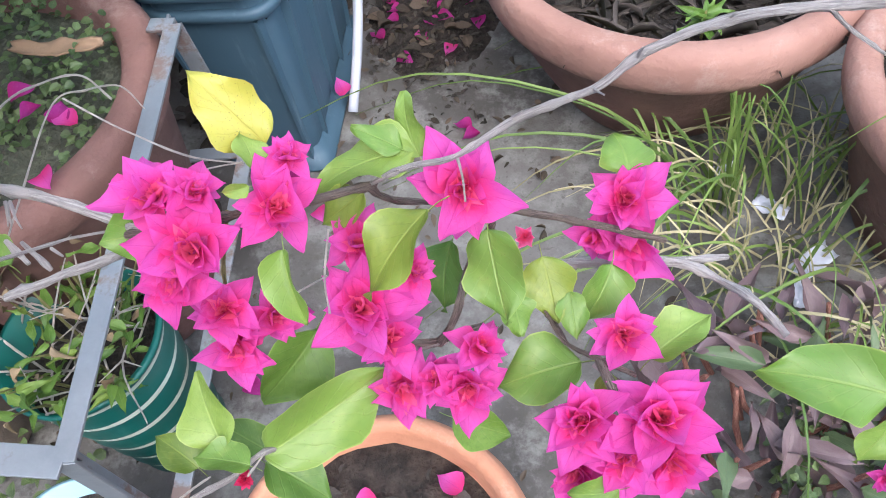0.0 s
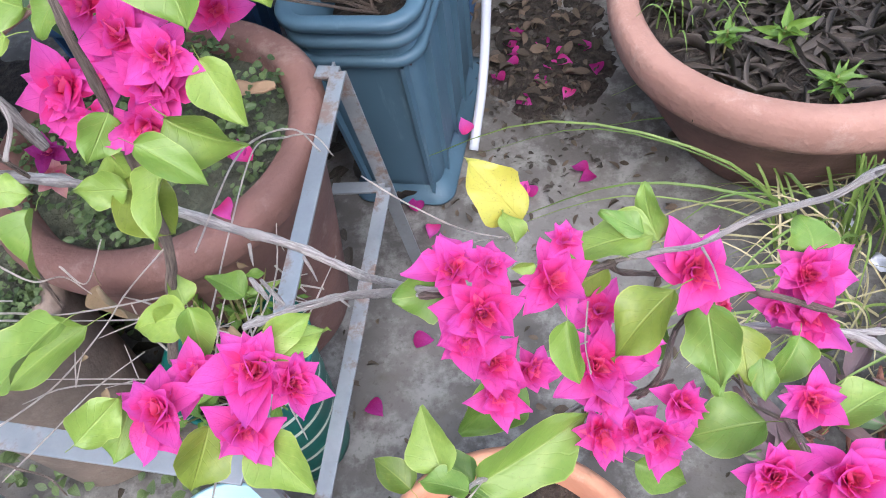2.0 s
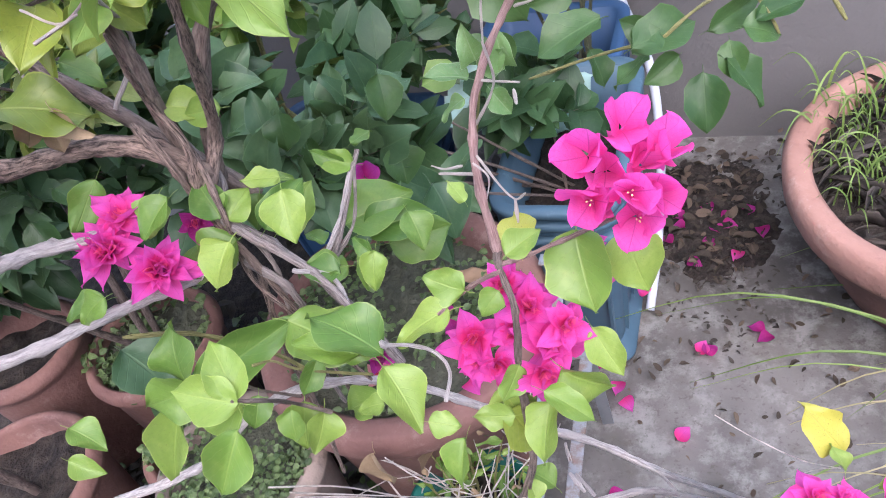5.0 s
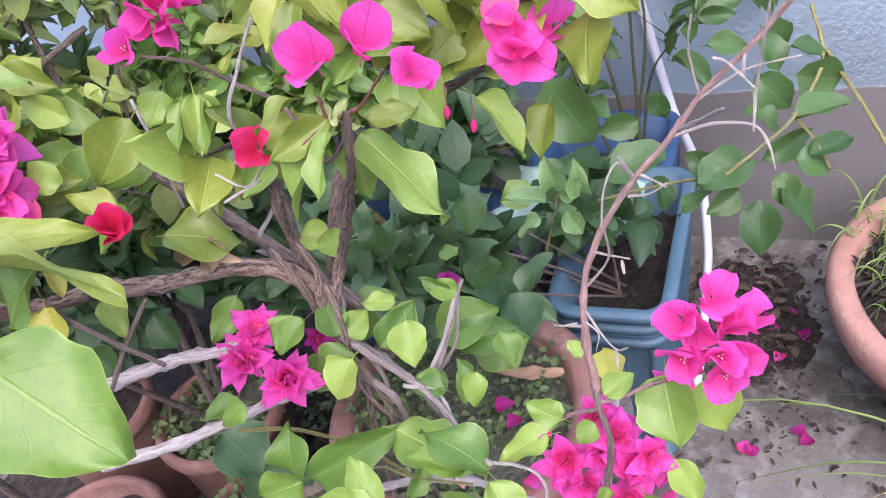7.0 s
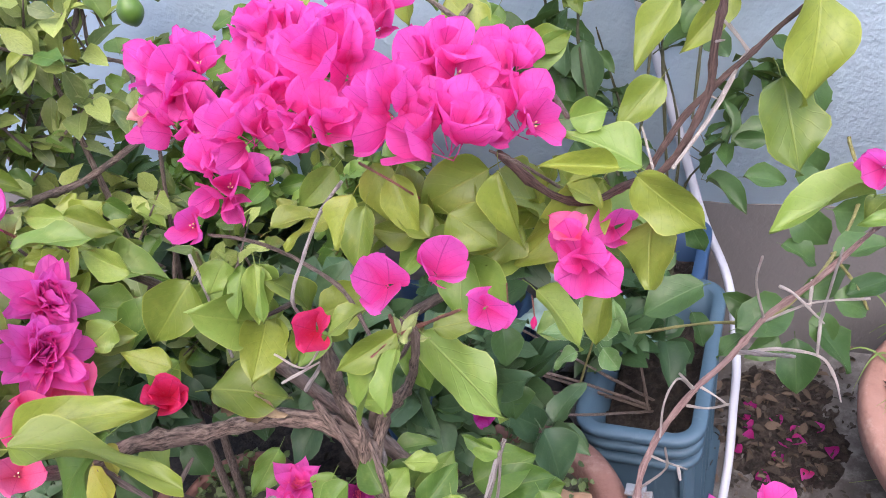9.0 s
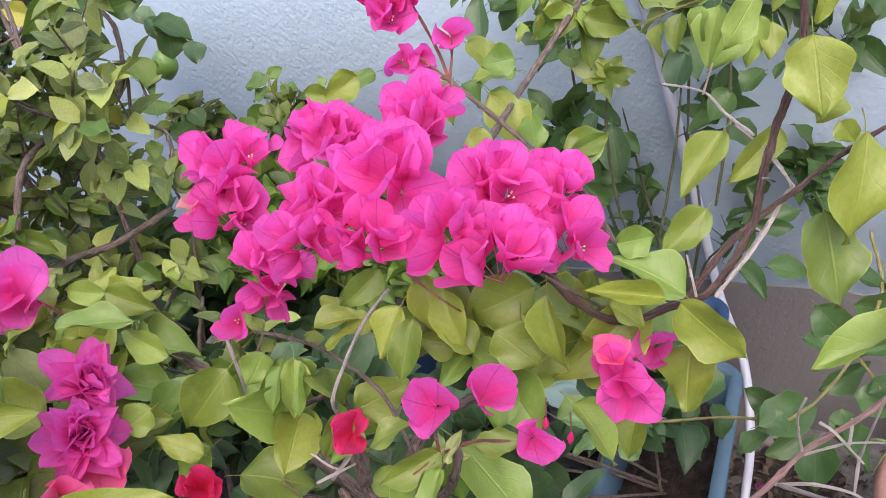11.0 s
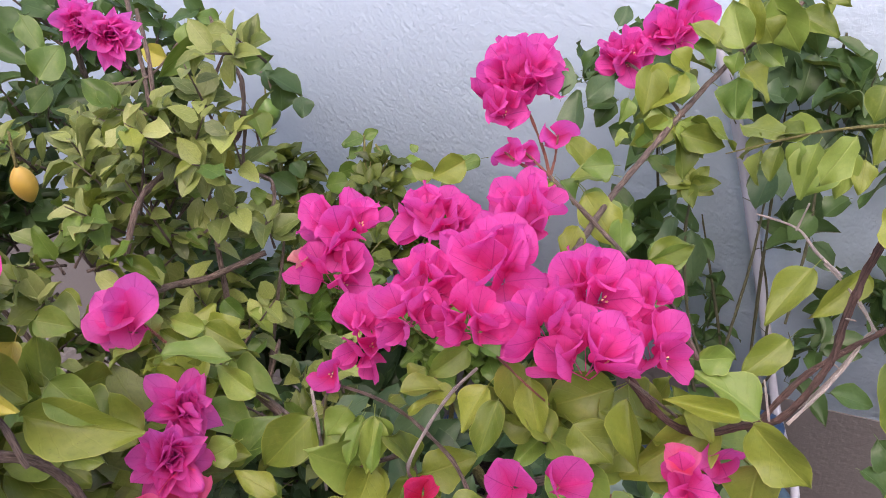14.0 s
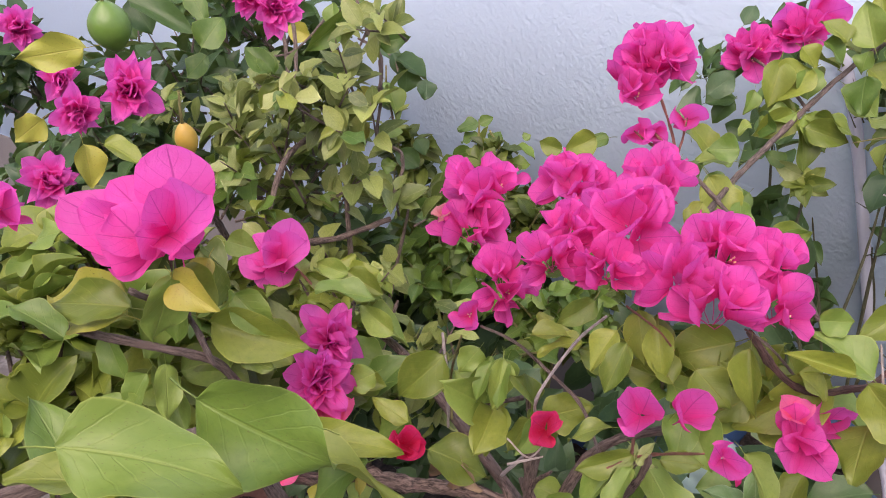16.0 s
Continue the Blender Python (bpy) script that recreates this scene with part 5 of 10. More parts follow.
branch(front, [(-0.357, 0.345, 0.898, 0.0014), (-0.337, 0.345, 0.894, 0.0014), (-0.321, 0.342, 0.887, 0.0014), (-0.313, 0.332, 0.877, 0.0014), (-0.317, 0.317, 0.866, 0.0014)], "grey")
branch(front, [(-0.428, 0.457, 0.882, 0.0021), (-0.414, 0.481, 0.898, 0.0019), (-0.403, 0.510, 0.919, 0.0018)], "grey")
branch(front, [(-0.482, 0.323, 0.692, 0.0009), (-0.457, 0.308, 0.675, 0.0009), (-0.455, 0.285, 0.656, 0.0008), (-0.465, 0.255, 0.634, 0.0008)], "straw")
branch(front, [(-0.512, 0.253, 0.644, 0.0017), (-0.489, 0.266, 0.648, 0.0017), (-0.468, 0.288, 0.661, 0.0017)], "brown")
branch(front, [(-0.474, 0.358, 0.871, 0.0011), (-0.459, 0.361, 0.870, 0.0011), (-0.438, 0.357, 0.861, 0.0011), (-0.387, 0.356, 0.849, 0.0011)], "stem")
branch(front, [(-0.426, 0.383, 0.840, 0.0015), (-0.452, 0.372, 0.812, 0.0014), (-0.464, 0.359, 0.804, 0.0011)], "brown")
branch(front, [(-0.526, 0.384, 0.813, 0.0014), (-0.502, 0.380, 0.804, 0.0013), (-0.463, 0.367, 0.811, 0.0011)], "brown")
flower(front, (-0.197, 0.387, 1.009), (-0.15, -0.56, 0.81), 0.036, "pink", "single", lift=57)
flower(front, (-0.176, 0.4, 1.014), (0.08, -0.46, 0.89), 0.036, "pink", "single", lift=57)
flower(front, (-0.154, 0.391, 0.998), (0.36, -0.57, 0.74), 0.036, "pink", "single", lift=57)
flower(front, (-0.161, 0.374, 0.984), (0.32, -0.79, 0.52), 0.037, "pink", "single", lift=57)
flower(front, (-0.198, 0.367, 0.991), (-0.19, -0.81, 0.56), 0.037, "pink", "single", lift=57)
flower(front, (-0.188, 0.39, 0.992), (-0.02, -0.63, 0.77), 0.034, "pink", "single", lift=64)
flower(front, (-0.167, 0.394, 0.988), (0.2, -0.64, 0.74), 0.036, "pink", "single", lift=64)
flower(front, (-0.172, 0.402, 0.995), (0.06, -0.51, 0.86), 0.032, "pink", "single", lift=57)
flower(front, (-0.188, 0.378, 0.983), (-0.06, -0.84, 0.54), 0.032, "pink", "single", lift=64)
flower(front, (-0.175, 0.361, 0.999), (0.02, -0.75, 0.66), 0.036, "pink", "single", lift=57)
flower(front, (-0.173, 0.361, 0.979), (0.14, -0.91, 0.38), 0.032, "pink", "single", lift=57)
branch(front, [(-0.264, 0.372, 0.950, 0.0028), (-0.264, 0.363, 0.949, 0.0023), (-0.257, 0.340, 0.926, 0.0024), (-0.268, 0.342, 0.852, 0.0028), (-0.272, 0.319, 0.773, 0.0031), (-0.290, 0.305, 0.725, 0.0034), (-0.307, 0.294, 0.678, 0.0037)], "brown")
branch(front, [(-0.270, 0.372, 1.028, 0.0008), (-0.279, 0.368, 1.031, 0.0006), (-0.284, 0.364, 1.038, 0.0004)], "straw", 6)
branch(front, [(-0.262, 0.372, 1.028, 0.0008), (-0.255, 0.368, 1.020, 0.0006), (-0.258, 0.364, 1.008, 0.0004)], "straw", 6)
branch(front, [(-0.264, 0.362, 0.948, 0.0017), (-0.243, 0.369, 0.948, 0.0016), (-0.219, 0.383, 0.944, 0.0015), (-0.188, 0.367, 0.973, 0.0013)], "pinkish")
branch(front, [(-0.265, 0.359, 0.945, 0.0017), (-0.294, 0.379, 0.910, 0.0017), (-0.315, 0.365, 0.903, 0.0015)], "pinkish")
branch(front, [(-0.825, 0.345, 0.640, 0.0055), (-0.717, 0.366, 0.653, 0.0052), (-0.641, 0.396, 0.657, 0.0051), (-0.569, 0.425, 0.702, 0.0047), (-0.484, 0.423, 0.744, 0.0043), (-0.429, 0.454, 0.695, 0.0043), (-0.347, 0.422, 0.696, 0.0040), (-0.275, 0.393, 0.689, 0.0037), (-0.221, 0.368, 0.692, 0.0034), (-0.178, 0.351, 0.676, 0.0032), (-0.112, 0.256, 0.804, 0.0016), (-0.090, 0.255, 0.801, 0.0015)], "grey")
branch(front, [(-0.525, 0.339, 0.708, 0.0008), (-0.458, 0.335, 0.711, 0.0007), (-0.353, 0.279, 0.790, 0.0005)], "straw")
branch(front, [(-0.528, 0.321, 0.693, 0.0008), (-0.442, 0.318, 0.690, 0.0007), (-0.345, 0.281, 0.762, 0.0006)], "straw")
leaf(front, (-0.554, 0.385, 0.817), (0.87, 0.12, 0.47), (0.1, -0.5, 0.86), 0.120, 0.044, "green", 0)
leaf(front, (-0.455, 0.400, 0.869), (0.91, -0.28, -0.30), (0.1, -0.5, 0.86), 0.071, 0.058, "lime", 3)
leaf(front, (-0.570, 0.385, 0.820), (-0.09, 0.27, 0.96), (0.1, -0.5, 0.86), 0.056, 0.047, "green", 1)
leaf(front, (-0.568, 0.385, 0.812), (-0.87, -0.48, -0.08), (0.1, -0.5, 0.86), 0.052, 0.049, "green", 1)
leaf(front, (-0.587, 0.380, 0.794), (-0.46, -0.39, -0.80), (0.1, -0.5, 0.86), 0.103, 0.041, "lime", 2)
leaf(front, (-0.560, 0.450, 0.887), (0.97, 0.17, 0.14), (0.1, -0.5, 0.86), 0.057, 0.050, "green", 0)
leaf(front, (-0.514, 0.560, 0.351), (0.58, 0.26, 0.77), (0.1, -0.5, 0.86), 0.105, 0.058, "dry", 4)
leaf(front, (-0.527, 0.500, 0.475), (-0.02, -0.08, -1.00), (0.1, -0.5, 0.86), 0.085, 0.043, "dry", 2)
leaf(front, (-0.388, 0.360, 0.814), (-0.86, 0.00, -0.51), (0.1, -0.5, 0.86), 0.048, 0.030, "lime", 2)
branch(front, [(-0.426, 0.270, 0.954, 0.0014), (-0.415, 0.282, 0.934, 0.0014), (-0.444, 0.337, 0.845, 0.0016), (-0.420, 0.334, 0.835, 0.0015)], "brown")
leaf(front, (-0.425, 0.27, 0.954), (-0.3, 0.66, 0.69), (0.48, -0.52, 0.7), 0.044, 0.027, "lime", 1)
leaf(front, (-0.423, 0.269, 0.953), (-0.94, 0.05, 0.34), (0.3, -0.36, 0.88), 0.046, 0.031, "lime", 0)
leaf(front, (-0.425, 0.273, 0.943), (-0.92, -0.39, -0.07), (0.14, -0.49, 0.86), 0.034, 0.026, "lime", 2)
leaf(front, (-0.425, 0.257, 0.943), (-0.37, -0.74, -0.56), (0.28, -0.66, 0.69), 0.048, 0.031, "lime", 4)
leaf(front, (-0.453, 0.338, 0.835), (-0.04, -0.75, -0.67), (0.35, -0.64, 0.69), 0.027, 0.024, "lime", 2)
leaf(front, (-0.428, 0.34, 0.829), (-0.23, -0.75, -0.62), (0.26, -0.66, 0.71), 0.038, 0.031, "lime", 0)
leaf(front, (-0.599, 0.298, 0.895), (0.83, -0.26, -0.5), (0.42, -0.29, 0.86), 0.033, 0.024, "lime", 0)
leaf(front, (-0.602, 0.28, 0.879), (0.87, -0.19, -0.45), (0.39, -0.27, 0.88), 0.030, 0.018, "lime", 0)
leaf(front, (-0.563, 0.372, 0.952), (-0.84, -0.51, -0.2), (0.21, -0.64, 0.73), 0.030, 0.026, "green", 1)
leaf(main, (-0.535, 0.526, 1.007), (0.96, 0.03, -0.27), (0.23, -0.6, 0.76), 0.042, 0.029, "lime", 0)
leaf(main, (-0.502, 0.464, 0.933), (-0.46, 0.58, 0.67), (0.41, -0.53, 0.74), 0.041, 0.031, "green", 2)
leaf(main, (-0.497, 0.463, 0.93), (0.58, 0.68, 0.44), (0.28, -0.68, 0.68), 0.032, 0.029, "lime", 2)
leaf(main, (-0.466, 0.456, 0.921), (0.62, 0.66, 0.41), (0.24, -0.66, 0.71), 0.054, 0.033, "green", 2)
leaf(main, (-0.409, 0.438, 0.887), (-0.97, -0.12, 0.2), (0.23, -0.5, 0.83), 0.034, 0.023, "green", 2)
leaf(main, (-0.483, 0.43, 0.937), (-0.51, -0.71, -0.49), (0.29, -0.67, 0.68), 0.042, 0.042, "lime", 2)
leaf(main, (-0.514, 0.439, 0.983), (-0.66, -0.65, -0.38), (0.29, -0.69, 0.66), 0.040, 0.026, "green", 2)
leaf(main, (-0.405, 0.519, 0.926), (-0.9, 0.14, 0.41), (0.26, -0.57, 0.78), 0.035, 0.015, "green", 0)
leaf(main, (-0.45, 0.489, 0.946), (-0.97, -0.08, 0.23), (0.23, -0.57, 0.79), 0.034, 0.021, "lime", 3)
leaf(main, (-0.434, 0.558, 0.805), (0.95, 0.33, 0), (0.19, -0.55, 0.81), 0.075, 0.047, "green", 2)
leaf(main, (-0.466, 0.685, 0.819), (0.81, 0.53, 0.23), (0.2, -0.64, 0.75), 0.027, 0.025, "green", 3)
branch(main, [(-0.424, 0.459, 0.877, 0.0023), (-0.411, 0.483, 0.896, 0.0022), (-0.403, 0.507, 0.915, 0.0021), (-0.395, 0.526, 0.930, 0.0019)], "weathered")
branch(main, [(-0.487, 0.454, 0.926, 0.0032), (-0.440, 0.436, 0.895, 0.0030), (-0.409, 0.410, 0.889, 0.0027), (-0.391, 0.389, 0.878, 0.0024)], "weathered")
flower(main, (-0.587, 0.429, 0.946), (0.29, -0.49, 0.82), 0.056, "magenta", "double")
flower(main, (-0.55, 0.423, 0.924), (0.49, -0.57, 0.66), 0.056, "magenta", "double")
flower(main, (-0.577, 0.452, 0.957), (0.41, -0.21, 0.89), 0.045, "magenta", "double")
flower(main, (-0.529, 0.467, 0.928), (0.38, -0.57, 0.73), 0.033, "purple", "double")
leaf(main, (-0.53, 0.545, 0.898), (-0.65, -0.62, -0.44), (0.14, -0.66, 0.74), 0.040, 0.040, "green", 0)
leaf(main, (-0.5, 0.529, 0.899), (-0.25, -0.69, -0.68), (0.2, -0.72, 0.66), 0.035, 0.034, "green", 0)
leaf(main, (-0.491, 0.505, 0.868), (0.65, 0.62, 0.43), (0.1, -0.64, 0.76), 0.060, 0.037, "lime", 0)
leaf(main, (-0.52, 0.543, 0.892), (0.94, 0.35, 0.01), (0.19, -0.53, 0.82), 0.046, 0.023, "green", 2)
leaf(main, (-0.492, 0.454, 0.916), (-0.81, -0.53, -0.27), (0.11, -0.58, 0.81), 0.053, 0.045, "green", 0)
leaf(main, (-0.538, 0.458, 0.97), (-0.42, -0.68, -0.6), (0.22, -0.72, 0.66), 0.036, 0.031, "lime", 3)
leaf(main, (-0.595, 0.476, 0.983), (-0.46, -0.68, -0.57), (0.25, -0.72, 0.65), 0.053, 0.027, "green", 3)
leaf(main, (-0.59, 0.397, 0.923), (-0.93, -0.37, -0.04), (0.16, -0.5, 0.85), 0.039, 0.024, "green", 2)
leaf(main, (-0.415, 0.459, 0.863), (-0.97, -0.19, 0.17), (0.24, -0.44, 0.87), 0.033, 0.031, "lime", 3)
leaf(main, (-0.424, 0.577, 0.766), (0.96, 0.26, -0.09), (0.21, -0.46, 0.86), 0.070, 0.056, "green", 0)
leaf(main, (-0.397, 0.471, 0.87), (-0.14, -0.69, -0.71), (0.14, -0.73, 0.67), 0.038, 0.021, "green", 3)
leaf(main, (-0.724, 0.464, 1.004), (0.45, -0.5, -0.74), (0.54, -0.51, 0.67), 0.042, 0.028, "lime", 3)
leaf(main, (-0.703, 0.391, 1.069), (0.27, -0.58, -0.76), (0.58, -0.53, 0.62), 0.037, 0.035, "yellow", 2)
leaf(main, (-0.551, 0.506, 1.178), (-0.04, -0.67, -0.74), (0.41, -0.69, 0.6), 0.048, 0.025, "lime", 0)
leaf(main, (-0.565, 0.5, 1.178), (-0.19, -0.69, -0.7), (0.4, -0.7, 0.59), 0.043, 0.018, "lime", 2)
leaf(main, (-0.691, 0.528, 1.164), (-0.89, 0.09, 0.45), (0.33, -0.56, 0.76), 0.054, 0.028, "lime", 2)
leaf(main, (-0.485, 0.519, 1.001), (-0.97, -0.22, 0.14), (0.24, -0.56, 0.8), 0.037, 0.026, "lime", 1)
branch(main, [(-0.723, 0.371, 1.086, 0.0060), (-0.711, 0.397, 1.064, 0.0067), (-0.697, 0.437, 1.040, 0.0075), (-0.658, 0.476, 1.007, 0.0083), (-0.611, 0.499, 0.998, 0.0089), (-0.564, 0.506, 0.987, 0.0093), (-0.520, 0.498, 0.960, 0.0097)], "trunk")
branch(main, [(-0.563, 0.515, 0.997, 0.0043), (-0.531, 0.485, 0.981, 0.0037), (-0.527, 0.484, 0.932, 0.0034), (-0.483, 0.442, 0.898, 0.0028), (-0.467, 0.444, 0.800, 0.0025), (-0.446, 0.447, 0.717, 0.0020)], "trunk")
branch(main, [(-0.555, 0.541, 0.991, 0.0037), (-0.524, 0.508, 0.973, 0.0032), (-0.499, 0.468, 0.950, 0.0027), (-0.500, 0.452, 0.870, 0.0023), (-0.470, 0.435, 0.823, 0.0020), (-0.468, 0.443, 0.691, 0.0017)], "trunk")
branch(main, [(-0.541, 0.532, 0.960, 0.0036), (-0.513, 0.509, 0.939, 0.0032), (-0.503, 0.475, 0.927, 0.0027), (-0.472, 0.450, 0.887, 0.0023), (-0.479, 0.438, 0.814, 0.0020), (-0.487, 0.451, 0.677, 0.0018)], "weathered")
branch(main, [(-0.498, 0.463, 0.865, 0.0034), (-0.519, 0.461, 0.763, 0.0032), (-0.541, 0.478, 0.635, 0.0029), (-0.562, 0.476, 0.486, 0.0025)], "trunk")
branch(main, [(-0.514, 0.488, 0.946, 0.0061), (-0.497, 0.515, 0.985, 0.0054), (-0.426, 0.427, 1.113, 0.0038), (-0.396, 0.396, 1.175, 0.0029), (-0.386, 0.389, 1.210, 0.0023)], "trunk")
branch(main, [(-0.522, 0.487, 0.948, 0.0051), (-0.517, 0.497, 0.989, 0.0038), (-0.528, 0.501, 1.029, 0.0028), (-0.484, 0.441, 1.116, 0.0014)], "trunk")
branch(main, [(-0.502, 0.467, 0.924, 0.0046), (-0.464, 0.456, 0.896, 0.0044), (-0.435, 0.442, 0.869, 0.0042), (-0.421, 0.450, 0.794, 0.0043), (-0.397, 0.430, 0.762, 0.0041)], "weathered")
branch(main, [(-0.490, 0.446, 0.895, 0.0035), (-0.462, 0.435, 0.871, 0.0031), (-0.465, 0.444, 0.805, 0.0029)], "weathered")
branch(main, [(-0.704, 0.375, 0.976, 0.0065), (-0.678, 0.403, 0.965, 0.0063), (-0.642, 0.417, 0.966, 0.0059), (-0.606, 0.426, 0.962, 0.0055), (-0.579, 0.478, 0.932, 0.0055)], "grey")
branch(main, [(-0.710, 0.343, 0.911, 0.0057), (-0.649, 0.364, 0.910, 0.0054), (-0.597, 0.386, 0.913, 0.0051), (-0.565, 0.423, 0.896, 0.0051), (-0.506, 0.444, 0.898, 0.0048)], "grey")
branch(main, [(-0.669, 0.361, 0.992, 0.0024), (-0.652, 0.392, 1.020, 0.0022), (-0.635, 0.417, 1.041, 0.0019)], "brown")
branch(main, [(-0.695, 0.389, 1.064, 0.0023), (-0.652, 0.379, 1.035, 0.0021), (-0.614, 0.372, 1.012, 0.0019)], "brown")
branch(main, [(-0.641, 0.434, 0.830, 0.0023), (-0.585, 0.442, 0.816, 0.0021), (-0.519, 0.437, 0.784, 0.0019), (-0.477, 0.425, 0.753, 0.0018)], "stem")
branch(main, [(-0.513, 0.419, 1.135, 0.0012), (-0.489, 0.432, 1.140, 0.0008)], "straw")
branch(main, [(-0.427, 0.461, 0.870, 0.0019), (-0.405, 0.485, 0.889, 0.0016), (-0.398, 0.519, 0.924, 0.0012)], "weathered")
leaf(main, (-0.398, 0.519, 0.924), (-0.93, 0, 0.37), (0.32, -0.52, 0.79), 0.035, 0.022, "green", 2)
leaf(main, (-0.621, 0.261, 1.151), (0.76, -0.25, -0.6), (0.35, -0.7, 0.62), 0.112, 0.092, "green", 3)
branch(main, [(-0.264, 0.372, 0.950, 0.0029), (-0.267, 0.393, 1.007, 0.0027), (-0.260, 0.409, 1.045, 0.0026), (-0.242, 0.422, 1.078, 0.0024), (-0.220, 0.431, 1.106, 0.0023), (-0.197, 0.439, 1.127, 0.0021), (-0.174, 0.449, 1.153, 0.0019), (-0.144, 0.452, 1.181, 0.0018), (-0.122, 0.456, 1.204, 0.0016), (-0.101, 0.467, 1.218, 0.0015)], "pinkish")
branch(main, [(-0.175, 0.449, 1.152, 0.0010), (-0.181, 0.441, 1.191, 0.0008), (-0.179, 0.433, 1.216, 0.0007)], "straw", 6)
branch(main, [(-0.174, 0.448, 1.151, 0.0010), (-0.149, 0.440, 1.172, 0.0008), (-0.121, 0.432, 1.181, 0.0007)], "straw", 6)
branch(main, [(-0.165, 0.452, 1.176, 0.0010), (-0.158, 0.444, 1.176, 0.0008), (-0.143, 0.436, 1.160, 0.0007)], "straw", 6)
branch(main, [(-0.141, 0.449, 1.149, 0.0010), (-0.139, 0.441, 1.181, 0.0008), (-0.136, 0.433, 1.218, 0.0007)], "straw", 6)
branch(main, [(-0.141, 0.449, 1.149, 0.0010), (-0.143, 0.441, 1.127, 0.0008)], "straw", 6)
branch(main, [(-0.190, 0.440, 1.130, 0.0013), (-0.169, 0.432, 1.141, 0.0011), (-0.146, 0.424, 1.142, 0.0009), (-0.138, 0.416, 1.132, 0.0007), (-0.135, 0.408, 1.119, 0.0005)], "straw", 6)
branch(main, [(-0.147, 0.452, 1.179, 0.0010), (-0.149, 0.444, 1.167, 0.0008)], "straw", 6)
branch(main, [(-0.220, 0.431, 1.105, 0.0010), (-0.229, 0.423, 1.129, 0.0008)], "straw", 6)
branch(main, [(-0.222, 0.431, 1.106, 0.0010), (-0.231, 0.423, 1.125, 0.0008), (-0.241, 0.415, 1.110, 0.0007), (-0.245, 0.407, 1.087, 0.0005)], "straw", 6)
branch(main, [(-0.218, 0.432, 1.108, 0.0010), (-0.208, 0.424, 1.107, 0.0008), (-0.201, 0.416, 1.107, 0.0007)], "straw", 6)
branch(main, [(-0.225, 0.427, 1.093, 0.0010), (-0.212, 0.419, 1.100, 0.0008), (-0.201, 0.411, 1.113, 0.0007)], "straw", 6)
branch(main, [(-0.255, 0.415, 1.056, 0.0010), (-0.245, 0.407, 1.059, 0.0008), (-0.230, 0.399, 1.061, 0.0007)], "straw", 6)
branch(main, [(-0.260, 0.404, 1.034, 0.0010), (-0.243, 0.396, 1.065, 0.0008), (-0.242, 0.388, 1.096, 0.0007)], "straw", 6)
branch(main, [(-0.235, 0.411, 1.047, 0.0010), (-0.234, 0.403, 1.044, 0.0008)], "straw", 6)
branch(main, [(-0.264, 0.395, 1.013, 0.0010), (-0.253, 0.387, 0.993, 0.0008), (-0.245, 0.379, 0.989, 0.0007), (-0.237, 0.371, 1.000, 0.0005)], "straw", 6)
branch(main, [(-0.268, 0.391, 1.004, 0.0010), (-0.286, 0.383, 1.015, 0.0008)], "straw", 6)
branch(main, [(-0.246, 0.383, 0.984, 0.0010), (-0.246, 0.375, 0.974, 0.0008)], "straw", 6)
leaf(main, (-0.266, 0.342, 1.027), (-0.45, 0.47, 0.76), (0.31, -0.72, 0.62), 0.016, 0.012, "lime", 3)
leaf(main, (-0.258, 0.414, 0.906), (-0.18, 0.97, 0.15), (0.2, -0.5, 0.84), 0.040, 0.030, "yellow", 2)
leaf(main, (-0.086, 0.453, 1.224), (-0.96, -0.18, 0.2), (0.27, -0.62, 0.74), 0.039, 0.015, "lime", 1)
leaf(main, (-0.107, 0.448, 1.228), (0.59, -0.38, -0.72), (0.07, -0.86, 0.51), 0.022, 0.017, "lime", 0)
flower(main, (-0.108, 0.473, 1.246), (-0.34, -0.75, 0.57), 0.031, "pink", "single")
flower(main, (-0.29, 0.469, 1.198), (0.04, -0.63, 0.78), 0.039, "pink", "single")
leaf(main, (-0.424, 0.496, 1.269), (0.28, -0.52, -0.81), (0.32, -0.74, 0.59), 0.047, 0.027, "olive", 0)
leaf(main, (-0.435, 0.473, 1.26), (-0.42, -0.64, -0.64), (0.21, -0.76, 0.62), 0.041, 0.024, "olive", 0)
leaf(main, (-0.424, 0.462, 1.257), (-0.24, -0.64, -0.73), (0.23, -0.77, 0.6), 0.046, 0.023, "olive", 0)
leaf(main, (-0.476, 0.507, 1.217), (-0.93, -0.36, -0.04), (0.21, -0.62, 0.75), 0.044, 0.022, "olive", 1)
leaf(main, (-0.554, 0.505, 1.181), (0.02, -0.6, -0.8), (0.39, -0.73, 0.56), 0.051, 0.025, "lime", 0)
leaf(main, (-0.569, 0.51, 1.177), (-0.37, -0.64, -0.67), (0.28, -0.76, 0.58), 0.043, 0.019, "lime", 2)
leaf(main, (-0.639, 0.543, 1.132), (-0.63, -0.6, -0.49), (0.22, -0.74, 0.63), 0.079, 0.043, "green", 1)
leaf(main, (-0.613, 0.492, 1.046), (0.2, -0.3, -0.93), (0.3, -0.9, 0.3), 0.040, 0.026, "dry", 4)
leaf(main, (-0.600, 0.490, 1.045), (0.6, -0.3, -0.75), (0.2, -0.9, 0.4), 0.036, 0.026, "dry", 2)
leaf(main, (-0.622, 0.490, 1.044), (-0.4, -0.3, -0.85), (0.2, -0.9, 0.4), 0.034, 0.024, "dry", 1)
leaf(main, (-0.636, 0.482, 1.059), (0.96, 0.18, -0.21), (0.25, -0.29, 0.92), 0.073, 0.051, "olive", 1)
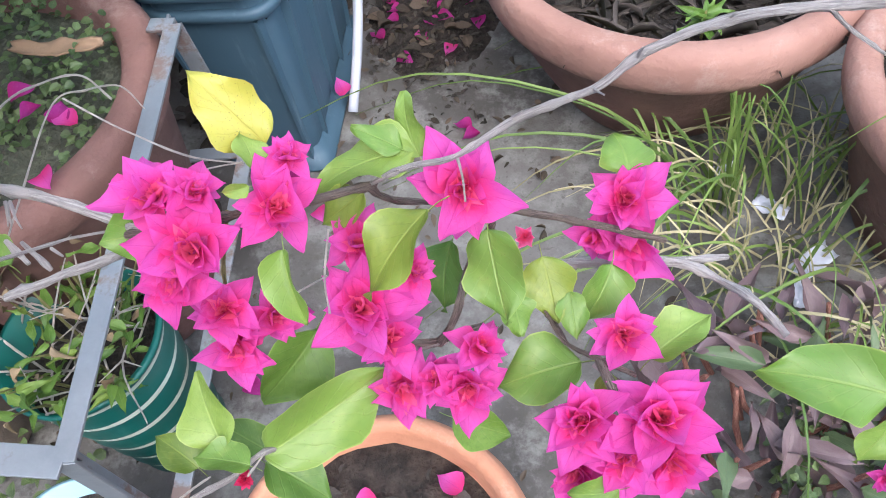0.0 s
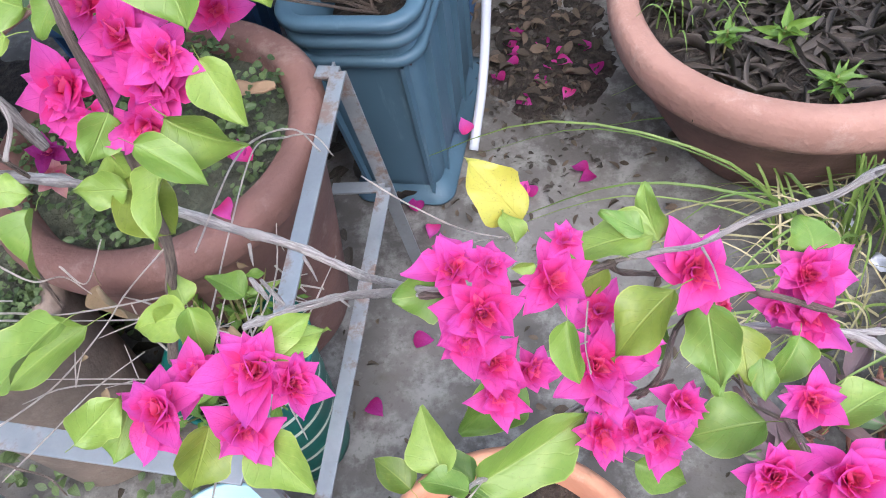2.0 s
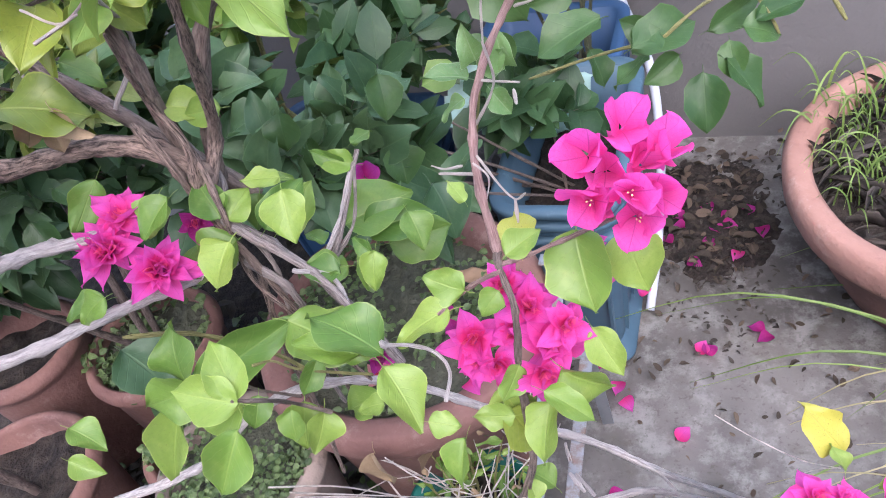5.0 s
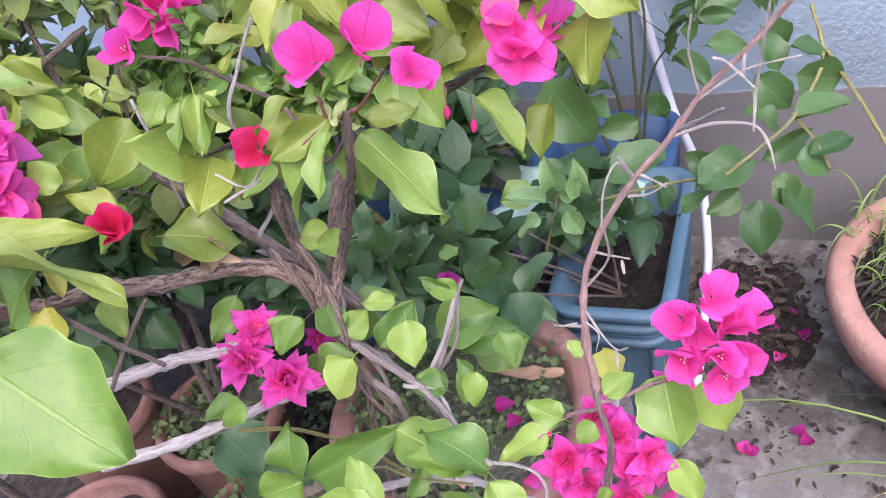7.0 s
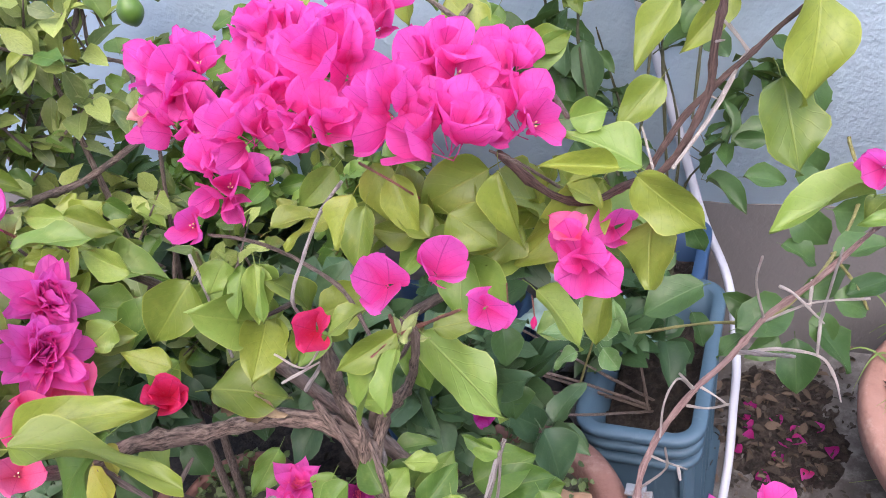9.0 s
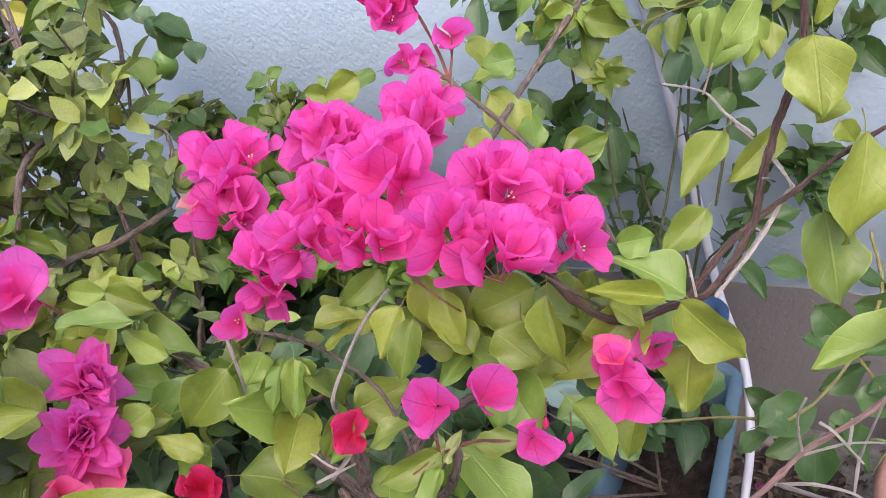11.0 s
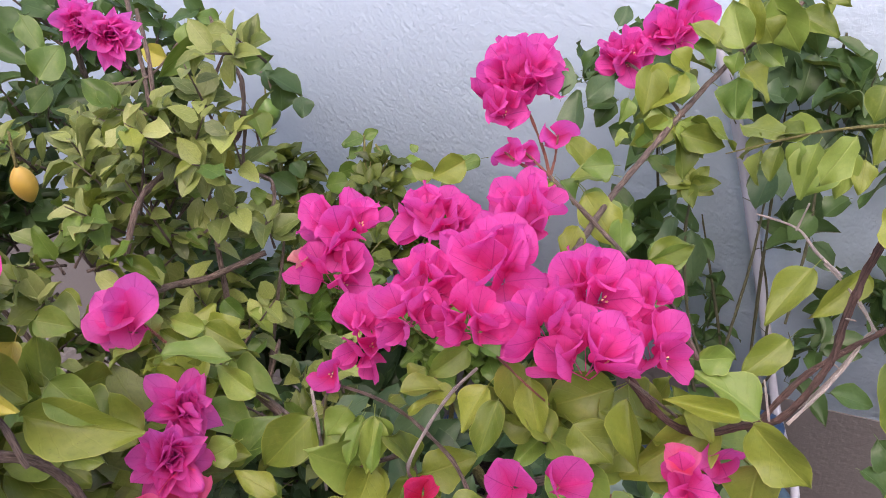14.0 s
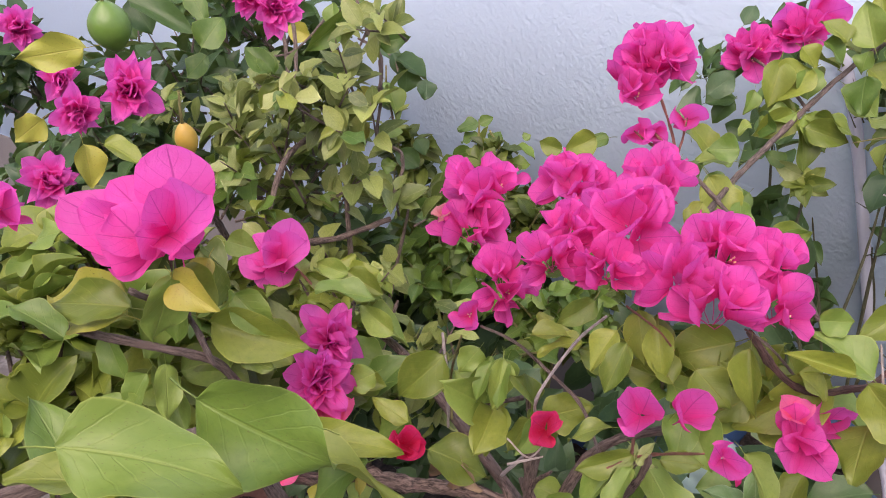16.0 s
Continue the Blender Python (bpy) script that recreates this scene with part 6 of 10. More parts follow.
leaf(main, (-0.397, 0.387, 1.211), (-0.83, -0.49, -0.26), (0.11, -0.6, 0.79), 0.047, 0.021, "olive", 0)
leaf(main, (-0.405, 0.387, 1.197), (-0.55, -0.62, -0.56), (0.09, -0.71, 0.7), 0.056, 0.021, "lime", 4)
leaf(main, (-0.394, 0.374, 1.21), (-0.32, -0.65, -0.69), (0.15, -0.76, 0.64), 0.044, 0.019, "lime", 0)
leaf(main, (-0.417, 0.401, 1.22), (-0.92, -0.38, -0.08), (0.17, -0.57, 0.8), 0.037, 0.018, "olive", 1)
leaf(main, (-0.398, 0.427, 1.172), (0.66, -0.3, -0.69), (0.42, -0.62, 0.66), 0.085, 0.045, "lime", 3)
leaf(main, (-0.414, 0.438, 1.16), (0.26, -0.53, -0.81), (0.34, -0.73, 0.59), 0.045, 0.026, "green", 2)
leaf(main, (-0.381, 0.407, 1.195), (0.95, 0.3, -0.04), (0.2, -0.52, 0.83), 0.034, 0.018, "olive", 3)
leaf(main, (-0.328, 0.493, 1.148), (0.62, -0.33, -0.71), (0.34, -0.7, 0.62), 0.059, 0.033, "lime", 2)
leaf(main, (-0.281, 0.524, 1.115), (-0.32, -0.65, -0.69), (-0.02, -0.73, 0.69), 0.045, 0.028, "olive", 2)
leaf(main, (-0.241, 0.51, 1.193), (-0.12, -0.63, -0.77), (-0.02, -0.77, 0.64), 0.050, 0.043, "olive", 3)
leaf(main, (-0.248, 0.5, 1.238), (0.67, -0.29, -0.68), (0.25, -0.78, 0.58), 0.061, 0.038, "olive", 0)
leaf(main, (-0.245, 0.503, 1.241), (-0.8, 0.16, 0.58), (0.29, -0.74, 0.61), 0.057, 0.034, "lime", 0)
leaf(main, (-0.258, 0.483, 1.255), (-0.95, -0.12, 0.28), (0.29, -0.64, 0.71), 0.054, 0.016, "olive", 4)
leaf(main, (-0.229, 0.548, 1.281), (-0.68, -0.58, -0.45), (0.06, -0.65, 0.76), 0.044, 0.025, "olive", 0)
leaf(main, (-0.216, 0.584, 1.321), (-0.57, -0.62, -0.55), (0.04, -0.68, 0.73), 0.055, 0.025, "olive", 0)
leaf(main, (-0.18, 0.593, 1.316), (-0.62, -0.6, -0.5), (0.03, -0.66, 0.75), 0.053, 0.023, "olive", 2)
leaf(main, (-0.15, 0.572, 1.259), (0.19, -0.56, -0.81), (-0.07, -0.83, 0.55), 0.069, 0.050, "olive", 3)
leaf(main, (-0.129, 0.573, 1.319), (-0.05, -0.62, -0.78), (-0.15, -0.77, 0.62), 0.076, 0.043, "olive", 1)
leaf(main, (-0.109, 0.483, 1.219), (-0.96, -0.28, 0.08), (0.22, -0.54, 0.81), 0.066, 0.029, "lime", 4)
leaf(main, (-0.098, 0.485, 1.217), (-0.84, -0.48, -0.24), (0.03, -0.49, 0.87), 0.025, 0.016, "olive", 1)
leaf(main, (-0.331, 0.469, 1.271), (0.14, -0.57, -0.81), (0.18, -0.79, 0.59), 0.056, 0.022, "olive", 4)
leaf(main, (-0.369, 0.463, 1.245), (0.73, -0.24, -0.64), (0.36, -0.67, 0.65), 0.040, 0.032, "olive", 3)
leaf(main, (-0.274, 0.536, 1.213), (-0.7, -0.57, -0.42), (0.06, -0.64, 0.77), 0.090, 0.043, "olive", 2)
leaf(main, (-0.346, 0.502, 1.252), (-0.86, -0.47, -0.21), (0.16, -0.64, 0.75), 0.058, 0.042, "olive", 1)
leaf(main, (-0.476, 0.544, 1.24), (-0.66, -0.59, -0.46), (0.19, -0.73, 0.65), 0.044, 0.025, "lime", 2)
leaf(main, (-0.402, 0.473, 1.273), (0.25, -0.53, -0.81), (0.31, -0.75, 0.59), 0.046, 0.024, "olive", 2)
leaf(main, (-0.355, 0.791, 1.203), (0.85, 0.47, 0.22), (0.19, -0.68, 0.71), 0.060, 0.031, "olive", 1)
leaf(main, (-0.789, 0.594, 1.173), (-0.93, -0.05, 0.36), (0.33, -0.53, 0.78), 0.053, 0.027, "lime", 2)
leaf(main, (-0.817, 0.618, 1.166), (0.89, -0.04, -0.46), (0.38, -0.51, 0.77), 0.061, 0.032, "lime", 0)
leaf(main, (-0.661, 0.318, 1.185), (0.96, 0.17, -0.22), (0.26, -0.28, 0.92), 0.119, 0.036, "olive", 1)
leaf(main, (-0.68, 0.34, 1.172), (0.94, 0.33, 0), (0.14, -0.4, 0.91), 0.095, 0.036, "olive", 1)
leaf(main, (-0.616, 0.352, 1.158), (-0.77, -0.54, -0.35), (0.14, -0.67, 0.72), 0.074, 0.055, "green", 1)
leaf(main, (-0.642, 0.46, 1.111), (-0.91, -0.01, 0.41), (0.37, -0.44, 0.82), 0.046, 0.023, "olive", 3)
leaf(main, (-0.692, 0.496, 1.12), (-0.9, -0.41, -0.12), (0.18, -0.62, 0.77), 0.050, 0.022, "lime", 2)
leaf(main, (-0.652, 0.483, 1.095), (-0.66, -0.59, -0.47), (0.18, -0.73, 0.66), 0.052, 0.036, "green", 0)
leaf(main, (-0.298, 0.512, 1.226), (0.87, -0.07, -0.49), (0.32, -0.67, 0.66), 0.032, 0.028, "olive", 2)
leaf(main, (-0.385, 0.458, 1.23), (-0.63, 0.32, 0.71), (0.37, -0.68, 0.64), 0.038, 0.023, "olive", 0)
leaf(main, (-0.331, 0.506, 1.199), (-0.73, -0.56, -0.4), (0.08, -0.64, 0.76), 0.040, 0.029, "olive", 3)
leaf(main, (-0.294, 0.536, 1.204), (-0.87, -0.46, -0.2), (0.14, -0.6, 0.79), 0.033, 0.026, "olive", 0)
leaf(main, (-0.636, 0.357, 1.138), (0.5, -0.41, -0.76), (0.6, -0.47, 0.65), 0.025, 0.016, "yellow", 2)
leaf(main, (-0.544, 0.515, 1.189), (0.91, 0.4, 0.11), (0.19, -0.64, 0.75), 0.017, 0.019, "olive", 2)
leaf(main, (-0.526, 0.525, 1.214), (0.61, 0.61, 0.51), (0.21, -0.74, 0.63), 0.019, 0.019, "olive", 1)
flower(main, (-0.394, 0.391, 1.246), (0.14, -0.62, 0.77), 0.043, "pink", "single")
flower(main, (-0.366, 0.399, 1.246), (0.41, -0.44, 0.8), 0.040, "pink", "single")
flower(main, (-0.333, 0.375, 1.24), (0.36, -0.75, 0.55), 0.032, "pink", "single")
flower(main, (-0.493, 0.456, 1.151), (0.21, -0.64, 0.74), 0.038, "red", "single")
flower(main, (-0.284, 0.467, 1.19), (0.08, -0.82, 0.57), 0.045, "pink", "single")
flower(main, (-0.293, 0.473, 1.211), (0.03, -0.53, 0.85), 0.029, "crimson", "single")
flower(main, (-0.268, 0.518, 1.182), (0.32, -0.7, 0.64), 0.041, "pink", "single")
flower(main, (-0.62, 0.417, 1.12), (0.65, -0.44, 0.62), 0.038, "red", "single")
flower(main, (-0.734, 0.474, 1.182), (0.67, -0.37, 0.65), 0.073, "rose", "double")
flower(main, (-0.725, 0.434, 1.159), (0.69, -0.52, 0.51), 0.073, "rose", "double")
flower(main, (-0.732, 0.393, 1.132), (0.56, -0.67, 0.49), 0.053, "crimson", "single")
flower(main, (-0.738, 0.359, 1.098), (0.63, -0.39, 0.68), 0.042, "crimson", "single")
flower(main, (-0.482, 0.72, 0.738), (0.21, -0.56, 0.8), 0.038, "purple", "single")
branch(main, [(-0.223, 0.515, 1.234, 0.0012), (-0.194, 0.543, 1.258, 0.0011), (-0.177, 0.565, 1.278, 0.0011), (-0.173, 0.571, 1.284, 0.0010), (-0.184, 0.602, 1.295, 0.0010)], "straw")
branch(main, [(-0.238, 0.511, 1.236, 0.0009), (-0.242, 0.523, 1.254, 0.0008), (-0.243, 0.526, 1.258, 0.0007)], "straw")
branch(main, [(-0.432, 0.495, 1.270, 0.0010), (-0.398, 0.453, 1.281, 0.0008), (-0.388, 0.466, 1.258, 0.0007)], "pedicel")
branch(main, [(-0.302, 0.503, 1.233, 0.0012), (-0.318, 0.474, 1.271, 0.0010), (-0.337, 0.484, 1.276, 0.0009)], "brown")
branch(main, [(-0.393, 0.388, 1.210, 0.0012), (-0.377, 0.395, 1.212, 0.0011), (-0.346, 0.364, 1.248, 0.0009)], "pedicel")
branch(main, [(-0.398, 0.387, 1.211, 0.0012), (-0.397, 0.386, 1.226, 0.0010)], "pedicel")
branch(main, [(-0.396, 0.387, 1.210, 0.0012), (-0.412, 0.376, 1.203, 0.0010)], "pedicel")
branch(main, [(-0.597, 0.501, 1.196, 0.0014), (-0.631, 0.536, 1.120, 0.0014), (-0.621, 0.513, 1.085, 0.0013)], "stem")
branch(main, [(-0.519, 0.432, 1.150, 0.0008), (-0.499, 0.430, 1.138, 0.0008), (-0.492, 0.459, 1.139, 0.0008)], "straw")
branch(main, [(-0.189, 0.430, 1.141, 0.0015), (-0.169, 0.388, 1.180, 0.0010)], "grey")
leaf(main, (-0.171, 0.538, 1.402), (0.04, -0.51, -0.86), (-0.14, -0.86, 0.5), 0.049, 0.037, "olive", 3)
leaf(main, (-0.15, 0.554, 1.357), (-0.72, -0.52, -0.46), (-0.05, -0.62, 0.79), 0.021, 0.025, "olive", 1)
leaf(main, (-0.164, 1.015, 1.248), (-0.47, -0.57, -0.68), (-0.07, -0.74, 0.67), 0.074, 0.043, "lime", 1)
leaf(main, (-0.151, 1.019, 1.246), (-0.09, -0.54, -0.84), (-0.1, -0.83, 0.54), 0.059, 0.033, "lime", 1)
leaf(main, (-0.132, 1.019, 1.236), (-0.11, -0.54, -0.84), (-0.12, -0.83, 0.55), 0.043, 0.027, "olive", 3)
leaf(main, (-0.179, 0.641, 1.441), (-0.2, -0.56, -0.81), (-0.12, -0.8, 0.58), 0.027, 0.024, "olive", 2)
leaf(main, (-0.179, 0.625, 1.415), (-0.11, -0.54, -0.83), (-0.13, -0.82, 0.55), 0.027, 0.017, "olive", 2)
leaf(main, (-0.153, 0.614, 1.443), (-0.22, -0.56, -0.8), (-0.16, -0.79, 0.59), 0.024, 0.024, "olive", 2)
leaf(main, (-0.148, 0.629, 1.404), (-0.07, -0.53, -0.84), (-0.17, -0.83, 0.53), 0.029, 0.019, "olive", 1)
leaf(main, (-0.154, 0.532, 1.349), (0.55, -0.28, -0.79), (0.11, -0.91, 0.4), 0.017, 0.015, "olive", 0)
leaf(main, (-0.427, 0.813, 1.265), (0.61, -0.24, -0.75), (0.32, -0.8, 0.51), 0.069, 0.045, "olive", 3)
leaf(main, (-0.413, 0.705, 1.28), (-0.37, -0.57, -0.73), (0.09, -0.81, 0.58), 0.035, 0.025, "olive", 3)
leaf(main, (-0.451, 0.764, 1.299), (-0.14, -0.55, -0.83), (0.16, -0.84, 0.52), 0.039, 0.028, "olive", 2)
leaf(main, (-0.4, 0.832, 1.281), (-0.96, -0.27, 0.09), (0.27, -0.7, 0.66), 0.047, 0.036, "lime", 2)
leaf(main, (-0.746, 0.422, 1.18), (-0.71, 0.16, 0.68), (0.59, -0.4, 0.71), 0.071, 0.044, "olive", 1)
leaf(main, (-0.786, 0.586, 1.188), (-0.95, -0.16, 0.28), (0.32, -0.51, 0.8), 0.044, 0.025, "lime", 2)
leaf(main, (-0.786, 0.588, 1.191), (0.88, 0.01, -0.48), (0.43, -0.49, 0.76), 0.050, 0.033, "olive", 0)
leaf(main, (-0.289, 0.517, 1.276), (0.95, 0.3, -0.06), (0.22, -0.57, 0.79), 0.029, 0.024, "lime", 0)
leaf(main, (-0.72, 0.487, 1.085), (0.48, 0.57, 0.67), (0.2, -0.81, 0.55), 0.085, 0.047, "green", 0)
leaf(main, (-0.521, 0.495, 1.22), (0.91, 0.39, 0.13), (0.14, -0.59, 0.79), 0.042, 0.023, "olive", 2)
leaf(main, (-0.547, 0.77, 1.316), (-0.8, -0.49, -0.35), (0.19, -0.76, 0.62), 0.041, 0.031, "olive", 2)
leaf(main, (-0.613, 0.84, 1.268), (-0.95, -0.16, 0.28), (0.31, -0.68, 0.66), 0.033, 0.027, "olive", 2)
leaf(main, (-0.715, 0.474, 1.141), (0.95, 0.18, -0.25), (0.31, -0.44, 0.85), 0.040, 0.025, "olive", 0)
hanging_bud(main, (-0.327, 0.470, 1.162), (-0.327, 0.465, 1.148), (-0.329, 0.462, 1.138))
hanging_bud(main, (-0.343, 0.470, 1.175), (-0.344, 0.465, 1.162), (-0.345, 0.462, 1.152))
cluster(main, (-0.625, 0.631, 1.291), 0.053, 10, (0.041, 0.036, 0.031), (0.41, -0.66, 0.63), "pink", "single", seed=878)
cluster(main, (-0.626, 0.6, 1.262), 0.050, 8, (0.038, 0.031, 0.025), (0.42, -0.63, 0.66), "pink", "single", seed=945)
flower(main, (-0.657, 0.606, 1.272), (-0.04, -0.78, 0.62), 0.031, "pale", "single")
cluster(main, (-0.501, 0.843, 1.386), 0.050, 15, (0.05, 0.043, 0.036), (0.25, -0.83, 0.5), "pink", "single", seed=855)
cluster(main, (-0.52, 0.819, 1.36), 0.049, 8, (0.046, 0.036, 0.026), (0.27, -0.8, 0.53), "pink", "single", seed=880)
flower(main, (-0.507, 0.798, 1.315), (0.09, -0.94, 0.33), 0.044, "magenta", "single")
flower(main, (-0.491, 0.801, 1.317), (0.42, -0.86, 0.28), 0.035, "magenta", "single")
flower(main, (-0.461, 0.823, 1.328), (0.47, -0.82, 0.33), 0.047, "magenta", "single")
cluster(main, (-0.437, 1.155, 1.32), 0.048, 15, (0.035, 0.033, 0.032), (0.13, -0.86, 0.5), "pink", "single", seed=1000)
cluster(main, (-0.37, 1.191, 1.343), 0.046, 10, (0.038, 0.031, 0.023), (0.08, -0.88, 0.48), "pink", "single", seed=1040)
cluster(main, (-0.521, 0.616, 1.317), 0.045, 12, (0.038, 0.033, 0.029), (0.32, -0.71, 0.63), "pink", "single", seed=1010)
cluster(main, (-0.445, 0.642, 1.318), 0.045, 10, (0.029, 0.03, 0.031), (0.23, -0.74, 0.63), "pink", "single", seed=1145)
cluster(main, (-0.439, 0.524, 1.331), 0.051, 10, (0.032, 0.032, 0.032), (0.26, -0.69, 0.67), "pink", "single", seed=1195)
cluster(main, (-0.485, 0.498, 1.328), 0.039, 7, (0.028, 0.024, 0.02), (0.33, -0.66, 0.68), "pink", "single", seed=1110)
cluster(main, (-0.492, 0.474, 1.313), 0.037, 7, (0.022, 0.021, 0.019), (0.34, -0.63, 0.7), "pink", "single", seed=1145)
cluster(main, (-0.446, 0.478, 1.311), 0.038, 8, (0.026, 0.023, 0.021), (0.28, -0.64, 0.71), "pink", "single", seed=1260)
cluster(main, (-0.563, 0.53, 1.247), 0.040, 12, (0.03, 0.033, 0.036), (0.38, -0.59, 0.71), "pink", "single", seed=1120)
flower(main, (-0.581, 0.494, 1.231), (0.28, -0.78, 0.56), 0.036, "magenta", "single")
cluster(main, (-0.37, 0.537, 1.31), 0.046, 8, (0.028, 0.025, 0.023), (0.15, -0.7, 0.7), "pink", "single", seed=1403)
cluster(main, (-0.33, 0.553, 1.296), 0.039, 7, (0.024, 0.023, 0.022), (0.09, -0.71, 0.7), "pink", "single", seed=1515)
cluster(main, (-0.388, 0.478, 1.315), 0.040, 7, (0.026, 0.024, 0.022), (0.19, -0.67, 0.72), "pink", "single", seed=1400)
cluster(main, (-0.36, 0.467, 1.298), 0.045, 10, (0.034, 0.03, 0.025), (0.15, -0.65, 0.75), "pink", "single", seed=1530)
cluster(main, (-0.322, 0.517, 1.279), 0.041, 8, (0.029, 0.026, 0.023), (0.08, -0.67, 0.74), "pink", "single", seed=1615)
flower(main, (-0.413, 0.541, 1.304), (0.23, -0.75, 0.62), 0.035, "pink", "single")
branch(main, [(-0.334, 0.500, 1.262, 0.0030), (-0.308, 0.510, 1.221, 0.0029), (-0.282, 0.520, 1.206, 0.0029), (-0.254, 0.525, 1.215, 0.0028), (-0.227, 0.530, 1.225, 0.0027), (-0.200, 0.550, 1.262, 0.0027), (-0.193, 0.555, 1.299, 0.0026), (-0.186, 0.560, 1.330, 0.0025), (-0.178, 0.560, 1.360, 0.0025), (-0.172, 0.560, 1.388, 0.0024), (-0.174, 0.565, 1.424, 0.0023), (-0.179, 0.570, 1.455, 0.0023), (-0.186, 0.575, 1.478, 0.0022)], "reddish", 9)
branch(main, [(-0.246, 0.525, 1.215, 0.0024), (-0.217, 0.545, 1.250, 0.0022), (-0.191, 0.555, 1.271, 0.0021), (-0.169, 0.560, 1.287, 0.0019), (-0.147, 0.570, 1.302, 0.0018), (-0.117, 0.580, 1.317, 0.0016)], "reddish", 9)
branch(main, [(-0.216, 0.540, 1.229, 0.0014), (-0.199, 0.548, 1.248, 0.0011), (-0.182, 0.556, 1.276, 0.0008)], "straw", 6)
branch(main, [(-0.205, 0.600, 1.316, 0.0012), (-0.188, 0.580, 1.305, 0.0011), (-0.173, 0.562, 1.288, 0.0010)], "straw", 6)
branch(main, [(-0.254, 0.640, 1.335, 0.0008), (-0.227, 0.620, 1.335, 0.0010), (-0.213, 0.600, 1.326, 0.0011), (-0.198, 0.580, 1.320, 0.0013)], "straw", 6)
branch(main, [(-0.221, 0.620, 1.355, 0.0006), (-0.227, 0.620, 1.335, 0.0009)], "straw", 6)
branch(main, [(-0.193, 0.553, 1.300, 0.0010), (-0.189, 0.545, 1.304, 0.0006)], "straw", 6)
branch(main, [(-0.216, 0.553, 1.245, 0.0010), (-0.221, 0.545, 1.247, 0.0006)], "straw", 6)
branch(main, [(-0.198, 0.553, 1.262, 0.0010), (-0.194, 0.545, 1.263, 0.0006)], "straw", 6)
branch(main, [(-0.291, 0.518, 1.279, 0.0016), (-0.316, 0.575, 1.287, 0.0017), (-0.372, 0.705, 1.257, 0.0021), (-0.427, 0.760, 1.279, 0.0022), (-0.459, 0.788, 1.295, 0.0023)], "brown")
branch(main, [(-0.218, 1.175, 1.383, 0.0033), (-0.294, 1.115, 1.327, 0.0035), (-0.345, 1.014, 1.290, 0.0034), (-0.385, 0.920, 1.258, 0.0034), (-0.405, 0.846, 1.247, 0.0033), (-0.408, 0.678, 1.273, 0.0029), (-0.397, 0.525, 1.316, 0.0024)], "brown")
branch(main, [(-0.563, 0.513, 1.026, 0.0019), (-0.526, 0.526, 1.075, 0.0018), (-0.502, 0.454, 1.178, 0.0014), (-0.486, 0.470, 1.215, 0.0014), (-0.466, 0.483, 1.244, 0.0013), (-0.452, 0.495, 1.256, 0.0012)], "grey")
branch(main, [(-0.394, 0.412, 1.191, 0.0016), (-0.419, 0.405, 1.168, 0.0015), (-0.461, 0.460, 1.184, 0.0016), (-0.512, 0.501, 1.185, 0.0016), (-0.534, 0.488, 1.216, 0.0014), (-0.564, 0.485, 1.227, 0.0013)], "brown")
branch(main, [(-0.846, 0.569, 1.194, 0.0015), (-0.823, 0.578, 1.155, 0.0015), (-0.803, 0.580, 1.106, 0.0015)], "pedicel")
branch(main, [(-0.646, 0.552, 1.156, 0.0017), (-0.633, 0.531, 1.113, 0.0015), (-0.633, 0.524, 1.062, 0.0014)], "grey")
leaf(main, (-0.514, 0.049, 1.453), (0.9, 0.41, -0.16), (0.3, -0.31, 0.9), 0.065, 0.035, "lime", 1)
leaf(main, (-0.505, 0.104, 1.437), (0.83, 0.15, -0.53), (0.55, -0.39, 0.74), 0.066, 0.044, "green", 1)
leaf(main, (-0.555, 0.075, 1.391), (-0.51, 0.2, 0.83), (0.74, -0.38, 0.55), 0.051, 0.027, "green", 2)
leaf(main, (-0.508, 0.06, 1.426), (-0.9, -0.36, 0.24), (0.37, -0.36, 0.85), 0.044, 0.023, "olive", 2)
leaf(main, (-0.513, 0.089, 1.413), (0.81, 0.12, -0.57), (0.57, -0.34, 0.75), 0.028, 0.021, "olive", 0)
leaf(main, (-0.778, 0.339, 1.324), (0.74, 0.02, -0.68), (0.61, -0.46, 0.65), 0.050, 0.040, "olive", 0)
leaf(main, (-0.791, 0.297, 1.308), (-0.9, -0.39, 0.2), (0.39, -0.5, 0.77), 0.080, 0.038, "olive", 1)
leaf(main, (-0.828, 0.256, 1.295), (-0.81, -0.12, 0.57), (0.57, -0.36, 0.74), 0.056, 0.031, "green", 0)
leaf(main, (-0.767, 0.338, 1.31), (-0.12, -0.55, -0.83), (0.53, -0.74, 0.41), 0.052, 0.035, "green", 0)
leaf(main, (-1.003, 0.487, 1.467), (-0.84, -0.53, -0.1), (0.4, -0.74, 0.54), 0.074, 0.038, "yellow", 3)
leaf(main, (-1.121, 0.498, 1.378), (-0.62, -0.62, -0.48), (0.46, -0.78, 0.42), 0.043, 0.035, "yellow", 3)
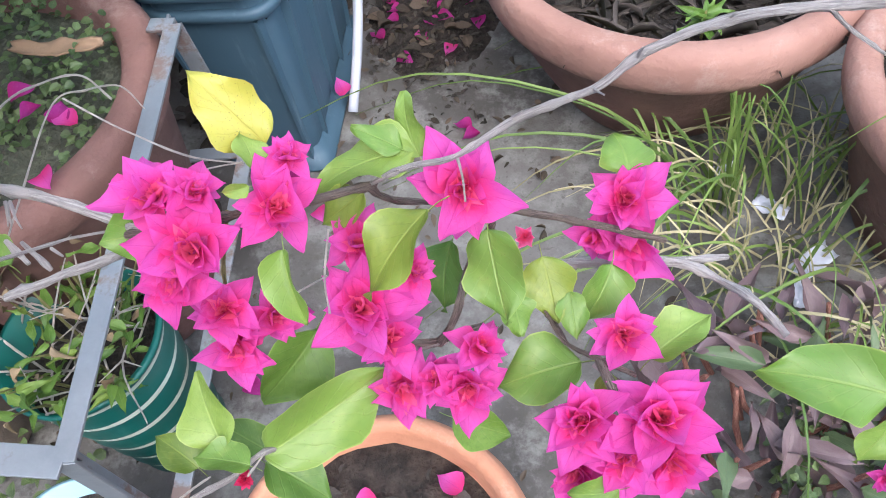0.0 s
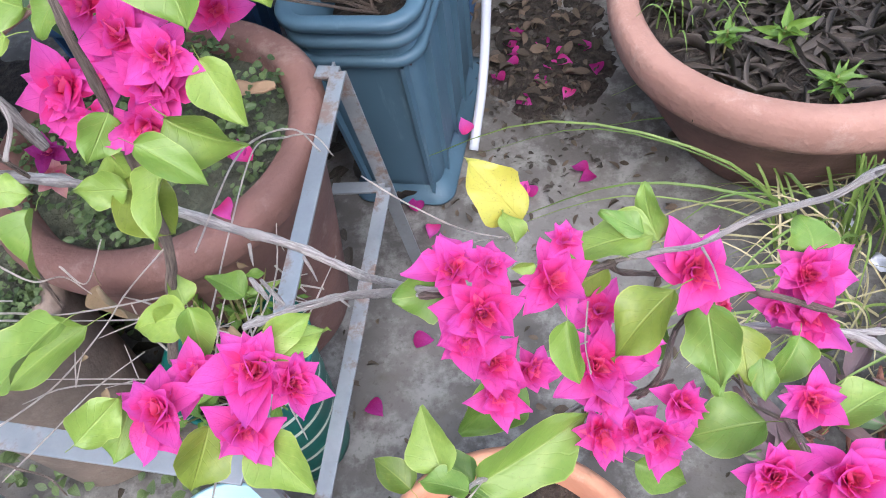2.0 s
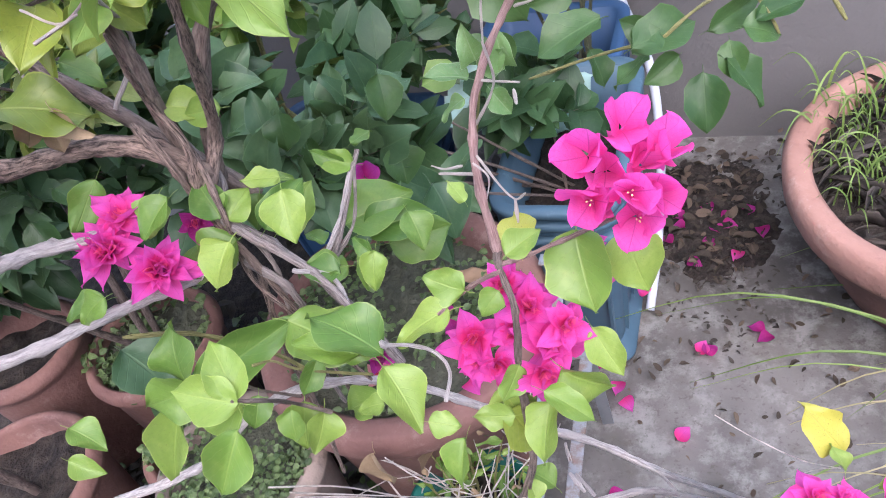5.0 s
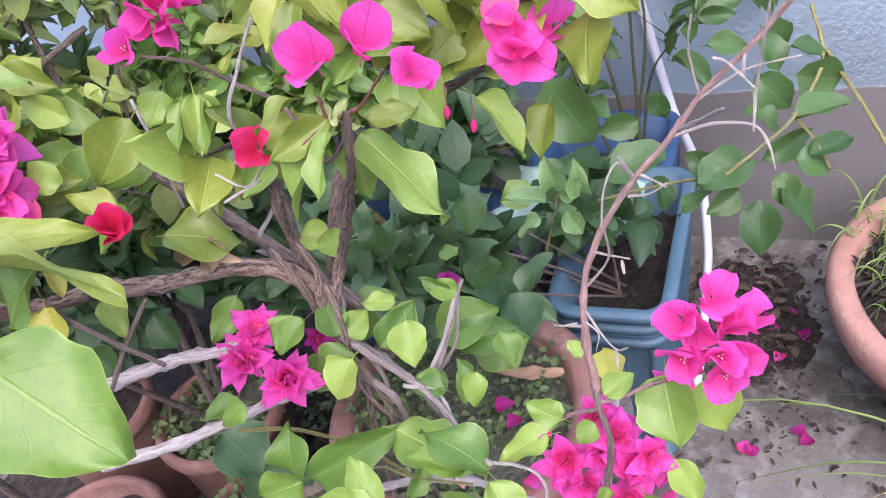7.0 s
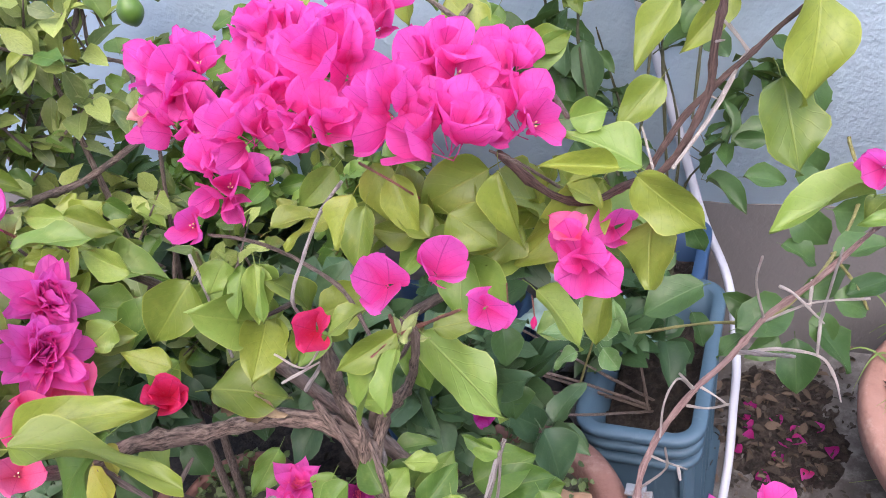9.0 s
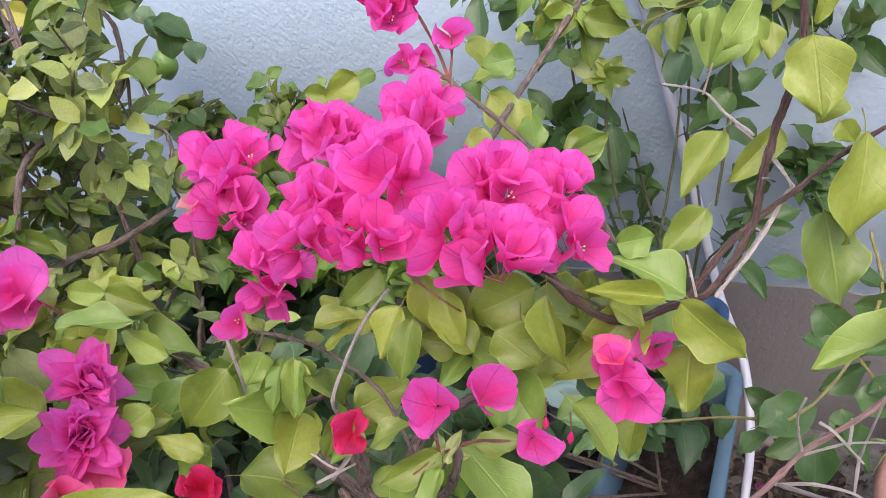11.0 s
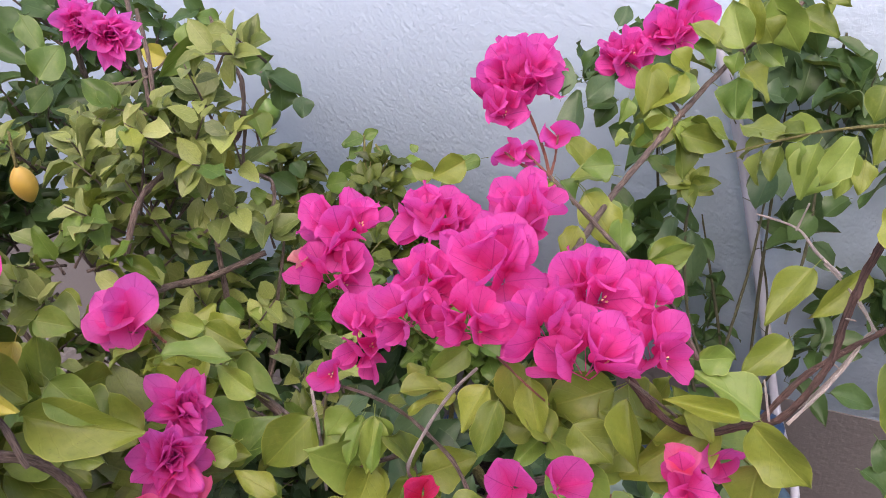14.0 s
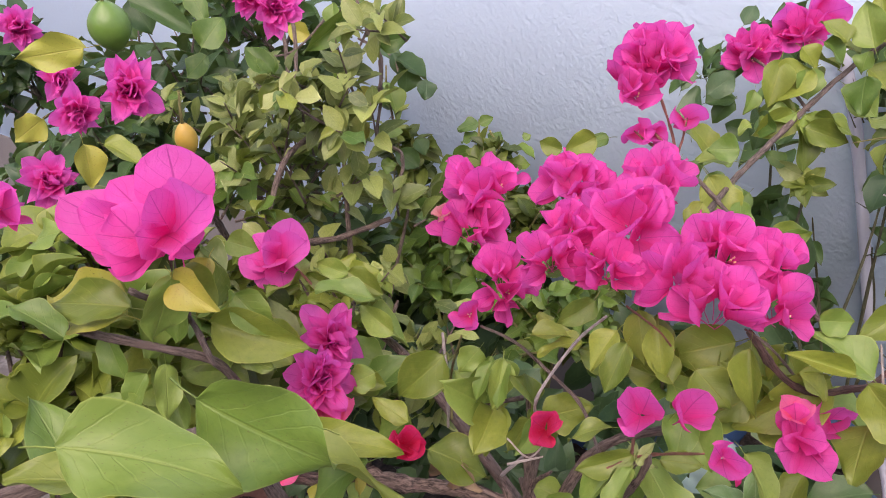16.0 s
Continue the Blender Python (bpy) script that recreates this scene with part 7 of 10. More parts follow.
open_flower(main, (-0.735, 0.312, 1.368), (0.72, -0.58, 0.36), [
    ((-0.727, 0.315, 1.388), (-0.744, 0.332, 1.436), 0.060, (0.2, 0.1, 0.5)),
    ((-0.737, 0.305, 1.375), (-0.679, 0.302, 1.418), 0.053, (-0.3, 0.3, 0.1)),
    ((-0.737, 0.305, 1.380), (-0.787, 0.313, 1.411), 0.048, (0.1, -0.2, 0.3)),
    ((-0.737, 0.297, 1.365), (-0.755, 0.278, 1.405), 0.056, (0.0, 0.0, -0.4)),
    ((-0.751, 0.302, 1.370), (-0.833, 0.302, 1.391), 0.056, (0.1, 0.1, 0.5)),
    ((-0.735, 0.301, 1.380), (-0.770, 0.281, 1.359), 0.043, (0.1, 0.0, 0.7)),
    ((-0.727, 0.301, 1.386), (-0.718, 0.284, 1.424), 0.033, (0.3, 0.3, 0.0)),
    ((-0.732, 0.301, 1.382), (-0.700, 0.291, 1.383), 0.040, (0.0, 0.2, 0.6)),
    ((-0.743, 0.305, 1.375), (-0.800, 0.292, 1.367), 0.043, (0.2, 0.0, 0.4)),
    ((-0.735, 0.296, 1.380), (-0.728, 0.270, 1.398), 0.030, (0.5, 0.3, -0.5)),
    ((-0.742, 0.296, 1.378), (-0.765, 0.270, 1.392), 0.034, (-0.4, 0.2, 0.5)),
    ((-0.765, 0.300, 1.384), (-0.800, 0.282, 1.400), 0.040, (0.4, -0.3, -0.6)),
], "pink")
flower(main, (-0.873, 0.268, 1.396), (0.77, -0.45, 0.45), 0.056, "magenta", "single", lift=62)
flower(main, (-1.126, 0.632, 1.372), (0.71, -0.6, 0.36), 0.083, "rose", "double")
flower(main, (-1.18, 0.59, 1.353), (0.62, -0.77, 0.13), 0.069, "rose", "double")
flower(main, (-1.108, 0.475, 1.31), (0.75, -0.5, 0.43), 0.065, "rose", "double")
flower(main, (-0.968, 0.386, 1.194), (0.68, -0.46, 0.57), 0.063, "magenta", "double")
flower(main, (-1.295, 0.661, 1.369), (0.76, -0.55, 0.34), 0.060, "rose", "double")
flower(main, (-1.514, 0.772, 1.41), (0.79, -0.54, 0.28), 0.073, "rose", "double")
flower(main, (-1.236, 0.489, 1.243), (0.77, -0.45, 0.45), 0.041, "magenta", "double")
flower(main, (-1.021, 0.82, 1.443), (0.61, -0.74, 0.3), 0.077, "rose", "double")
flower(main, (-1.054, 0.81, 1.461), (0.63, -0.72, 0.28), 0.066, "rose", "double")
open_flower(main, (-0.872, 0.574, 1.186), (0.60, -0.65, 0.45), [
    ((-0.869, 0.573, 1.192), (-0.853, 0.582, 1.248), 0.048, (0.1, 0.1, 0.4)),
    ((-0.873, 0.569, 1.194), (-0.825, 0.573, 1.230), 0.045, (-0.3, 0.2, 0.1)),
    ((-0.873, 0.565, 1.192), (-0.920, 0.561, 1.198), 0.043, (0.1, 0.0, 0.5)),
    ((-0.875, 0.569, 1.195), (-0.897, 0.565, 1.231), 0.040, (0.3, -0.1, 0.0)),
    ((-0.869, 0.565, 1.200), (-0.869, 0.557, 1.243), 0.033, (0.2, 0.4, 0.0)),
    ((-0.867, 0.564, 1.200), (-0.856, 0.551, 1.177), 0.040, (0.0, 0.2, 0.7)),
    ((-0.874, 0.562, 1.199), (-0.890, 0.548, 1.175), 0.037, (0.1, 0.1, 0.6)),
    ((-0.877, 0.561, 1.200), (-0.896, 0.544, 1.214), 0.030, (0.4, 0.2, 0.2)),
    ((-0.870, 0.562, 1.205), (-0.850, 0.538, 1.212), 0.030, (-0.5, 0.4, 0.3)),
    ((-0.866, 0.564, 1.212), (-0.868, 0.540, 1.232), 0.030, (0.5, 0.2, -0.4)),
], "rose")
leaf(main, (-0.803, 0.298, 1.298), (-0.95, -0.2, 0.22), (0.4, -0.5, 0.77), 0.092, 0.058, "yellow", 1)
leaf(main, (-0.740, 0.303, 1.346), (0.85, -0.1, -0.5), (0.5, -0.6, 0.6), 0.048, 0.032, "yellow", 0)
leaf(main, (-0.735, 0.298, 1.346), (-0.3, -0.24, -0.92), (0.7, -0.6, 0.3), 0.062, 0.040, "lime", 3)
leaf(main, (-0.955, 0.418, 1.391), (0.2, -0.2, -0.95), (0.7, -0.6, 0.3), 0.045, 0.030, "yellow", 2)
leaf(main, (-0.923, 0.418, 1.394), (0.95, 0.0, -0.25), (0.6, -0.6, 0.5), 0.052, 0.026, "olive", 2)
flower(main, (-0.726, 0.434, 1.13), (0.56, -0.74, 0.38), 0.058, "crimson", "single")
flower(main, (-0.62, 0.42, 1.121), (0.39, -0.57, 0.72), 0.037, "red", "single")
branch(main, [(-0.600, 0.062, 1.383, 0.0045), (-0.573, 0.082, 1.391, 0.0043), (-0.548, 0.098, 1.395, 0.0041), (-0.520, 0.118, 1.402, 0.0039), (-0.516, 0.138, 1.367, 0.0040), (-0.520, 0.156, 1.312, 0.0042)], "brown")
branch(main, [(-0.851, 0.277, 1.287, 0.0038), (-0.794, 0.299, 1.270, 0.0037), (-0.755, 0.331, 1.244, 0.0037), (-0.749, 0.351, 1.205, 0.0037), (-0.749, 0.362, 1.158, 0.0037)], "brown")
branch(main, [(-0.743, 0.269, 1.347, 0.0025), (-0.764, 0.327, 1.288, 0.0026), (-0.739, 0.320, 1.253, 0.0024)], "brown")
branch(main, [(-0.747, 0.313, 1.362, 0.0022), (-0.785, 0.343, 1.292, 0.0022), (-0.759, 0.327, 1.284, 0.0019)], "brown")
low_citrus = thing("lime_tree", "young lime tree branch with glossy green leaves near the wall", "tree")
branch(low_citrus, [(0.065, 1.261, 0.767, 0.0030), (0.063, 1.160, 0.732, 0.0028), (-0.005, 1.005, 0.741, 0.0024), (-0.080, 0.850, 0.803, 0.0021), (-0.124, 0.821, 0.788, 0.0020)], "stem")
branch(low_citrus, [(-0.005, 1.005, 0.741, 0.0022), (0.022, 0.982, 0.704, 0.0020), (0.035, 0.962, 0.677, 0.0018)], "stem")
branch(low_citrus, [(-0.124, 0.821, 0.788, 0.0020), (-0.185, 0.849, 0.767, 0.0019), (-0.276, 0.863, 0.740, 0.0017)], "stem")
branch(low_citrus, [(0.073, 1.167, 0.736, 0.0029), (0.116, 1.120, 0.666, 0.0029), (0.149, 1.078, 0.605, 0.0029)], "stem")
leaf(low_citrus, (-0.155, 0.812, 0.791), (0.91, 0.4, 0.08), (0.15, -0.52, 0.84), 0.085, 0.058, "citrus", 0, "oval")
leaf(low_citrus, (-0.123, 0.83, 0.798), (-0.82, -0.52, -0.25), (0.07, -0.53, 0.85), 0.040, 0.043, "citrus", 0, "oval")
leaf(low_citrus, (-0.066, 0.917, 0.666), (-0.05, -0.67, -0.74), (-0.1, -0.73, 0.68), 0.082, 0.058, "citrus", 0, "oval")
leaf(low_citrus, (-0.037, 0.931, 0.671), (0.61, -0.39, -0.69), (0.15, -0.8, 0.59), 0.085, 0.051, "citrus", 0, "oval")
leaf(low_citrus, (-0.028, 0.949, 0.686), (0.05, -0.66, -0.75), (-0.1, -0.75, 0.65), 0.055, 0.040, "citrus", 0, "oval")
leaf(low_citrus, (-0.005, 1, 0.735), (0.91, 0.41, 0.09), (0.15, -0.52, 0.84), 0.093, 0.050, "citrus", 2, "oval")
leaf(low_citrus, (-0.011, 0.961, 0.694), (0.94, 0.03, -0.34), (0.28, -0.64, 0.72), 0.058, 0.050, "citrus", 0, "oval")
leaf(low_citrus, (0.006, 0.969, 0.696), (0.91, 0.4, 0.09), (0.14, -0.5, 0.85), 0.080, 0.036, "citrus", 2, "oval")
leaf(low_citrus, (-0.046, 1.083, 0.767), (0.64, -0.37, -0.67), (0.12, -0.82, 0.56), 0.074, 0.057, "citrus", 0, "oval")
leaf(low_citrus, (-0.112, 0.869, 0.759), (-0.87, 0.12, 0.48), (0.27, -0.69, 0.67), 0.063, 0.038, "citrus", 0, "oval")
leaf(low_citrus, (-0.137, 0.837, 0.764), (-0.8, -0.53, -0.28), (0.06, -0.53, 0.85), 0.057, 0.033, "citrus", 3, "oval")
leaf(low_citrus, (-0.103, 0.83, 0.759), (-0.8, -0.53, -0.27), (0.05, -0.51, 0.86), 0.051, 0.035, "citrus", 2, "oval")
leaf(low_citrus, (-0.111, 1.15, 0.79), (0.96, 0.11, -0.26), (0.26, -0.68, 0.68), 0.074, 0.040, "citrus", 2, "oval")
leaf(low_citrus, (0.015, 1.166, 0.757), (0.94, 0.04, -0.34), (0.26, -0.71, 0.66), 0.066, 0.037, "citrus", 2, "oval")
leaf(low_citrus, (-0.198, 1.017, 0.804), (0.35, -0.55, -0.76), (0.07, -0.79, 0.61), 0.045, 0.036, "citrus", 3, "oval")
leaf(low_citrus, (-0.221, 0.986, 0.779), (-0.94, -0.35, -0.01), (0.2, -0.58, 0.79), 0.060, 0.044, "citrus", 2, "oval")
leaf(low_citrus, (-0.187, 0.921, 0.77), (-0.91, -0.4, -0.08), (0.17, -0.55, 0.81), 0.094, 0.064, "citrus", 0, "oval")
leaf(low_citrus, (-0.023, 1.191, 0.77), (0.46, -0.5, -0.74), (0.01, -0.83, 0.56), 0.064, 0.054, "citrus", 0, "oval")
leaf(low_citrus, (0.019, 1.137, 0.723), (0.95, 0.05, -0.32), (0.27, -0.68, 0.68), 0.083, 0.073, "citrus", 2, "oval")
leaf(low_citrus, (-0.067, 1.046, 0.734), (0.85, -0.15, -0.51), (0.24, -0.74, 0.62), 0.064, 0.043, "citrus", 0, "oval")
leaf(low_citrus, (-0.205, 0.893, 0.746), (0.35, -0.55, -0.76), (0.1, -0.78, 0.61), 0.052, 0.039, "citrus", 0, "oval")
leaf(low_citrus, (-0.05, 0.998, 0.673), (0.87, 0.46, 0.16), (0.11, -0.51, 0.85), 0.098, 0.039, "citrus", 0, "oval")
crate_plant = thing("leafy_plant", "bushy dark green plant growing out of a planter box", "shrub")
leaf(crate_plant, (-0.492, 0.763, 0.728), (-0.96, -0.28, 0.07), (0.21, -0.53, 0.82), 0.067, 0.045, "citrus", 3, "oval")
leaf(crate_plant, (-0.519, 0.752, 0.726), (-0.58, -0.65, -0.5), (0.11, -0.66, 0.74), 0.045, 0.047, "citrus", 1, "oval")
leaf(crate_plant, (-0.551, 0.75, 0.743), (-0.27, 0.59, 0.76), (0.31, -0.7, 0.64), 0.041, 0.046, "citrus", 0, "oval")
leaf(crate_plant, (-0.453, 0.782, 0.732), (0.19, -0.61, -0.77), (0.23, -0.73, 0.64), 0.053, 0.054, "citrus", 0, "oval")
leaf(crate_plant, (-0.563, 0.751, 0.83), (-0.02, -0.67, -0.74), (0.26, -0.72, 0.64), 0.048, 0.044, "citrus", 1, "oval")
leaf(crate_plant, (-0.447, 0.794, 0.83), (0.1, -0.64, -0.76), (0.2, -0.74, 0.65), 0.056, 0.044, "citrus", 2, "oval")
leaf(crate_plant, (-0.403, 0.71, 0.722), (0.35, -0.55, -0.76), (0.26, -0.72, 0.64), 0.074, 0.066, "dark", 2)
leaf(crate_plant, (-0.492, 0.731, 0.678), (-0.81, -0.52, -0.26), (0.1, -0.57, 0.82), 0.050, 0.056, "dark", 0, "oval")
leaf(crate_plant, (-0.366, 0.85, 0.784), (-0.92, -0.38, -0.05), (0.19, -0.57, 0.8), 0.050, 0.045, "lime", 3, "oval")
leaf(crate_plant, (-0.323, 0.879, 0.794), (-0.85, -0.48, -0.2), (0.14, -0.58, 0.8), 0.042, 0.045, "citrus", 0, "oval")
leaf(crate_plant, (-0.315, 0.886, 0.797), (0.5, -0.47, -0.73), (0.2, -0.75, 0.63), 0.039, 0.031, "citrus", 0, "oval")
leaf(crate_plant, (-0.332, 0.849, 0.75), (0.54, -0.44, -0.71), (0.24, -0.73, 0.64), 0.030, 0.031, "citrus", 3, "oval")
leaf(crate_plant, (-0.347, 1.052, 0.828), (0.46, -0.5, -0.74), (0.17, -0.77, 0.62), 0.122, 0.094, "citrus", 0, "oval")
leaf(crate_plant, (-0.753, 0.513, 0.714), (0.66, -0.35, -0.66), (0.51, -0.44, 0.74), 0.074, 0.077, "dark", 2, "oval")
leaf(crate_plant, (-0.736, 0.505, 0.676), (0.46, -0.5, -0.74), (0.52, -0.53, 0.67), 0.077, 0.064, "dark", 2, "oval")
leaf(crate_plant, (-0.683, 0.519, 0.664), (0.4, -0.53, -0.75), (0.49, -0.57, 0.66), 0.057, 0.050, "dark", 0, "oval")
leaf(crate_plant, (-0.876, 0.546, 0.848), (0.61, -0.39, -0.69), (0.53, -0.44, 0.73), 0.048, 0.041, "citrus", 2, "oval")
leaf(crate_plant, (-0.763, 0.6, 0.886), (0.78, -0.24, -0.58), (0.43, -0.47, 0.77), 0.039, 0.034, "citrus", 2, "oval")
leaf(crate_plant, (-0.795, 0.577, 0.865), (0.46, -0.5, -0.74), (0.52, -0.53, 0.67), 0.048, 0.040, "citrus", 0, "oval")
leaf(crate_plant, (-0.330, 0.800, 0.821), (-0.09, -0.22, 0.97), (0.15, -0.6, 0.75), 0.050, 0.034, "variegated", 4)
leaf(crate_plant, (-0.300, 0.800, 0.807), (0.02, -0.18, 0.98), (0.15, -0.6, 0.75), 0.052, 0.030, "variegated", 4)
leaf(crate_plant, (-0.345, 0.800, 0.798), (-0.85, -0.21, 0.49), (0.15, -0.6, 0.75), 0.058, 0.034, "variegated", 2)
leaf(crate_plant, (-0.322, 0.800, 0.776), (0.53, -0.41, -0.74), (0.15, -0.6, 0.75), 0.040, 0.030, "variegated", 4)
leaf(crate_plant, (-0.325, 0.800, 0.806), (0.73, -0.26, 0.63), (0.15, -0.6, 0.75), 0.045, 0.030, "variegated", 2)
leaf(crate_plant, (-0.356, 0.800, 0.770), (-0.93, -0.26, -0.26), (0.15, -0.6, 0.75), 0.040, 0.026, "variegated", 1)
branch(crate_plant, [(-0.329, 0.800, 0.801, 0.0012), (-0.362, 0.820, 0.687, 0.0016)], "stem", 6)
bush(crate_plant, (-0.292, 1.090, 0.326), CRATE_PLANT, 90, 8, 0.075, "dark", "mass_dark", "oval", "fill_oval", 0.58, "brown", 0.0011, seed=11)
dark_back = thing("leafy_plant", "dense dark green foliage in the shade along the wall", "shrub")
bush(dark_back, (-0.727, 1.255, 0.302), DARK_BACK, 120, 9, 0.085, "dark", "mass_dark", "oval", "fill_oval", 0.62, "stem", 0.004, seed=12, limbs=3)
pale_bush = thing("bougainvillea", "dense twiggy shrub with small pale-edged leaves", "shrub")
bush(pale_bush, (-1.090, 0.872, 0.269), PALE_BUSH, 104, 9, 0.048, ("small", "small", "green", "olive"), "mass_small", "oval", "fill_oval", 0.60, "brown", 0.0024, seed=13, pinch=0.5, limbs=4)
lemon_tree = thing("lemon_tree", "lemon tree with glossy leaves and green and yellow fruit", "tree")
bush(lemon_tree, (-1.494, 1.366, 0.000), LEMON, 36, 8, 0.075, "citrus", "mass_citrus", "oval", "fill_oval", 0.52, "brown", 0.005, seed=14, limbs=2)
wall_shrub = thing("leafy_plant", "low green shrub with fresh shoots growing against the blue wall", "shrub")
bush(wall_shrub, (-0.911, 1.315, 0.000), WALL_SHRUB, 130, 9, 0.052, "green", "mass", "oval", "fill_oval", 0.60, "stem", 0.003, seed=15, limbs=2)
wall_citrus = thing("lime_tree", "slender lime tree with dark glossy leaves in front of the wall", "tree")
bush(wall_citrus, (-0.245, 1.406, 0.337), WALL_CITRUS, 52, 6, 0.084, "citrus", "mass_citrus", "oval", "fill_oval", 0.46, "deep", 0.0014, seed=16, limbs=4)
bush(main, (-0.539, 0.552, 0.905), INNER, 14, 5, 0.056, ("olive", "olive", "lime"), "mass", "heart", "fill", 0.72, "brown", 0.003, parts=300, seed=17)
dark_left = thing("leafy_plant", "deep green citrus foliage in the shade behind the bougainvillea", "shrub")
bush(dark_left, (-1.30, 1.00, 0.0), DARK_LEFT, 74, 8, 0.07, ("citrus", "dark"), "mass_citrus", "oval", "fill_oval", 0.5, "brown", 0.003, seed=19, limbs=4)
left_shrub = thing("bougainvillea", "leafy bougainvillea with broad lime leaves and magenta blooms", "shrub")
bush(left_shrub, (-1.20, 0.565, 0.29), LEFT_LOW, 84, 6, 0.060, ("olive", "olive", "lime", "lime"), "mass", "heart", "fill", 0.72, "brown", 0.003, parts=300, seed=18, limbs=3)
branch(front, [(0.054, 0.273, 0.816, 0.0008), (0.057, 0.268, 0.824, 0.0003)], "grey")
branch(front, [(0.103, 0.275, 0.837, 0.0009), (0.103, 0.270, 0.846, 0.0003)], "grey")
branch(front, [(0.086, 0.273, 0.825, 0.0008), (0.088, 0.264, 0.831, 0.0003)], "grey")
branch(front, [(0.136, 0.276, 0.848, 0.0006), (0.137, 0.274, 0.852, 0.0003)], "grey")
branch(front, [(0.174, 0.275, 0.845, 0.0008), (0.186, 0.275, 0.832, 0.0008), (0.202, 0.274, 0.818, 0.0007)], "grey")
branch(front, [(0.071, 0.245, 0.655, 0.0013), (0.068, 0.258, 0.652, 0.0010), (0.063, 0.263, 0.655, 0.0006)], "brown")
branch(front, [(-0.179, 0.261, 0.788, 0.0010), (-0.161, 0.264, 0.788, 0.0008), (-0.146, 0.266, 0.789, 0.0007), (-0.120, 0.261, 0.796, 0.0005)], "grey")
branch(front, [(-0.156, 0.263, 0.787, 0.0008), (-0.152, 0.260, 0.785, 0.0005)], "grey")
branch(front, [(-0.177, 0.288, 0.793, 0.0010), (-0.170, 0.276, 0.797, 0.0007), (-0.168, 0.272, 0.794, 0.0004)], "grey")
branch(front, [(-0.107, 0.193, 0.657, 0.0006), (-0.097, 0.202, 0.662, 0.0004)], "straw")
branch(front, [(-0.149, 0.189, 0.645, 0.0007), (-0.141, 0.193, 0.647, 0.0006), (-0.132, 0.197, 0.649, 0.0004)], "straw")
branch(front, [(-0.257, 0.372, 0.695, 0.0013), (-0.256, 0.361, 0.687, 0.0006)], "grey")
branch(front, [(-0.546, 0.375, 0.625, 0.0008), (-0.474, 0.375, 0.612, 0.0007), (-0.377, 0.367, 0.614, 0.0006), (-0.330, 0.360, 0.638, 0.0005)], "straw")
branch(front, [(-0.329, 0.388, 0.595, 0.0008), (-0.329, 0.467, 0.590, 0.0008), (-0.318, 0.561, 0.593, 0.0008), (-0.289, 0.571, 0.594, 0.0008), (-0.260, 0.573, 0.591, 0.0007), (-0.244, 0.558, 0.577, 0.0006)], "straw")
branch(front, [(-0.470, 0.275, 0.664, 0.0010), (-0.468, 0.250, 0.646, 0.0009), (-0.440, 0.240, 0.634, 0.0008), (-0.416, 0.234, 0.625, 0.0008), (-0.404, 0.224, 0.616, 0.0006)], "brown")
branch(front, [(-0.445, 0.233, 0.630, 0.0006), (-0.409, 0.261, 0.643, 0.0006), (-0.377, 0.286, 0.655, 0.0005), (-0.341, 0.307, 0.664, 0.0004)], "straw")
leaf(front, (-0.366, 0.314, 0.698), (-0.87, -0.46, -0.18), (0.09, -0.5, 0.86), 0.081, 0.038, "lime", 2)
branch(lemon_tree, [(-1.347, 1.234, 1.428, 0.0043), (-1.322, 1.202, 1.350, 0.0040), (-1.296, 1.165, 1.262, 0.0036), (-1.281, 1.129, 1.185, 0.0032)], "brown")
leaf(lemon_tree, (-1.372, 0.883, 1.436), (0.89, 0.21, -0.41), (0.44, -0.63, 0.64), 0.124, 0.041, "citrus", 0, "oval")
leaf(lemon_tree, (-1.283, 0.933, 1.446), (0.55, -0.19, -0.81), (0.6, -0.58, 0.54), 0.063, 0.036, "green", 3, "oval")
leaf(lemon_tree, (-1.25, 0.9, 1.359), (0.37, 0.59, 0.72), (0.52, -0.77, 0.37), 0.062, 0.055, "green", 0, "oval")
leaf(lemon_tree, (-1.453, 0.96, 1.422), (0.6, -0.14, -0.78), (0.62, -0.54, 0.57), 0.069, 0.058, "citrus", 0, "oval")
leaf(lemon_tree, (-1.4, 1.05, 1.423), (-0.56, -0.6, -0.57), (0.49, -0.79, 0.37), 0.070, 0.074, "citrus", 2, "oval")
leaf(lemon_tree, (-1.315, 0.974, 1.326), (-0.56, -0.6, -0.57), (0.45, -0.8, 0.41), 0.054, 0.044, "green", 3, "oval")
leaf(lemon_tree, (-1.481, 0.957, 1.442), (-0.8, -0.54, -0.25), (0.4, -0.8, 0.44), 0.052, 0.052, "citrus", 2, "oval")
leaf(lemon_tree, (-1.423, 0.921, 1.327), (-0.74, -0.57, -0.36), (0.4, -0.8, 0.46), 0.049, 0.045, "citrus", 2, "oval")
leaf(lemon_tree, (-1.392, 0.916, 1.291), (0.41, 0.6, 0.69), (0.52, -0.77, 0.36), 0.034, 0.030, "citrus", 0, "oval")
leaf(lemon_tree, (-1.376, 0.833, 1.241), (0.91, 0.26, -0.33), (0.43, -0.57, 0.7), 0.048, 0.042, "citrus", 0, "oval")
leaf(lemon_tree, (-1.361, 0.849, 1.256), (0.71, 0.58, 0.4), (0.38, -0.79, 0.48), 0.043, 0.043, "citrus", 0, "oval")
branch(main, [(-0.459, 0.788, 1.295, 0.0014), (-0.473, 0.790, 1.307, 0.0013), (-0.487, 0.793, 1.319, 0.0011)], "pedicel")
branch(main, [(-0.459, 0.788, 1.295, 0.0014), (-0.487, 0.785, 1.307, 0.0013), (-0.506, 0.786, 1.320, 0.0011)], "pedicel")
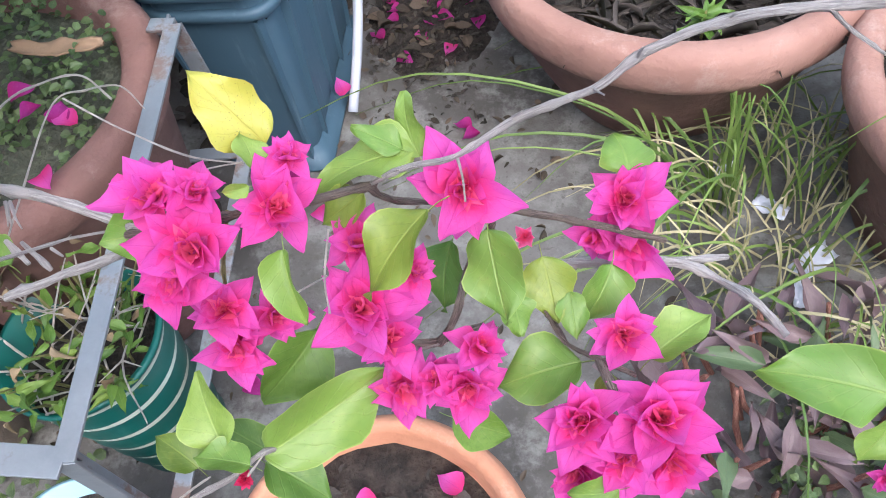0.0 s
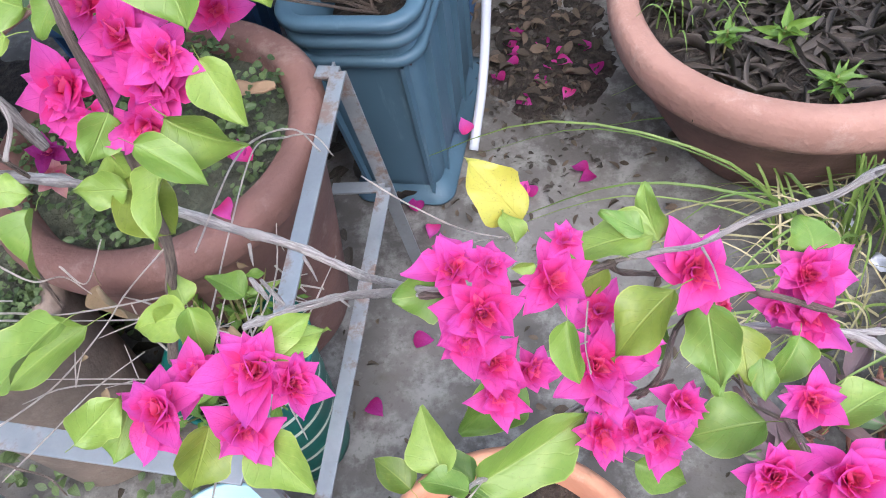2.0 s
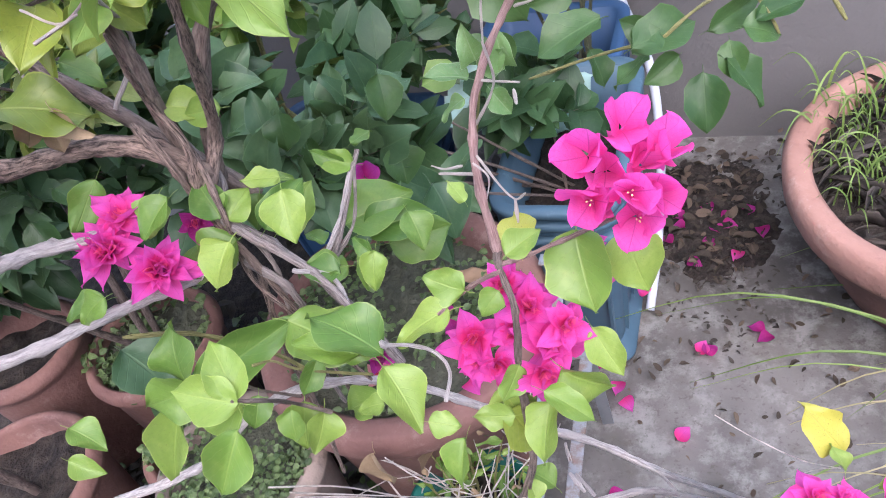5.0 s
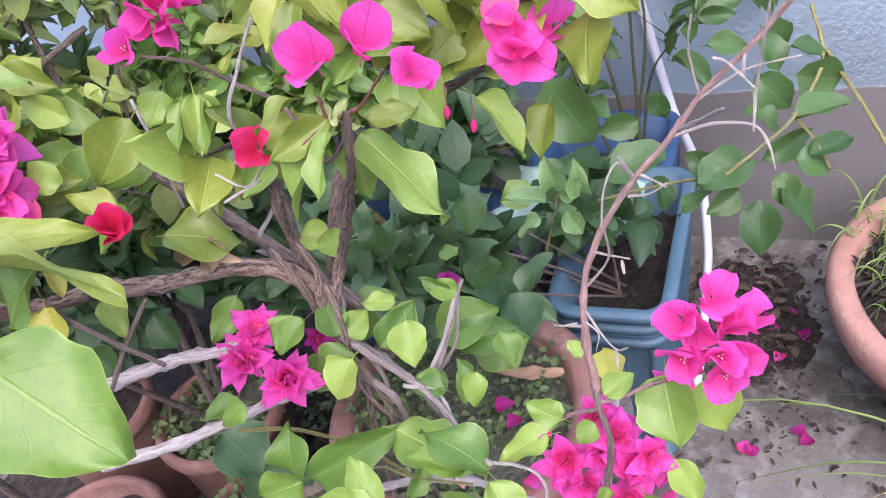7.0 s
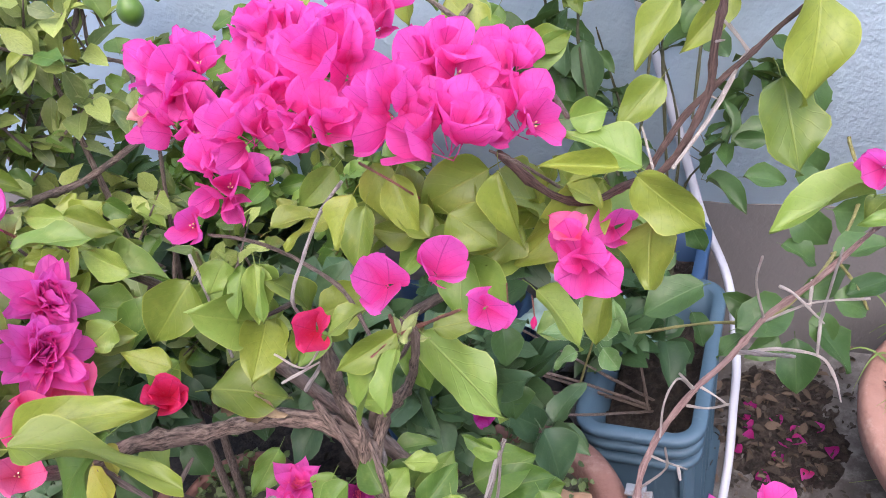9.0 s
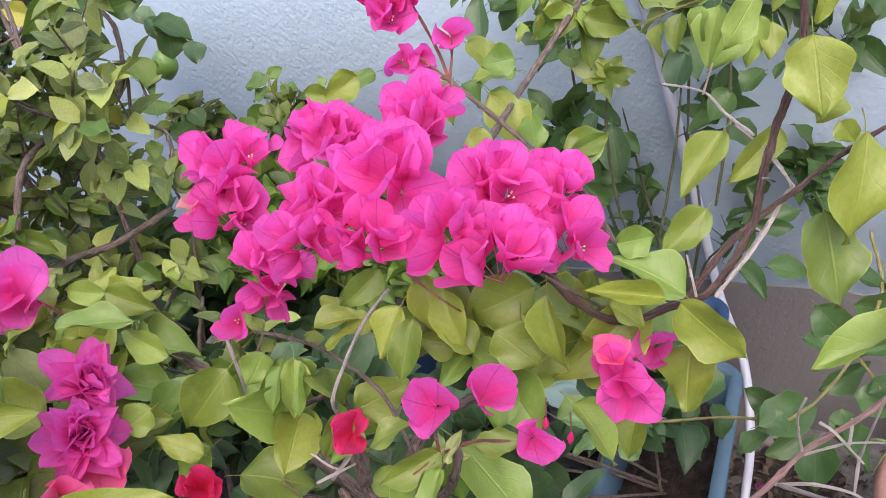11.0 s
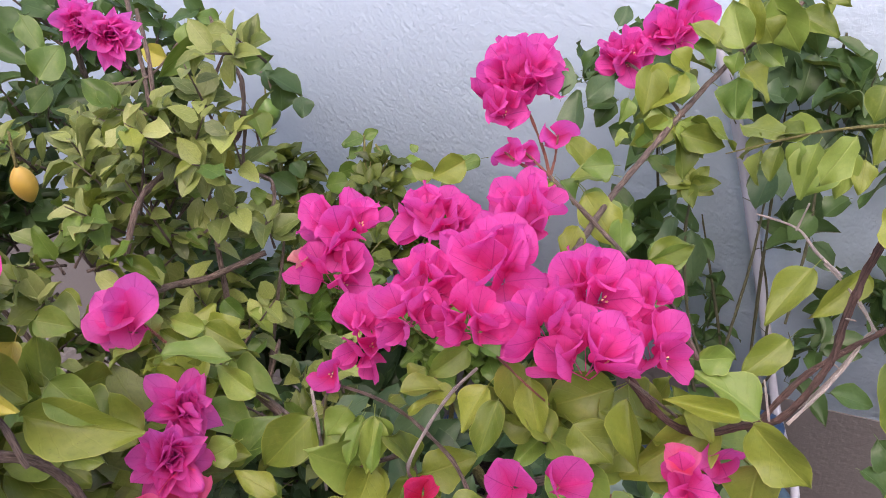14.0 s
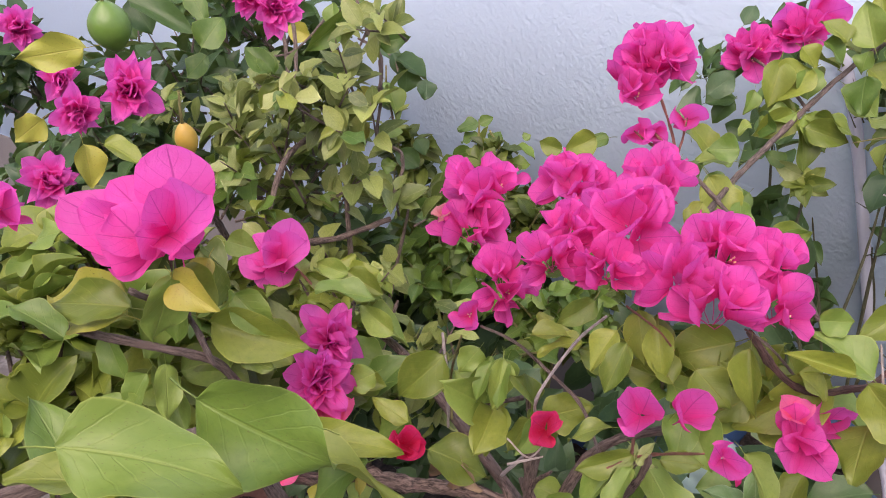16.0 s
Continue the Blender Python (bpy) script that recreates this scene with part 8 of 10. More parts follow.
branch(main, [(-0.459, 0.787, 1.294, 0.0014), (-0.456, 0.799, 1.312, 0.0013), (-0.455, 0.811, 1.331, 0.0011)], "pedicel")
branch(main, [(-0.459, 0.787, 1.294, 0.0017), (-0.473, 0.811, 1.321, 0.0015), (-0.498, 0.838, 1.361, 0.0012)], "pedicel")
branch(main, [(-0.345, 1.014, 1.290, 0.0021), (-0.384, 1.073, 1.310, 0.0020), (-0.432, 1.145, 1.319, 0.0019)], "brown")
leaf(main, (-0.396, 0.813, 1.3), (-0.95, -0.3, 0.05), (0.26, -0.7, 0.66), 0.035, 0.032, "green", 0)
leaf(main, (-0.464, 0.804, 1.284), (-0.75, -0.51, -0.42), (0.15, -0.75, 0.65), 0.026, 0.025, "lime", 0)
leaf(main, (-0.455, 0.816, 1.278), (0.65, -0.22, -0.73), (0.33, -0.78, 0.53), 0.031, 0.027, "green", 0)
leaf(main, (-0.547, 0.82, 1.298), (-0.9, -0.41, -0.17), (0.21, -0.73, 0.65), 0.046, 0.028, "green", 3)
leaf(main, (-0.389, 0.811, 1.24), (0.19, -0.46, -0.87), (0.17, -0.86, 0.49), 0.045, 0.031, "green", 3)
leaf(main, (-0.424, 0.734, 1.233), (-0.56, -0.56, -0.61), (0.07, -0.77, 0.64), 0.024, 0.025, "lime", 2)
leaf(main, (-0.387, 0.865, 1.228), (-0.59, -0.56, -0.58), (0.06, -0.75, 0.65), 0.036, 0.030, "green", 0)

branch(pale_bush, [(-1.046, 1.063, 1.406, 0.0027), (-1.015, 1.042, 1.352, 0.0029), (-0.992, 1.031, 1.321, 0.0032), (-0.985, 1.003, 1.271, 0.0035), (-0.998, 0.979, 1.238, 0.0037), (-1.035, 0.957, 1.223, 0.0040), (-1.050, 0.894, 1.228, 0.0041), (-1.043, 0.812, 1.218, 0.0041), (-1.053, 0.772, 1.157, 0.0043)], "brown")
branch(pale_bush, [(-0.992, 1.027, 1.314, 0.0021), (-0.980, 0.998, 1.260, 0.0023), (-0.974, 0.968, 1.207, 0.0026), (-0.933, 0.969, 1.185, 0.0028), (-0.928, 0.948, 1.148, 0.0030), (-0.945, 0.917, 1.105, 0.0033)], "brown")
branch(pale_bush, [(-1.233, 1.121, 1.406, 0.0035), (-1.203, 1.083, 1.326, 0.0035), (-1.184, 1.028, 1.225, 0.0035), (-1.191, 0.990, 1.165, 0.0035)], "brown")
branch(pale_bush, [(-0.938, 0.910, 1.090, 0.0043), (-1.008, 0.871, 1.066, 0.0050), (-1.043, 0.807, 1.080, 0.0055), (-1.047, 0.736, 1.094, 0.0058)], "brown")
branch(pale_bush, [(-1.284, 1.044, 1.308, 0.0023), (-1.207, 1.073, 1.312, 0.0020), (-1.156, 1.122, 1.364, 0.0018)], "brown")
branch(pale_bush, [(-0.899, 0.853, 0.973, 0.0027), (-0.907, 0.817, 0.918, 0.0027), (-0.911, 0.787, 0.870, 0.0027)], "brown")
leaf(pale_bush, (-1.046, 1.059, 1.399), (-0.58, -0.56, -0.6), (0.39, -0.83, 0.4), 0.122, 0.045, "green", 2)
leaf(pale_bush, (-1.034, 1.066, 1.404), (-0.94, -0.15, 0.3), (0.31, -0.73, 0.61), 0.045, 0.031, "green", 1)
leaf(pale_bush, (-1.007, 1.065, 1.386), (0.96, 0.24, -0.15), (0.28, -0.76, 0.59), 0.053, 0.030, "green", 2)
leaf(pale_bush, (-1.003, 1.04, 1.344), (0.93, 0.36, 0.07), (0.26, -0.78, 0.56), 0.059, 0.037, "green", 1)
leaf(pale_bush, (-1.085, 1.049, 1.405), (0.21, -0.45, -0.87), (0.55, -0.68, 0.49), 0.054, 0.028, "lime", 0)
leaf(pale_bush, (-1.042, 1.018, 1.329), (-0.49, -0.57, -0.66), (0.4, -0.82, 0.41), 0.056, 0.037, "green", 1)
leaf(pale_bush, (-0.975, 1.014, 1.283), (0.5, -0.31, -0.81), (0.5, -0.66, 0.56), 0.067, 0.036, "lime", 0)
leaf(pale_bush, (-1.015, 0.989, 1.265), (0.56, 0.56, 0.61), (0.35, -0.83, 0.44), 0.025, 0.026, "yellow", 3)
leaf(pale_bush, (-0.998, 0.974, 1.23), (-0, -0.52, -0.86), (0.5, -0.74, 0.45), 0.031, 0.028, "yellow", 0)
leaf(pale_bush, (-1.064, 1.14, 1.139), (-0.16, 0.47, 0.87), (0.5, -0.72, 0.48), 0.029, 0.048, "green", 2, "oval")
leaf(pale_bush, (-1.013, 1.155, 1.136), (0.68, -0.19, -0.71), (0.46, -0.64, 0.61), 0.034, 0.033, "citrus", 2, "oval")
leaf(pale_bush, (-1, 1.132, 1.089), (-0.84, 0.04, 0.54), (0.41, -0.62, 0.67), 0.060, 0.043, "citrus", 2, "oval")
leaf(pale_bush, (-1.093, 0.949, 1.243), (0.73, -0.15, -0.67), (0.49, -0.57, 0.66), 0.037, 0.033, "green", 1)
leaf(pale_bush, (-1.117, 0.938, 1.239), (-0.86, -0.45, -0.25), (0.25, -0.79, 0.56), 0.045, 0.037, "green", 1)
leaf(pale_bush, (-1.078, 0.925, 1.195), (-0.72, -0.52, -0.45), (0.27, -0.82, 0.51), 0.043, 0.038, "green", 2)
leaf(pale_bush, (-1.128, 0.896, 1.175), (-0.61, 0.24, 0.75), (0.56, -0.54, 0.63), 0.032, 0.033, "lime", 3)
leaf(pale_bush, (-1.156, 0.914, 1.221), (-0.74, -0.52, -0.43), (0.29, -0.82, 0.49), 0.032, 0.031, "green", 2)
leaf(pale_bush, (-1.171, 0.956, 1.3), (-0.89, -0.42, -0.18), (0.26, -0.79, 0.55), 0.044, 0.044, "small", 0)
leaf(pale_bush, (-1.155, 0.943, 1.27), (-0.71, -0.53, -0.46), (0.32, -0.83, 0.45), 0.055, 0.042, "small", 0)
leaf(pale_bush, (-1.21, 1.141, 1.326), (-0.93, -0.11, 0.35), (0.33, -0.68, 0.66), 0.057, 0.040, "yellow", 2)
leaf(pale_bush, (-1.16, 0.896, 1.194), (0.59, -0.26, -0.77), (0.57, -0.53, 0.62), 0.046, 0.033, "lime", 3)
leaf(pale_bush, (-1.101, 0.881, 1.136), (0.77, -0.12, -0.63), (0.5, -0.52, 0.7), 0.041, 0.031, "green", 2)
leaf(pale_bush, (-1.054, 0.931, 1.191), (0.83, -0.05, -0.55), (0.43, -0.57, 0.7), 0.033, 0.028, "green", 0)
leaf(pale_bush, (-1.015, 0.933, 1.172), (0.94, 0.35, 0.04), (0.23, -0.71, 0.67), 0.037, 0.029, "lime", 2)
leaf(pale_bush, (-0.969, 0.923, 1.129), (0.92, 0.38, 0.1), (0.22, -0.71, 0.67), 0.042, 0.038, "lime", 0)
leaf(pale_bush, (-0.93, 0.933, 1.123), (-0.75, -0.51, -0.42), (0.21, -0.79, 0.58), 0.052, 0.034, "lime", 2)
leaf(pale_bush, (-1.047, 0.895, 1.128), (0.77, -0.12, -0.63), (0.49, -0.54, 0.69), 0.041, 0.030, "green", 0)
leaf(pale_bush, (-0.961, 0.948, 1.167), (0.91, 0.39, 0.13), (0.22, -0.73, 0.65), 0.026, 0.026, "green", 3)
leaf(pale_bush, (-1.109, 0.854, 1.096), (0.88, 0.01, -0.48), (0.42, -0.51, 0.75), 0.040, 0.030, "green", 0)
leaf(pale_bush, (-1.164, 0.857, 1.132), (-0.58, -0.56, -0.6), (0.34, -0.83, 0.45), 0.041, 0.032, "green", 2)
leaf(pale_bush, (-0.985, 0.861, 1.035), (0.72, -0.16, -0.68), (0.52, -0.53, 0.67), 0.043, 0.036, "green", 0)
leaf(pale_bush, (-0.946, 0.862, 1.015), (0.84, -0.04, -0.54), (0.45, -0.52, 0.73), 0.051, 0.036, "lime", 2)
leaf(pale_bush, (-1.047, 0.836, 1.03), (0.82, -0.06, -0.57), (0.47, -0.49, 0.73), 0.047, 0.033, "green", 0)
leaf(pale_bush, (-0.938, 0.83, 0.958), (0.51, 0.57, 0.65), (0.23, -0.81, 0.53), 0.038, 0.030, "green", 0)
leaf(pale_bush, (-0.989, 0.818, 0.966), (0.77, -0.11, -0.62), (0.51, -0.49, 0.71), 0.055, 0.038, "lime", 1)
leaf(pale_bush, (-1.347, 1.162, 1.339), (0.77, 0.5, 0.39), (0.34, -0.84, 0.42), 0.048, 0.041, "citrus", 2, "oval")
leaf(pale_bush, (-1.351, 1.136, 1.299), (0.68, -0.19, -0.71), (0.51, -0.57, 0.64), 0.054, 0.048, "citrus", 1, "oval")
leaf(lemon_tree, (-1.182, 1.391, 1.22), (0.92, 0.09, -0.38), (0.33, -0.7, 0.64), 0.080, 0.071, "citrus", 2, "oval")
leaf(lemon_tree, (-1.161, 1.391, 1.207), (0.27, -0.43, -0.86), (0.48, -0.72, 0.51), 0.057, 0.066, "citrus", 0, "oval")
leaf(lemon_tree, (-1.192, 1.394, 1.231), (0.51, -0.31, -0.8), (0.47, -0.68, 0.56), 0.052, 0.048, "dark", 2, "oval")
leaf(lemon_tree, (-1.113, 1.391, 1.181), (0.12, -0.48, -0.87), (0.45, -0.75, 0.48), 0.044, 0.044, "dark", 3, "oval")
leaf(lemon_tree, (-1.224, 1.392, 1.245), (0.86, -0.01, -0.52), (0.37, -0.68, 0.64), 0.061, 0.050, "dark", 2, "oval")
branch(lemon_tree, [(-1.266, 1.387, 1.261, 0.0028), (-1.203, 1.392, 1.232, 0.0025), (-1.166, 1.378, 1.189, 0.0022)], "brown")
branch(wall_shrub, [(-1.057, 1.495, 0.893, 0.0032), (-1.068, 1.531, 0.958, 0.0029), (-1.080, 1.570, 1.030, 0.0025)], "stem")
branch(wall_shrub, [(-1.015, 1.512, 0.897, 0.0032), (-1.015, 1.551, 0.961, 0.0029), (-1.050, 1.567, 1.009, 0.0025)], "stem")
leaf(wall_shrub, (-1.08, 1.57, 1.03), (-0.86, -0.45, -0.25), (0.23, -0.77, 0.6), 0.056, 0.040, "green", 3, "oval")
leaf(wall_shrub, (-1.078, 1.567, 1.024), (0.73, 0.52, 0.45), (0.23, -0.8, 0.56), 0.038, 0.029, "green", 2, "oval")
leaf(wall_shrub, (-1.08, 1.557, 1.008), (-0.8, -0.49, -0.35), (0.22, -0.78, 0.58), 0.045, 0.045, "green", 3, "oval")
leaf(wall_shrub, (-1.056, 1.563, 1.005), (0.95, 0.17, -0.27), (0.31, -0.69, 0.66), 0.044, 0.039, "green", 3, "oval")
leaf(wall_shrub, (-1.074, 1.545, 0.986), (0.73, -0.15, -0.67), (0.41, -0.68, 0.6), 0.057, 0.043, "green", 2, "oval")
leaf(wall_shrub, (-1.086, 1.533, 0.972), (-0.83, -0.47, -0.3), (0.21, -0.77, 0.61), 0.050, 0.045, "green", 3, "oval")
leaf(wall_shrub, (-1.032, 1.546, 0.964), (0.77, -0.12, -0.63), (0.4, -0.68, 0.61), 0.062, 0.046, "green", 2, "oval")
leaf(wall_shrub, (-1.104, 1.509, 0.943), (-0.94, -0.35, -0.04), (0.24, -0.71, 0.66), 0.057, 0.053, "green", 0, "oval")
leaf(wall_shrub, (-1.05, 1.516, 0.924), (-0.62, -0.55, -0.56), (0.21, -0.8, 0.55), 0.049, 0.047, "green", 1, "oval")
leaf(wall_shrub, (-0.997, 1.542, 0.937), (0.9, 0.41, 0.16), (0.21, -0.73, 0.65), 0.053, 0.045, "lime", 0, "oval")
leaf(wall_shrub, (-0.985, 1.571, 0.978), (0.92, 0.08, -0.39), (0.34, -0.68, 0.65), 0.052, 0.039, "green", 2, "oval")
leaf(wall_shrub, (-0.961, 1.587, 0.99), (-0.7, 0.17, 0.69), (0.39, -0.72, 0.58), 0.024, 0.020, "green", 3, "oval")
branch(wall_citrus, [(-0.305, 1.209, 0.782, 0.0025), (-0.337, 1.245, 0.862, 0.0025), (-0.351, 1.312, 0.980, 0.0025), (-0.341, 1.359, 1.053, 0.0025)], "deep")
branch(wall_citrus, [(-0.175, 1.286, 0.836, 0.0025), (-0.152, 1.362, 0.949, 0.0025), (-0.142, 1.440, 1.071, 0.0025), (-0.128, 1.513, 1.185, 0.0025), (-0.118, 1.555, 1.250, 0.0025)], "deep")
branch(wall_citrus, [(-0.268, 1.238, 0.809, 0.0025), (-0.244, 1.304, 0.905, 0.0023), (-0.230, 1.357, 0.986, 0.0021), (-0.221, 1.410, 1.067, 0.0019)], "deep")
leaf(wall_citrus, (-0.575, 1.365, 1.197), (0.05, 0.53, 0.85), (0.18, -0.84, 0.51), 0.073, 0.033, "dark", 2, "oval")
leaf(wall_citrus, (-0.54, 1.398, 1.231), (0.81, -0.07, -0.58), (0.3, -0.81, 0.51), 0.065, 0.054, "dark", 1, "oval")
leaf(wall_citrus, (-0.531, 1.369, 1.177), (0.86, 0.44, 0.24), (0.2, -0.74, 0.64), 0.059, 0.047, "citrus", 2, "oval")
leaf(wall_citrus, (-0.545, 1.333, 1.126), (-0.09, 0.49, 0.87), (0.18, -0.85, 0.5), 0.097, 0.050, "dark", 2, "oval")
leaf(wall_citrus, (-0.485, 1.388, 1.183), (-0.59, -0.56, -0.58), (0.12, -0.78, 0.62), 0.055, 0.040, "citrus", 1, "oval")
leaf(wall_citrus, (-0.443, 1.369, 1.126), (-0.94, -0.15, 0.3), (0.3, -0.74, 0.6), 0.054, 0.043, "citrus", 0, "oval")
leaf(wall_citrus, (-0.276, 1.491, 1.233), (0.85, -0.03, -0.53), (0.26, -0.85, 0.46), 0.087, 0.063, "citrus", 0, "oval")
leaf(wall_citrus, (-0.183, 1.474, 1.152), (-0.05, 0.5, 0.86), (-0.04, -0.86, 0.5), 0.087, 0.035, "dark", 0, "oval")
leaf(wall_citrus, (-0.146, 1.473, 1.13), (-0.29, -0.57, -0.77), (-0.07, -0.79, 0.61), 0.081, 0.060, "dark", 0, "oval")
leaf(wall_citrus, (-0.137, 1.471, 1.12), (0.23, -0.44, -0.87), (-0.02, -0.89, 0.45), 0.080, 0.049, "citrus", 0, "oval")
leaf(wall_citrus, (-0.095, 1.476, 1.106), (0.05, 0.53, 0.85), (-0.1, -0.84, 0.53), 0.106, 0.044, "dark", 1, "oval")
leaf(wall_citrus, (-0.128, 1.518, 1.193), (-0.28, -0.57, -0.77), (-0.07, -0.79, 0.61), 0.066, 0.045, "citrus", 0, "oval")
leaf(wall_citrus, (-0.299, 1.45, 1.179), (0.89, 0.42, 0.18), (0.2, -0.72, 0.67), 0.052, 0.063, "citrus", 3, "oval")
leaf(wall_citrus, (-0.23, 1.412, 1.077), (0.52, -0.3, -0.8), (0.15, -0.89, 0.43), 0.080, 0.055, "dark", 2, "oval")
leaf(wall_citrus, (-0.212, 1.407, 1.057), (-0.82, -0.47, -0.31), (0.11, -0.67, 0.73), 0.056, 0.048, "citrus", 2, "oval")
leaf(wall_citrus, (-0.342, 1.314, 0.978), (0.05, -0.5, -0.86), (0.06, -0.86, 0.51), 0.097, 0.058, "dark", 2, "oval")
leaf(wall_citrus, (-0.369, 1.317, 0.999), (-0.18, -0.55, -0.81), (0.03, -0.83, 0.56), 0.079, 0.045, "dark", 0, "oval")
leaf(wall_citrus, (-0.147, 1.388, 0.989), (-0.6, -0.55, -0.58), (-0.04, -0.7, 0.72), 0.062, 0.049, "citrus", 2, "oval")
leaf(wall_citrus, (-0.142, 1.365, 0.947), (0.55, -0.28, -0.79), (0.16, -0.89, 0.43), 0.059, 0.045, "dark", 3, "oval")
leaf(wall_citrus, (-0.091, 1.417, 1.006), (-0.8, -0.49, -0.35), (0.06, -0.65, 0.76), 0.052, 0.050, "citrus", 0, "oval")
leaf(wall_citrus, (-0.351, 1.242, 0.864), (-0.75, 0.13, 0.65), (0.35, -0.75, 0.56), 0.062, 0.050, "citrus", 0, "oval")
leaf(wall_citrus, (-0.37, 1.222, 0.842), (0.53, -0.3, -0.79), (0.29, -0.82, 0.5), 0.070, 0.055, "dark", 2, "oval")
leaf(wall_citrus, (-0.031, 1.493, 1.096), (0.37, -0.38, -0.85), (-0.02, -0.91, 0.41), 0.063, 0.049, "dark", 3, "oval")
leaf(wall_citrus, (0.039, 1.475, 1.027), (0.51, -0.31, -0.8), (0.05, -0.92, 0.38), 0.069, 0.055, "dark", 2, "oval")
leaf(wall_citrus, (-0.063, 1.519, 1.159), (0.3, -0.41, -0.86), (-0.04, -0.91, 0.42), 0.061, 0.045, "dark", 0, "oval")
leaf(wall_citrus, (0.011, 1.353, 0.841), (0.47, -0.33, -0.82), (0.09, -0.91, 0.41), 0.078, 0.059, "citrus", 2, "oval")
leaf(wall_citrus, (-0.008, 1.283, 0.736), (0.75, -0.13, -0.65), (0.31, -0.8, 0.52), 0.062, 0.060, "citrus", 0, "oval")
leaf(wall_citrus, (-0.346, 1.165, 1.137), (-0.91, -0.07, 0.41), (0.32, -0.75, 0.58), 0.048, 0.028, "small", 0, "oval")
leaf(wall_citrus, (-0.37, 1.165, 1.151), (-0.86, 0.01, 0.52), (0.32, -0.77, 0.55), 0.037, 0.026, "green", 3, "oval")
leaf(wall_citrus, (-0.409, 1.191, 1.217), (-0.15, -0.55, -0.82), (0.08, -0.84, 0.54), 0.054, 0.046, "citrus", 0)
leaf(wall_citrus, (-0.358, 0.791, 1.19), (0.84, 0.46, 0.29), (0.11, -0.66, 0.75), 0.061, 0.032, "lime", 2)
leaf(wall_citrus, (-0.363, 0.886, 1.147), (0.55, 0.56, 0.62), (0.02, -0.75, 0.67), 0.040, 0.027, "green", 1)

leaf(main, (-0.346, 1.03, 1.336), (-0.66, -0.59, -0.46), (0.16, -0.71, 0.68), 0.066, 0.052, "olive", 0)
leaf(main, (-0.353, 1.027, 1.337), (0.31, -0.35, -0.88), (0.14, -0.9, 0.4), 0.040, 0.044, "lime", 0)
leaf(main, (-0.382, 1.019, 1.349), (-0.09, -0.53, -0.85), (0.08, -0.85, 0.52), 0.062, 0.039, "olive", 0)
leaf(main, (-0.362, 1.037, 1.362), (0.69, -0.07, -0.72), (0.31, -0.88, 0.37), 0.038, 0.033, "olive", 0)
leaf(main, (-0.311, 1.064, 1.364), (-0.69, 0.06, 0.72), (0.29, -0.89, 0.35), 0.043, 0.041, "olive", 2)
leaf(main, (-0.337, 1.052, 1.366), (0.79, 0.05, -0.61), (0.35, -0.85, 0.39), 0.041, 0.041, "green", 2)
leaf(main, (-0.278, 1.075, 1.355), (-0.36, 0.32, 0.88), (0.1, -0.92, 0.38), 0.066, 0.045, "lime", 2)
leaf(main, (-0.264, 1.085, 1.36), (-0.31, 0.35, 0.88), (0.07, -0.92, 0.39), 0.073, 0.039, "olive", 2)
leaf(main, (-0.25, 1.119, 1.408), (0.43, -0.28, -0.86), (0.09, -0.93, 0.35), 0.082, 0.056, "lime", 1)
leaf(main, (-0.259, 1.101, 1.384), (0.58, -0.16, -0.8), (0.19, -0.93, 0.33), 0.034, 0.044, "olive", 1)
leaf(main, (-0.216, 1.128, 1.393), (-0.92, -0.32, 0.24), (0.4, -0.77, 0.5), 0.040, 0.031, "lime", 3)
leaf(main, (-0.284, 1.07, 1.352), (-0.35, -0.59, -0.73), (0.02, -0.78, 0.62), 0.029, 0.029, "lime", 1)
leaf(main, (-0.283, 1.055, 1.324), (0.03, -0.48, -0.88), (0.01, -0.88, 0.48), 0.050, 0.047, "green", 3)
leaf(main, (-0.345, 1.002, 1.285), (0.61, -0.14, -0.78), (0.29, -0.88, 0.38), 0.057, 0.048, "lime", 0)
leaf(main, (-0.35, 0.997, 1.28), (0.28, -0.36, -0.89), (0.14, -0.9, 0.41), 0.071, 0.036, "olive", 0)
leaf(main, (-0.358, 0.996, 1.287), (-0.69, -0.59, -0.42), (0.16, -0.7, 0.7), 0.058, 0.041, "olive", 2)
leaf(main, (-0.355, 0.998, 1.288), (-0.87, -0.48, -0.08), (0.31, -0.67, 0.68), 0.047, 0.034, "lime", 3)
leaf(main, (-0.405, 0.968, 1.279), (-0.77, -0.56, -0.31), (0.22, -0.68, 0.7), 0.020, 0.021, "lime", 1)
leaf(main, (-0.409, 0.876, 1.262), (-0.92, -0.35, 0.2), (0.39, -0.66, 0.64), 0.050, 0.033, "lime", 1)
leaf(main, (-0.429, 0.829, 1.262), (0.65, -0.11, -0.76), (0.38, -0.81, 0.44), 0.069, 0.044, "lime", 3)
leaf(main, (-0.469, 0.921, 1.284), (0.73, -0.03, -0.69), (0.4, -0.79, 0.46), 0.050, 0.036, "olive", 0)
leaf(main, (-0.407, 0.989, 1.317), (-0.17, -0.55, -0.82), (0.09, -0.83, 0.54), 0.034, 0.021, "lime", 0)
flower(main, (-0.392, 1.201, 1.347), (0.01, -0.96, 0.27), 0.073, "magenta", "single")
flower(main, (-0.361, 1.228, 1.361), (0.33, -0.83, 0.44), 0.076, "magenta", "single")
leaf(wall_citrus, (-0.519, 1.311, 1.21), (0.67, 0.59, 0.46), (0.19, -0.73, 0.66), 0.065, 0.046, "dark", 3, "oval")
leaf(wall_citrus, (-0.481, 1.388, 1.312), (0.3, 0.58, 0.76), (0.12, -0.81, 0.57), 0.043, 0.031, "dark", 2, "oval")
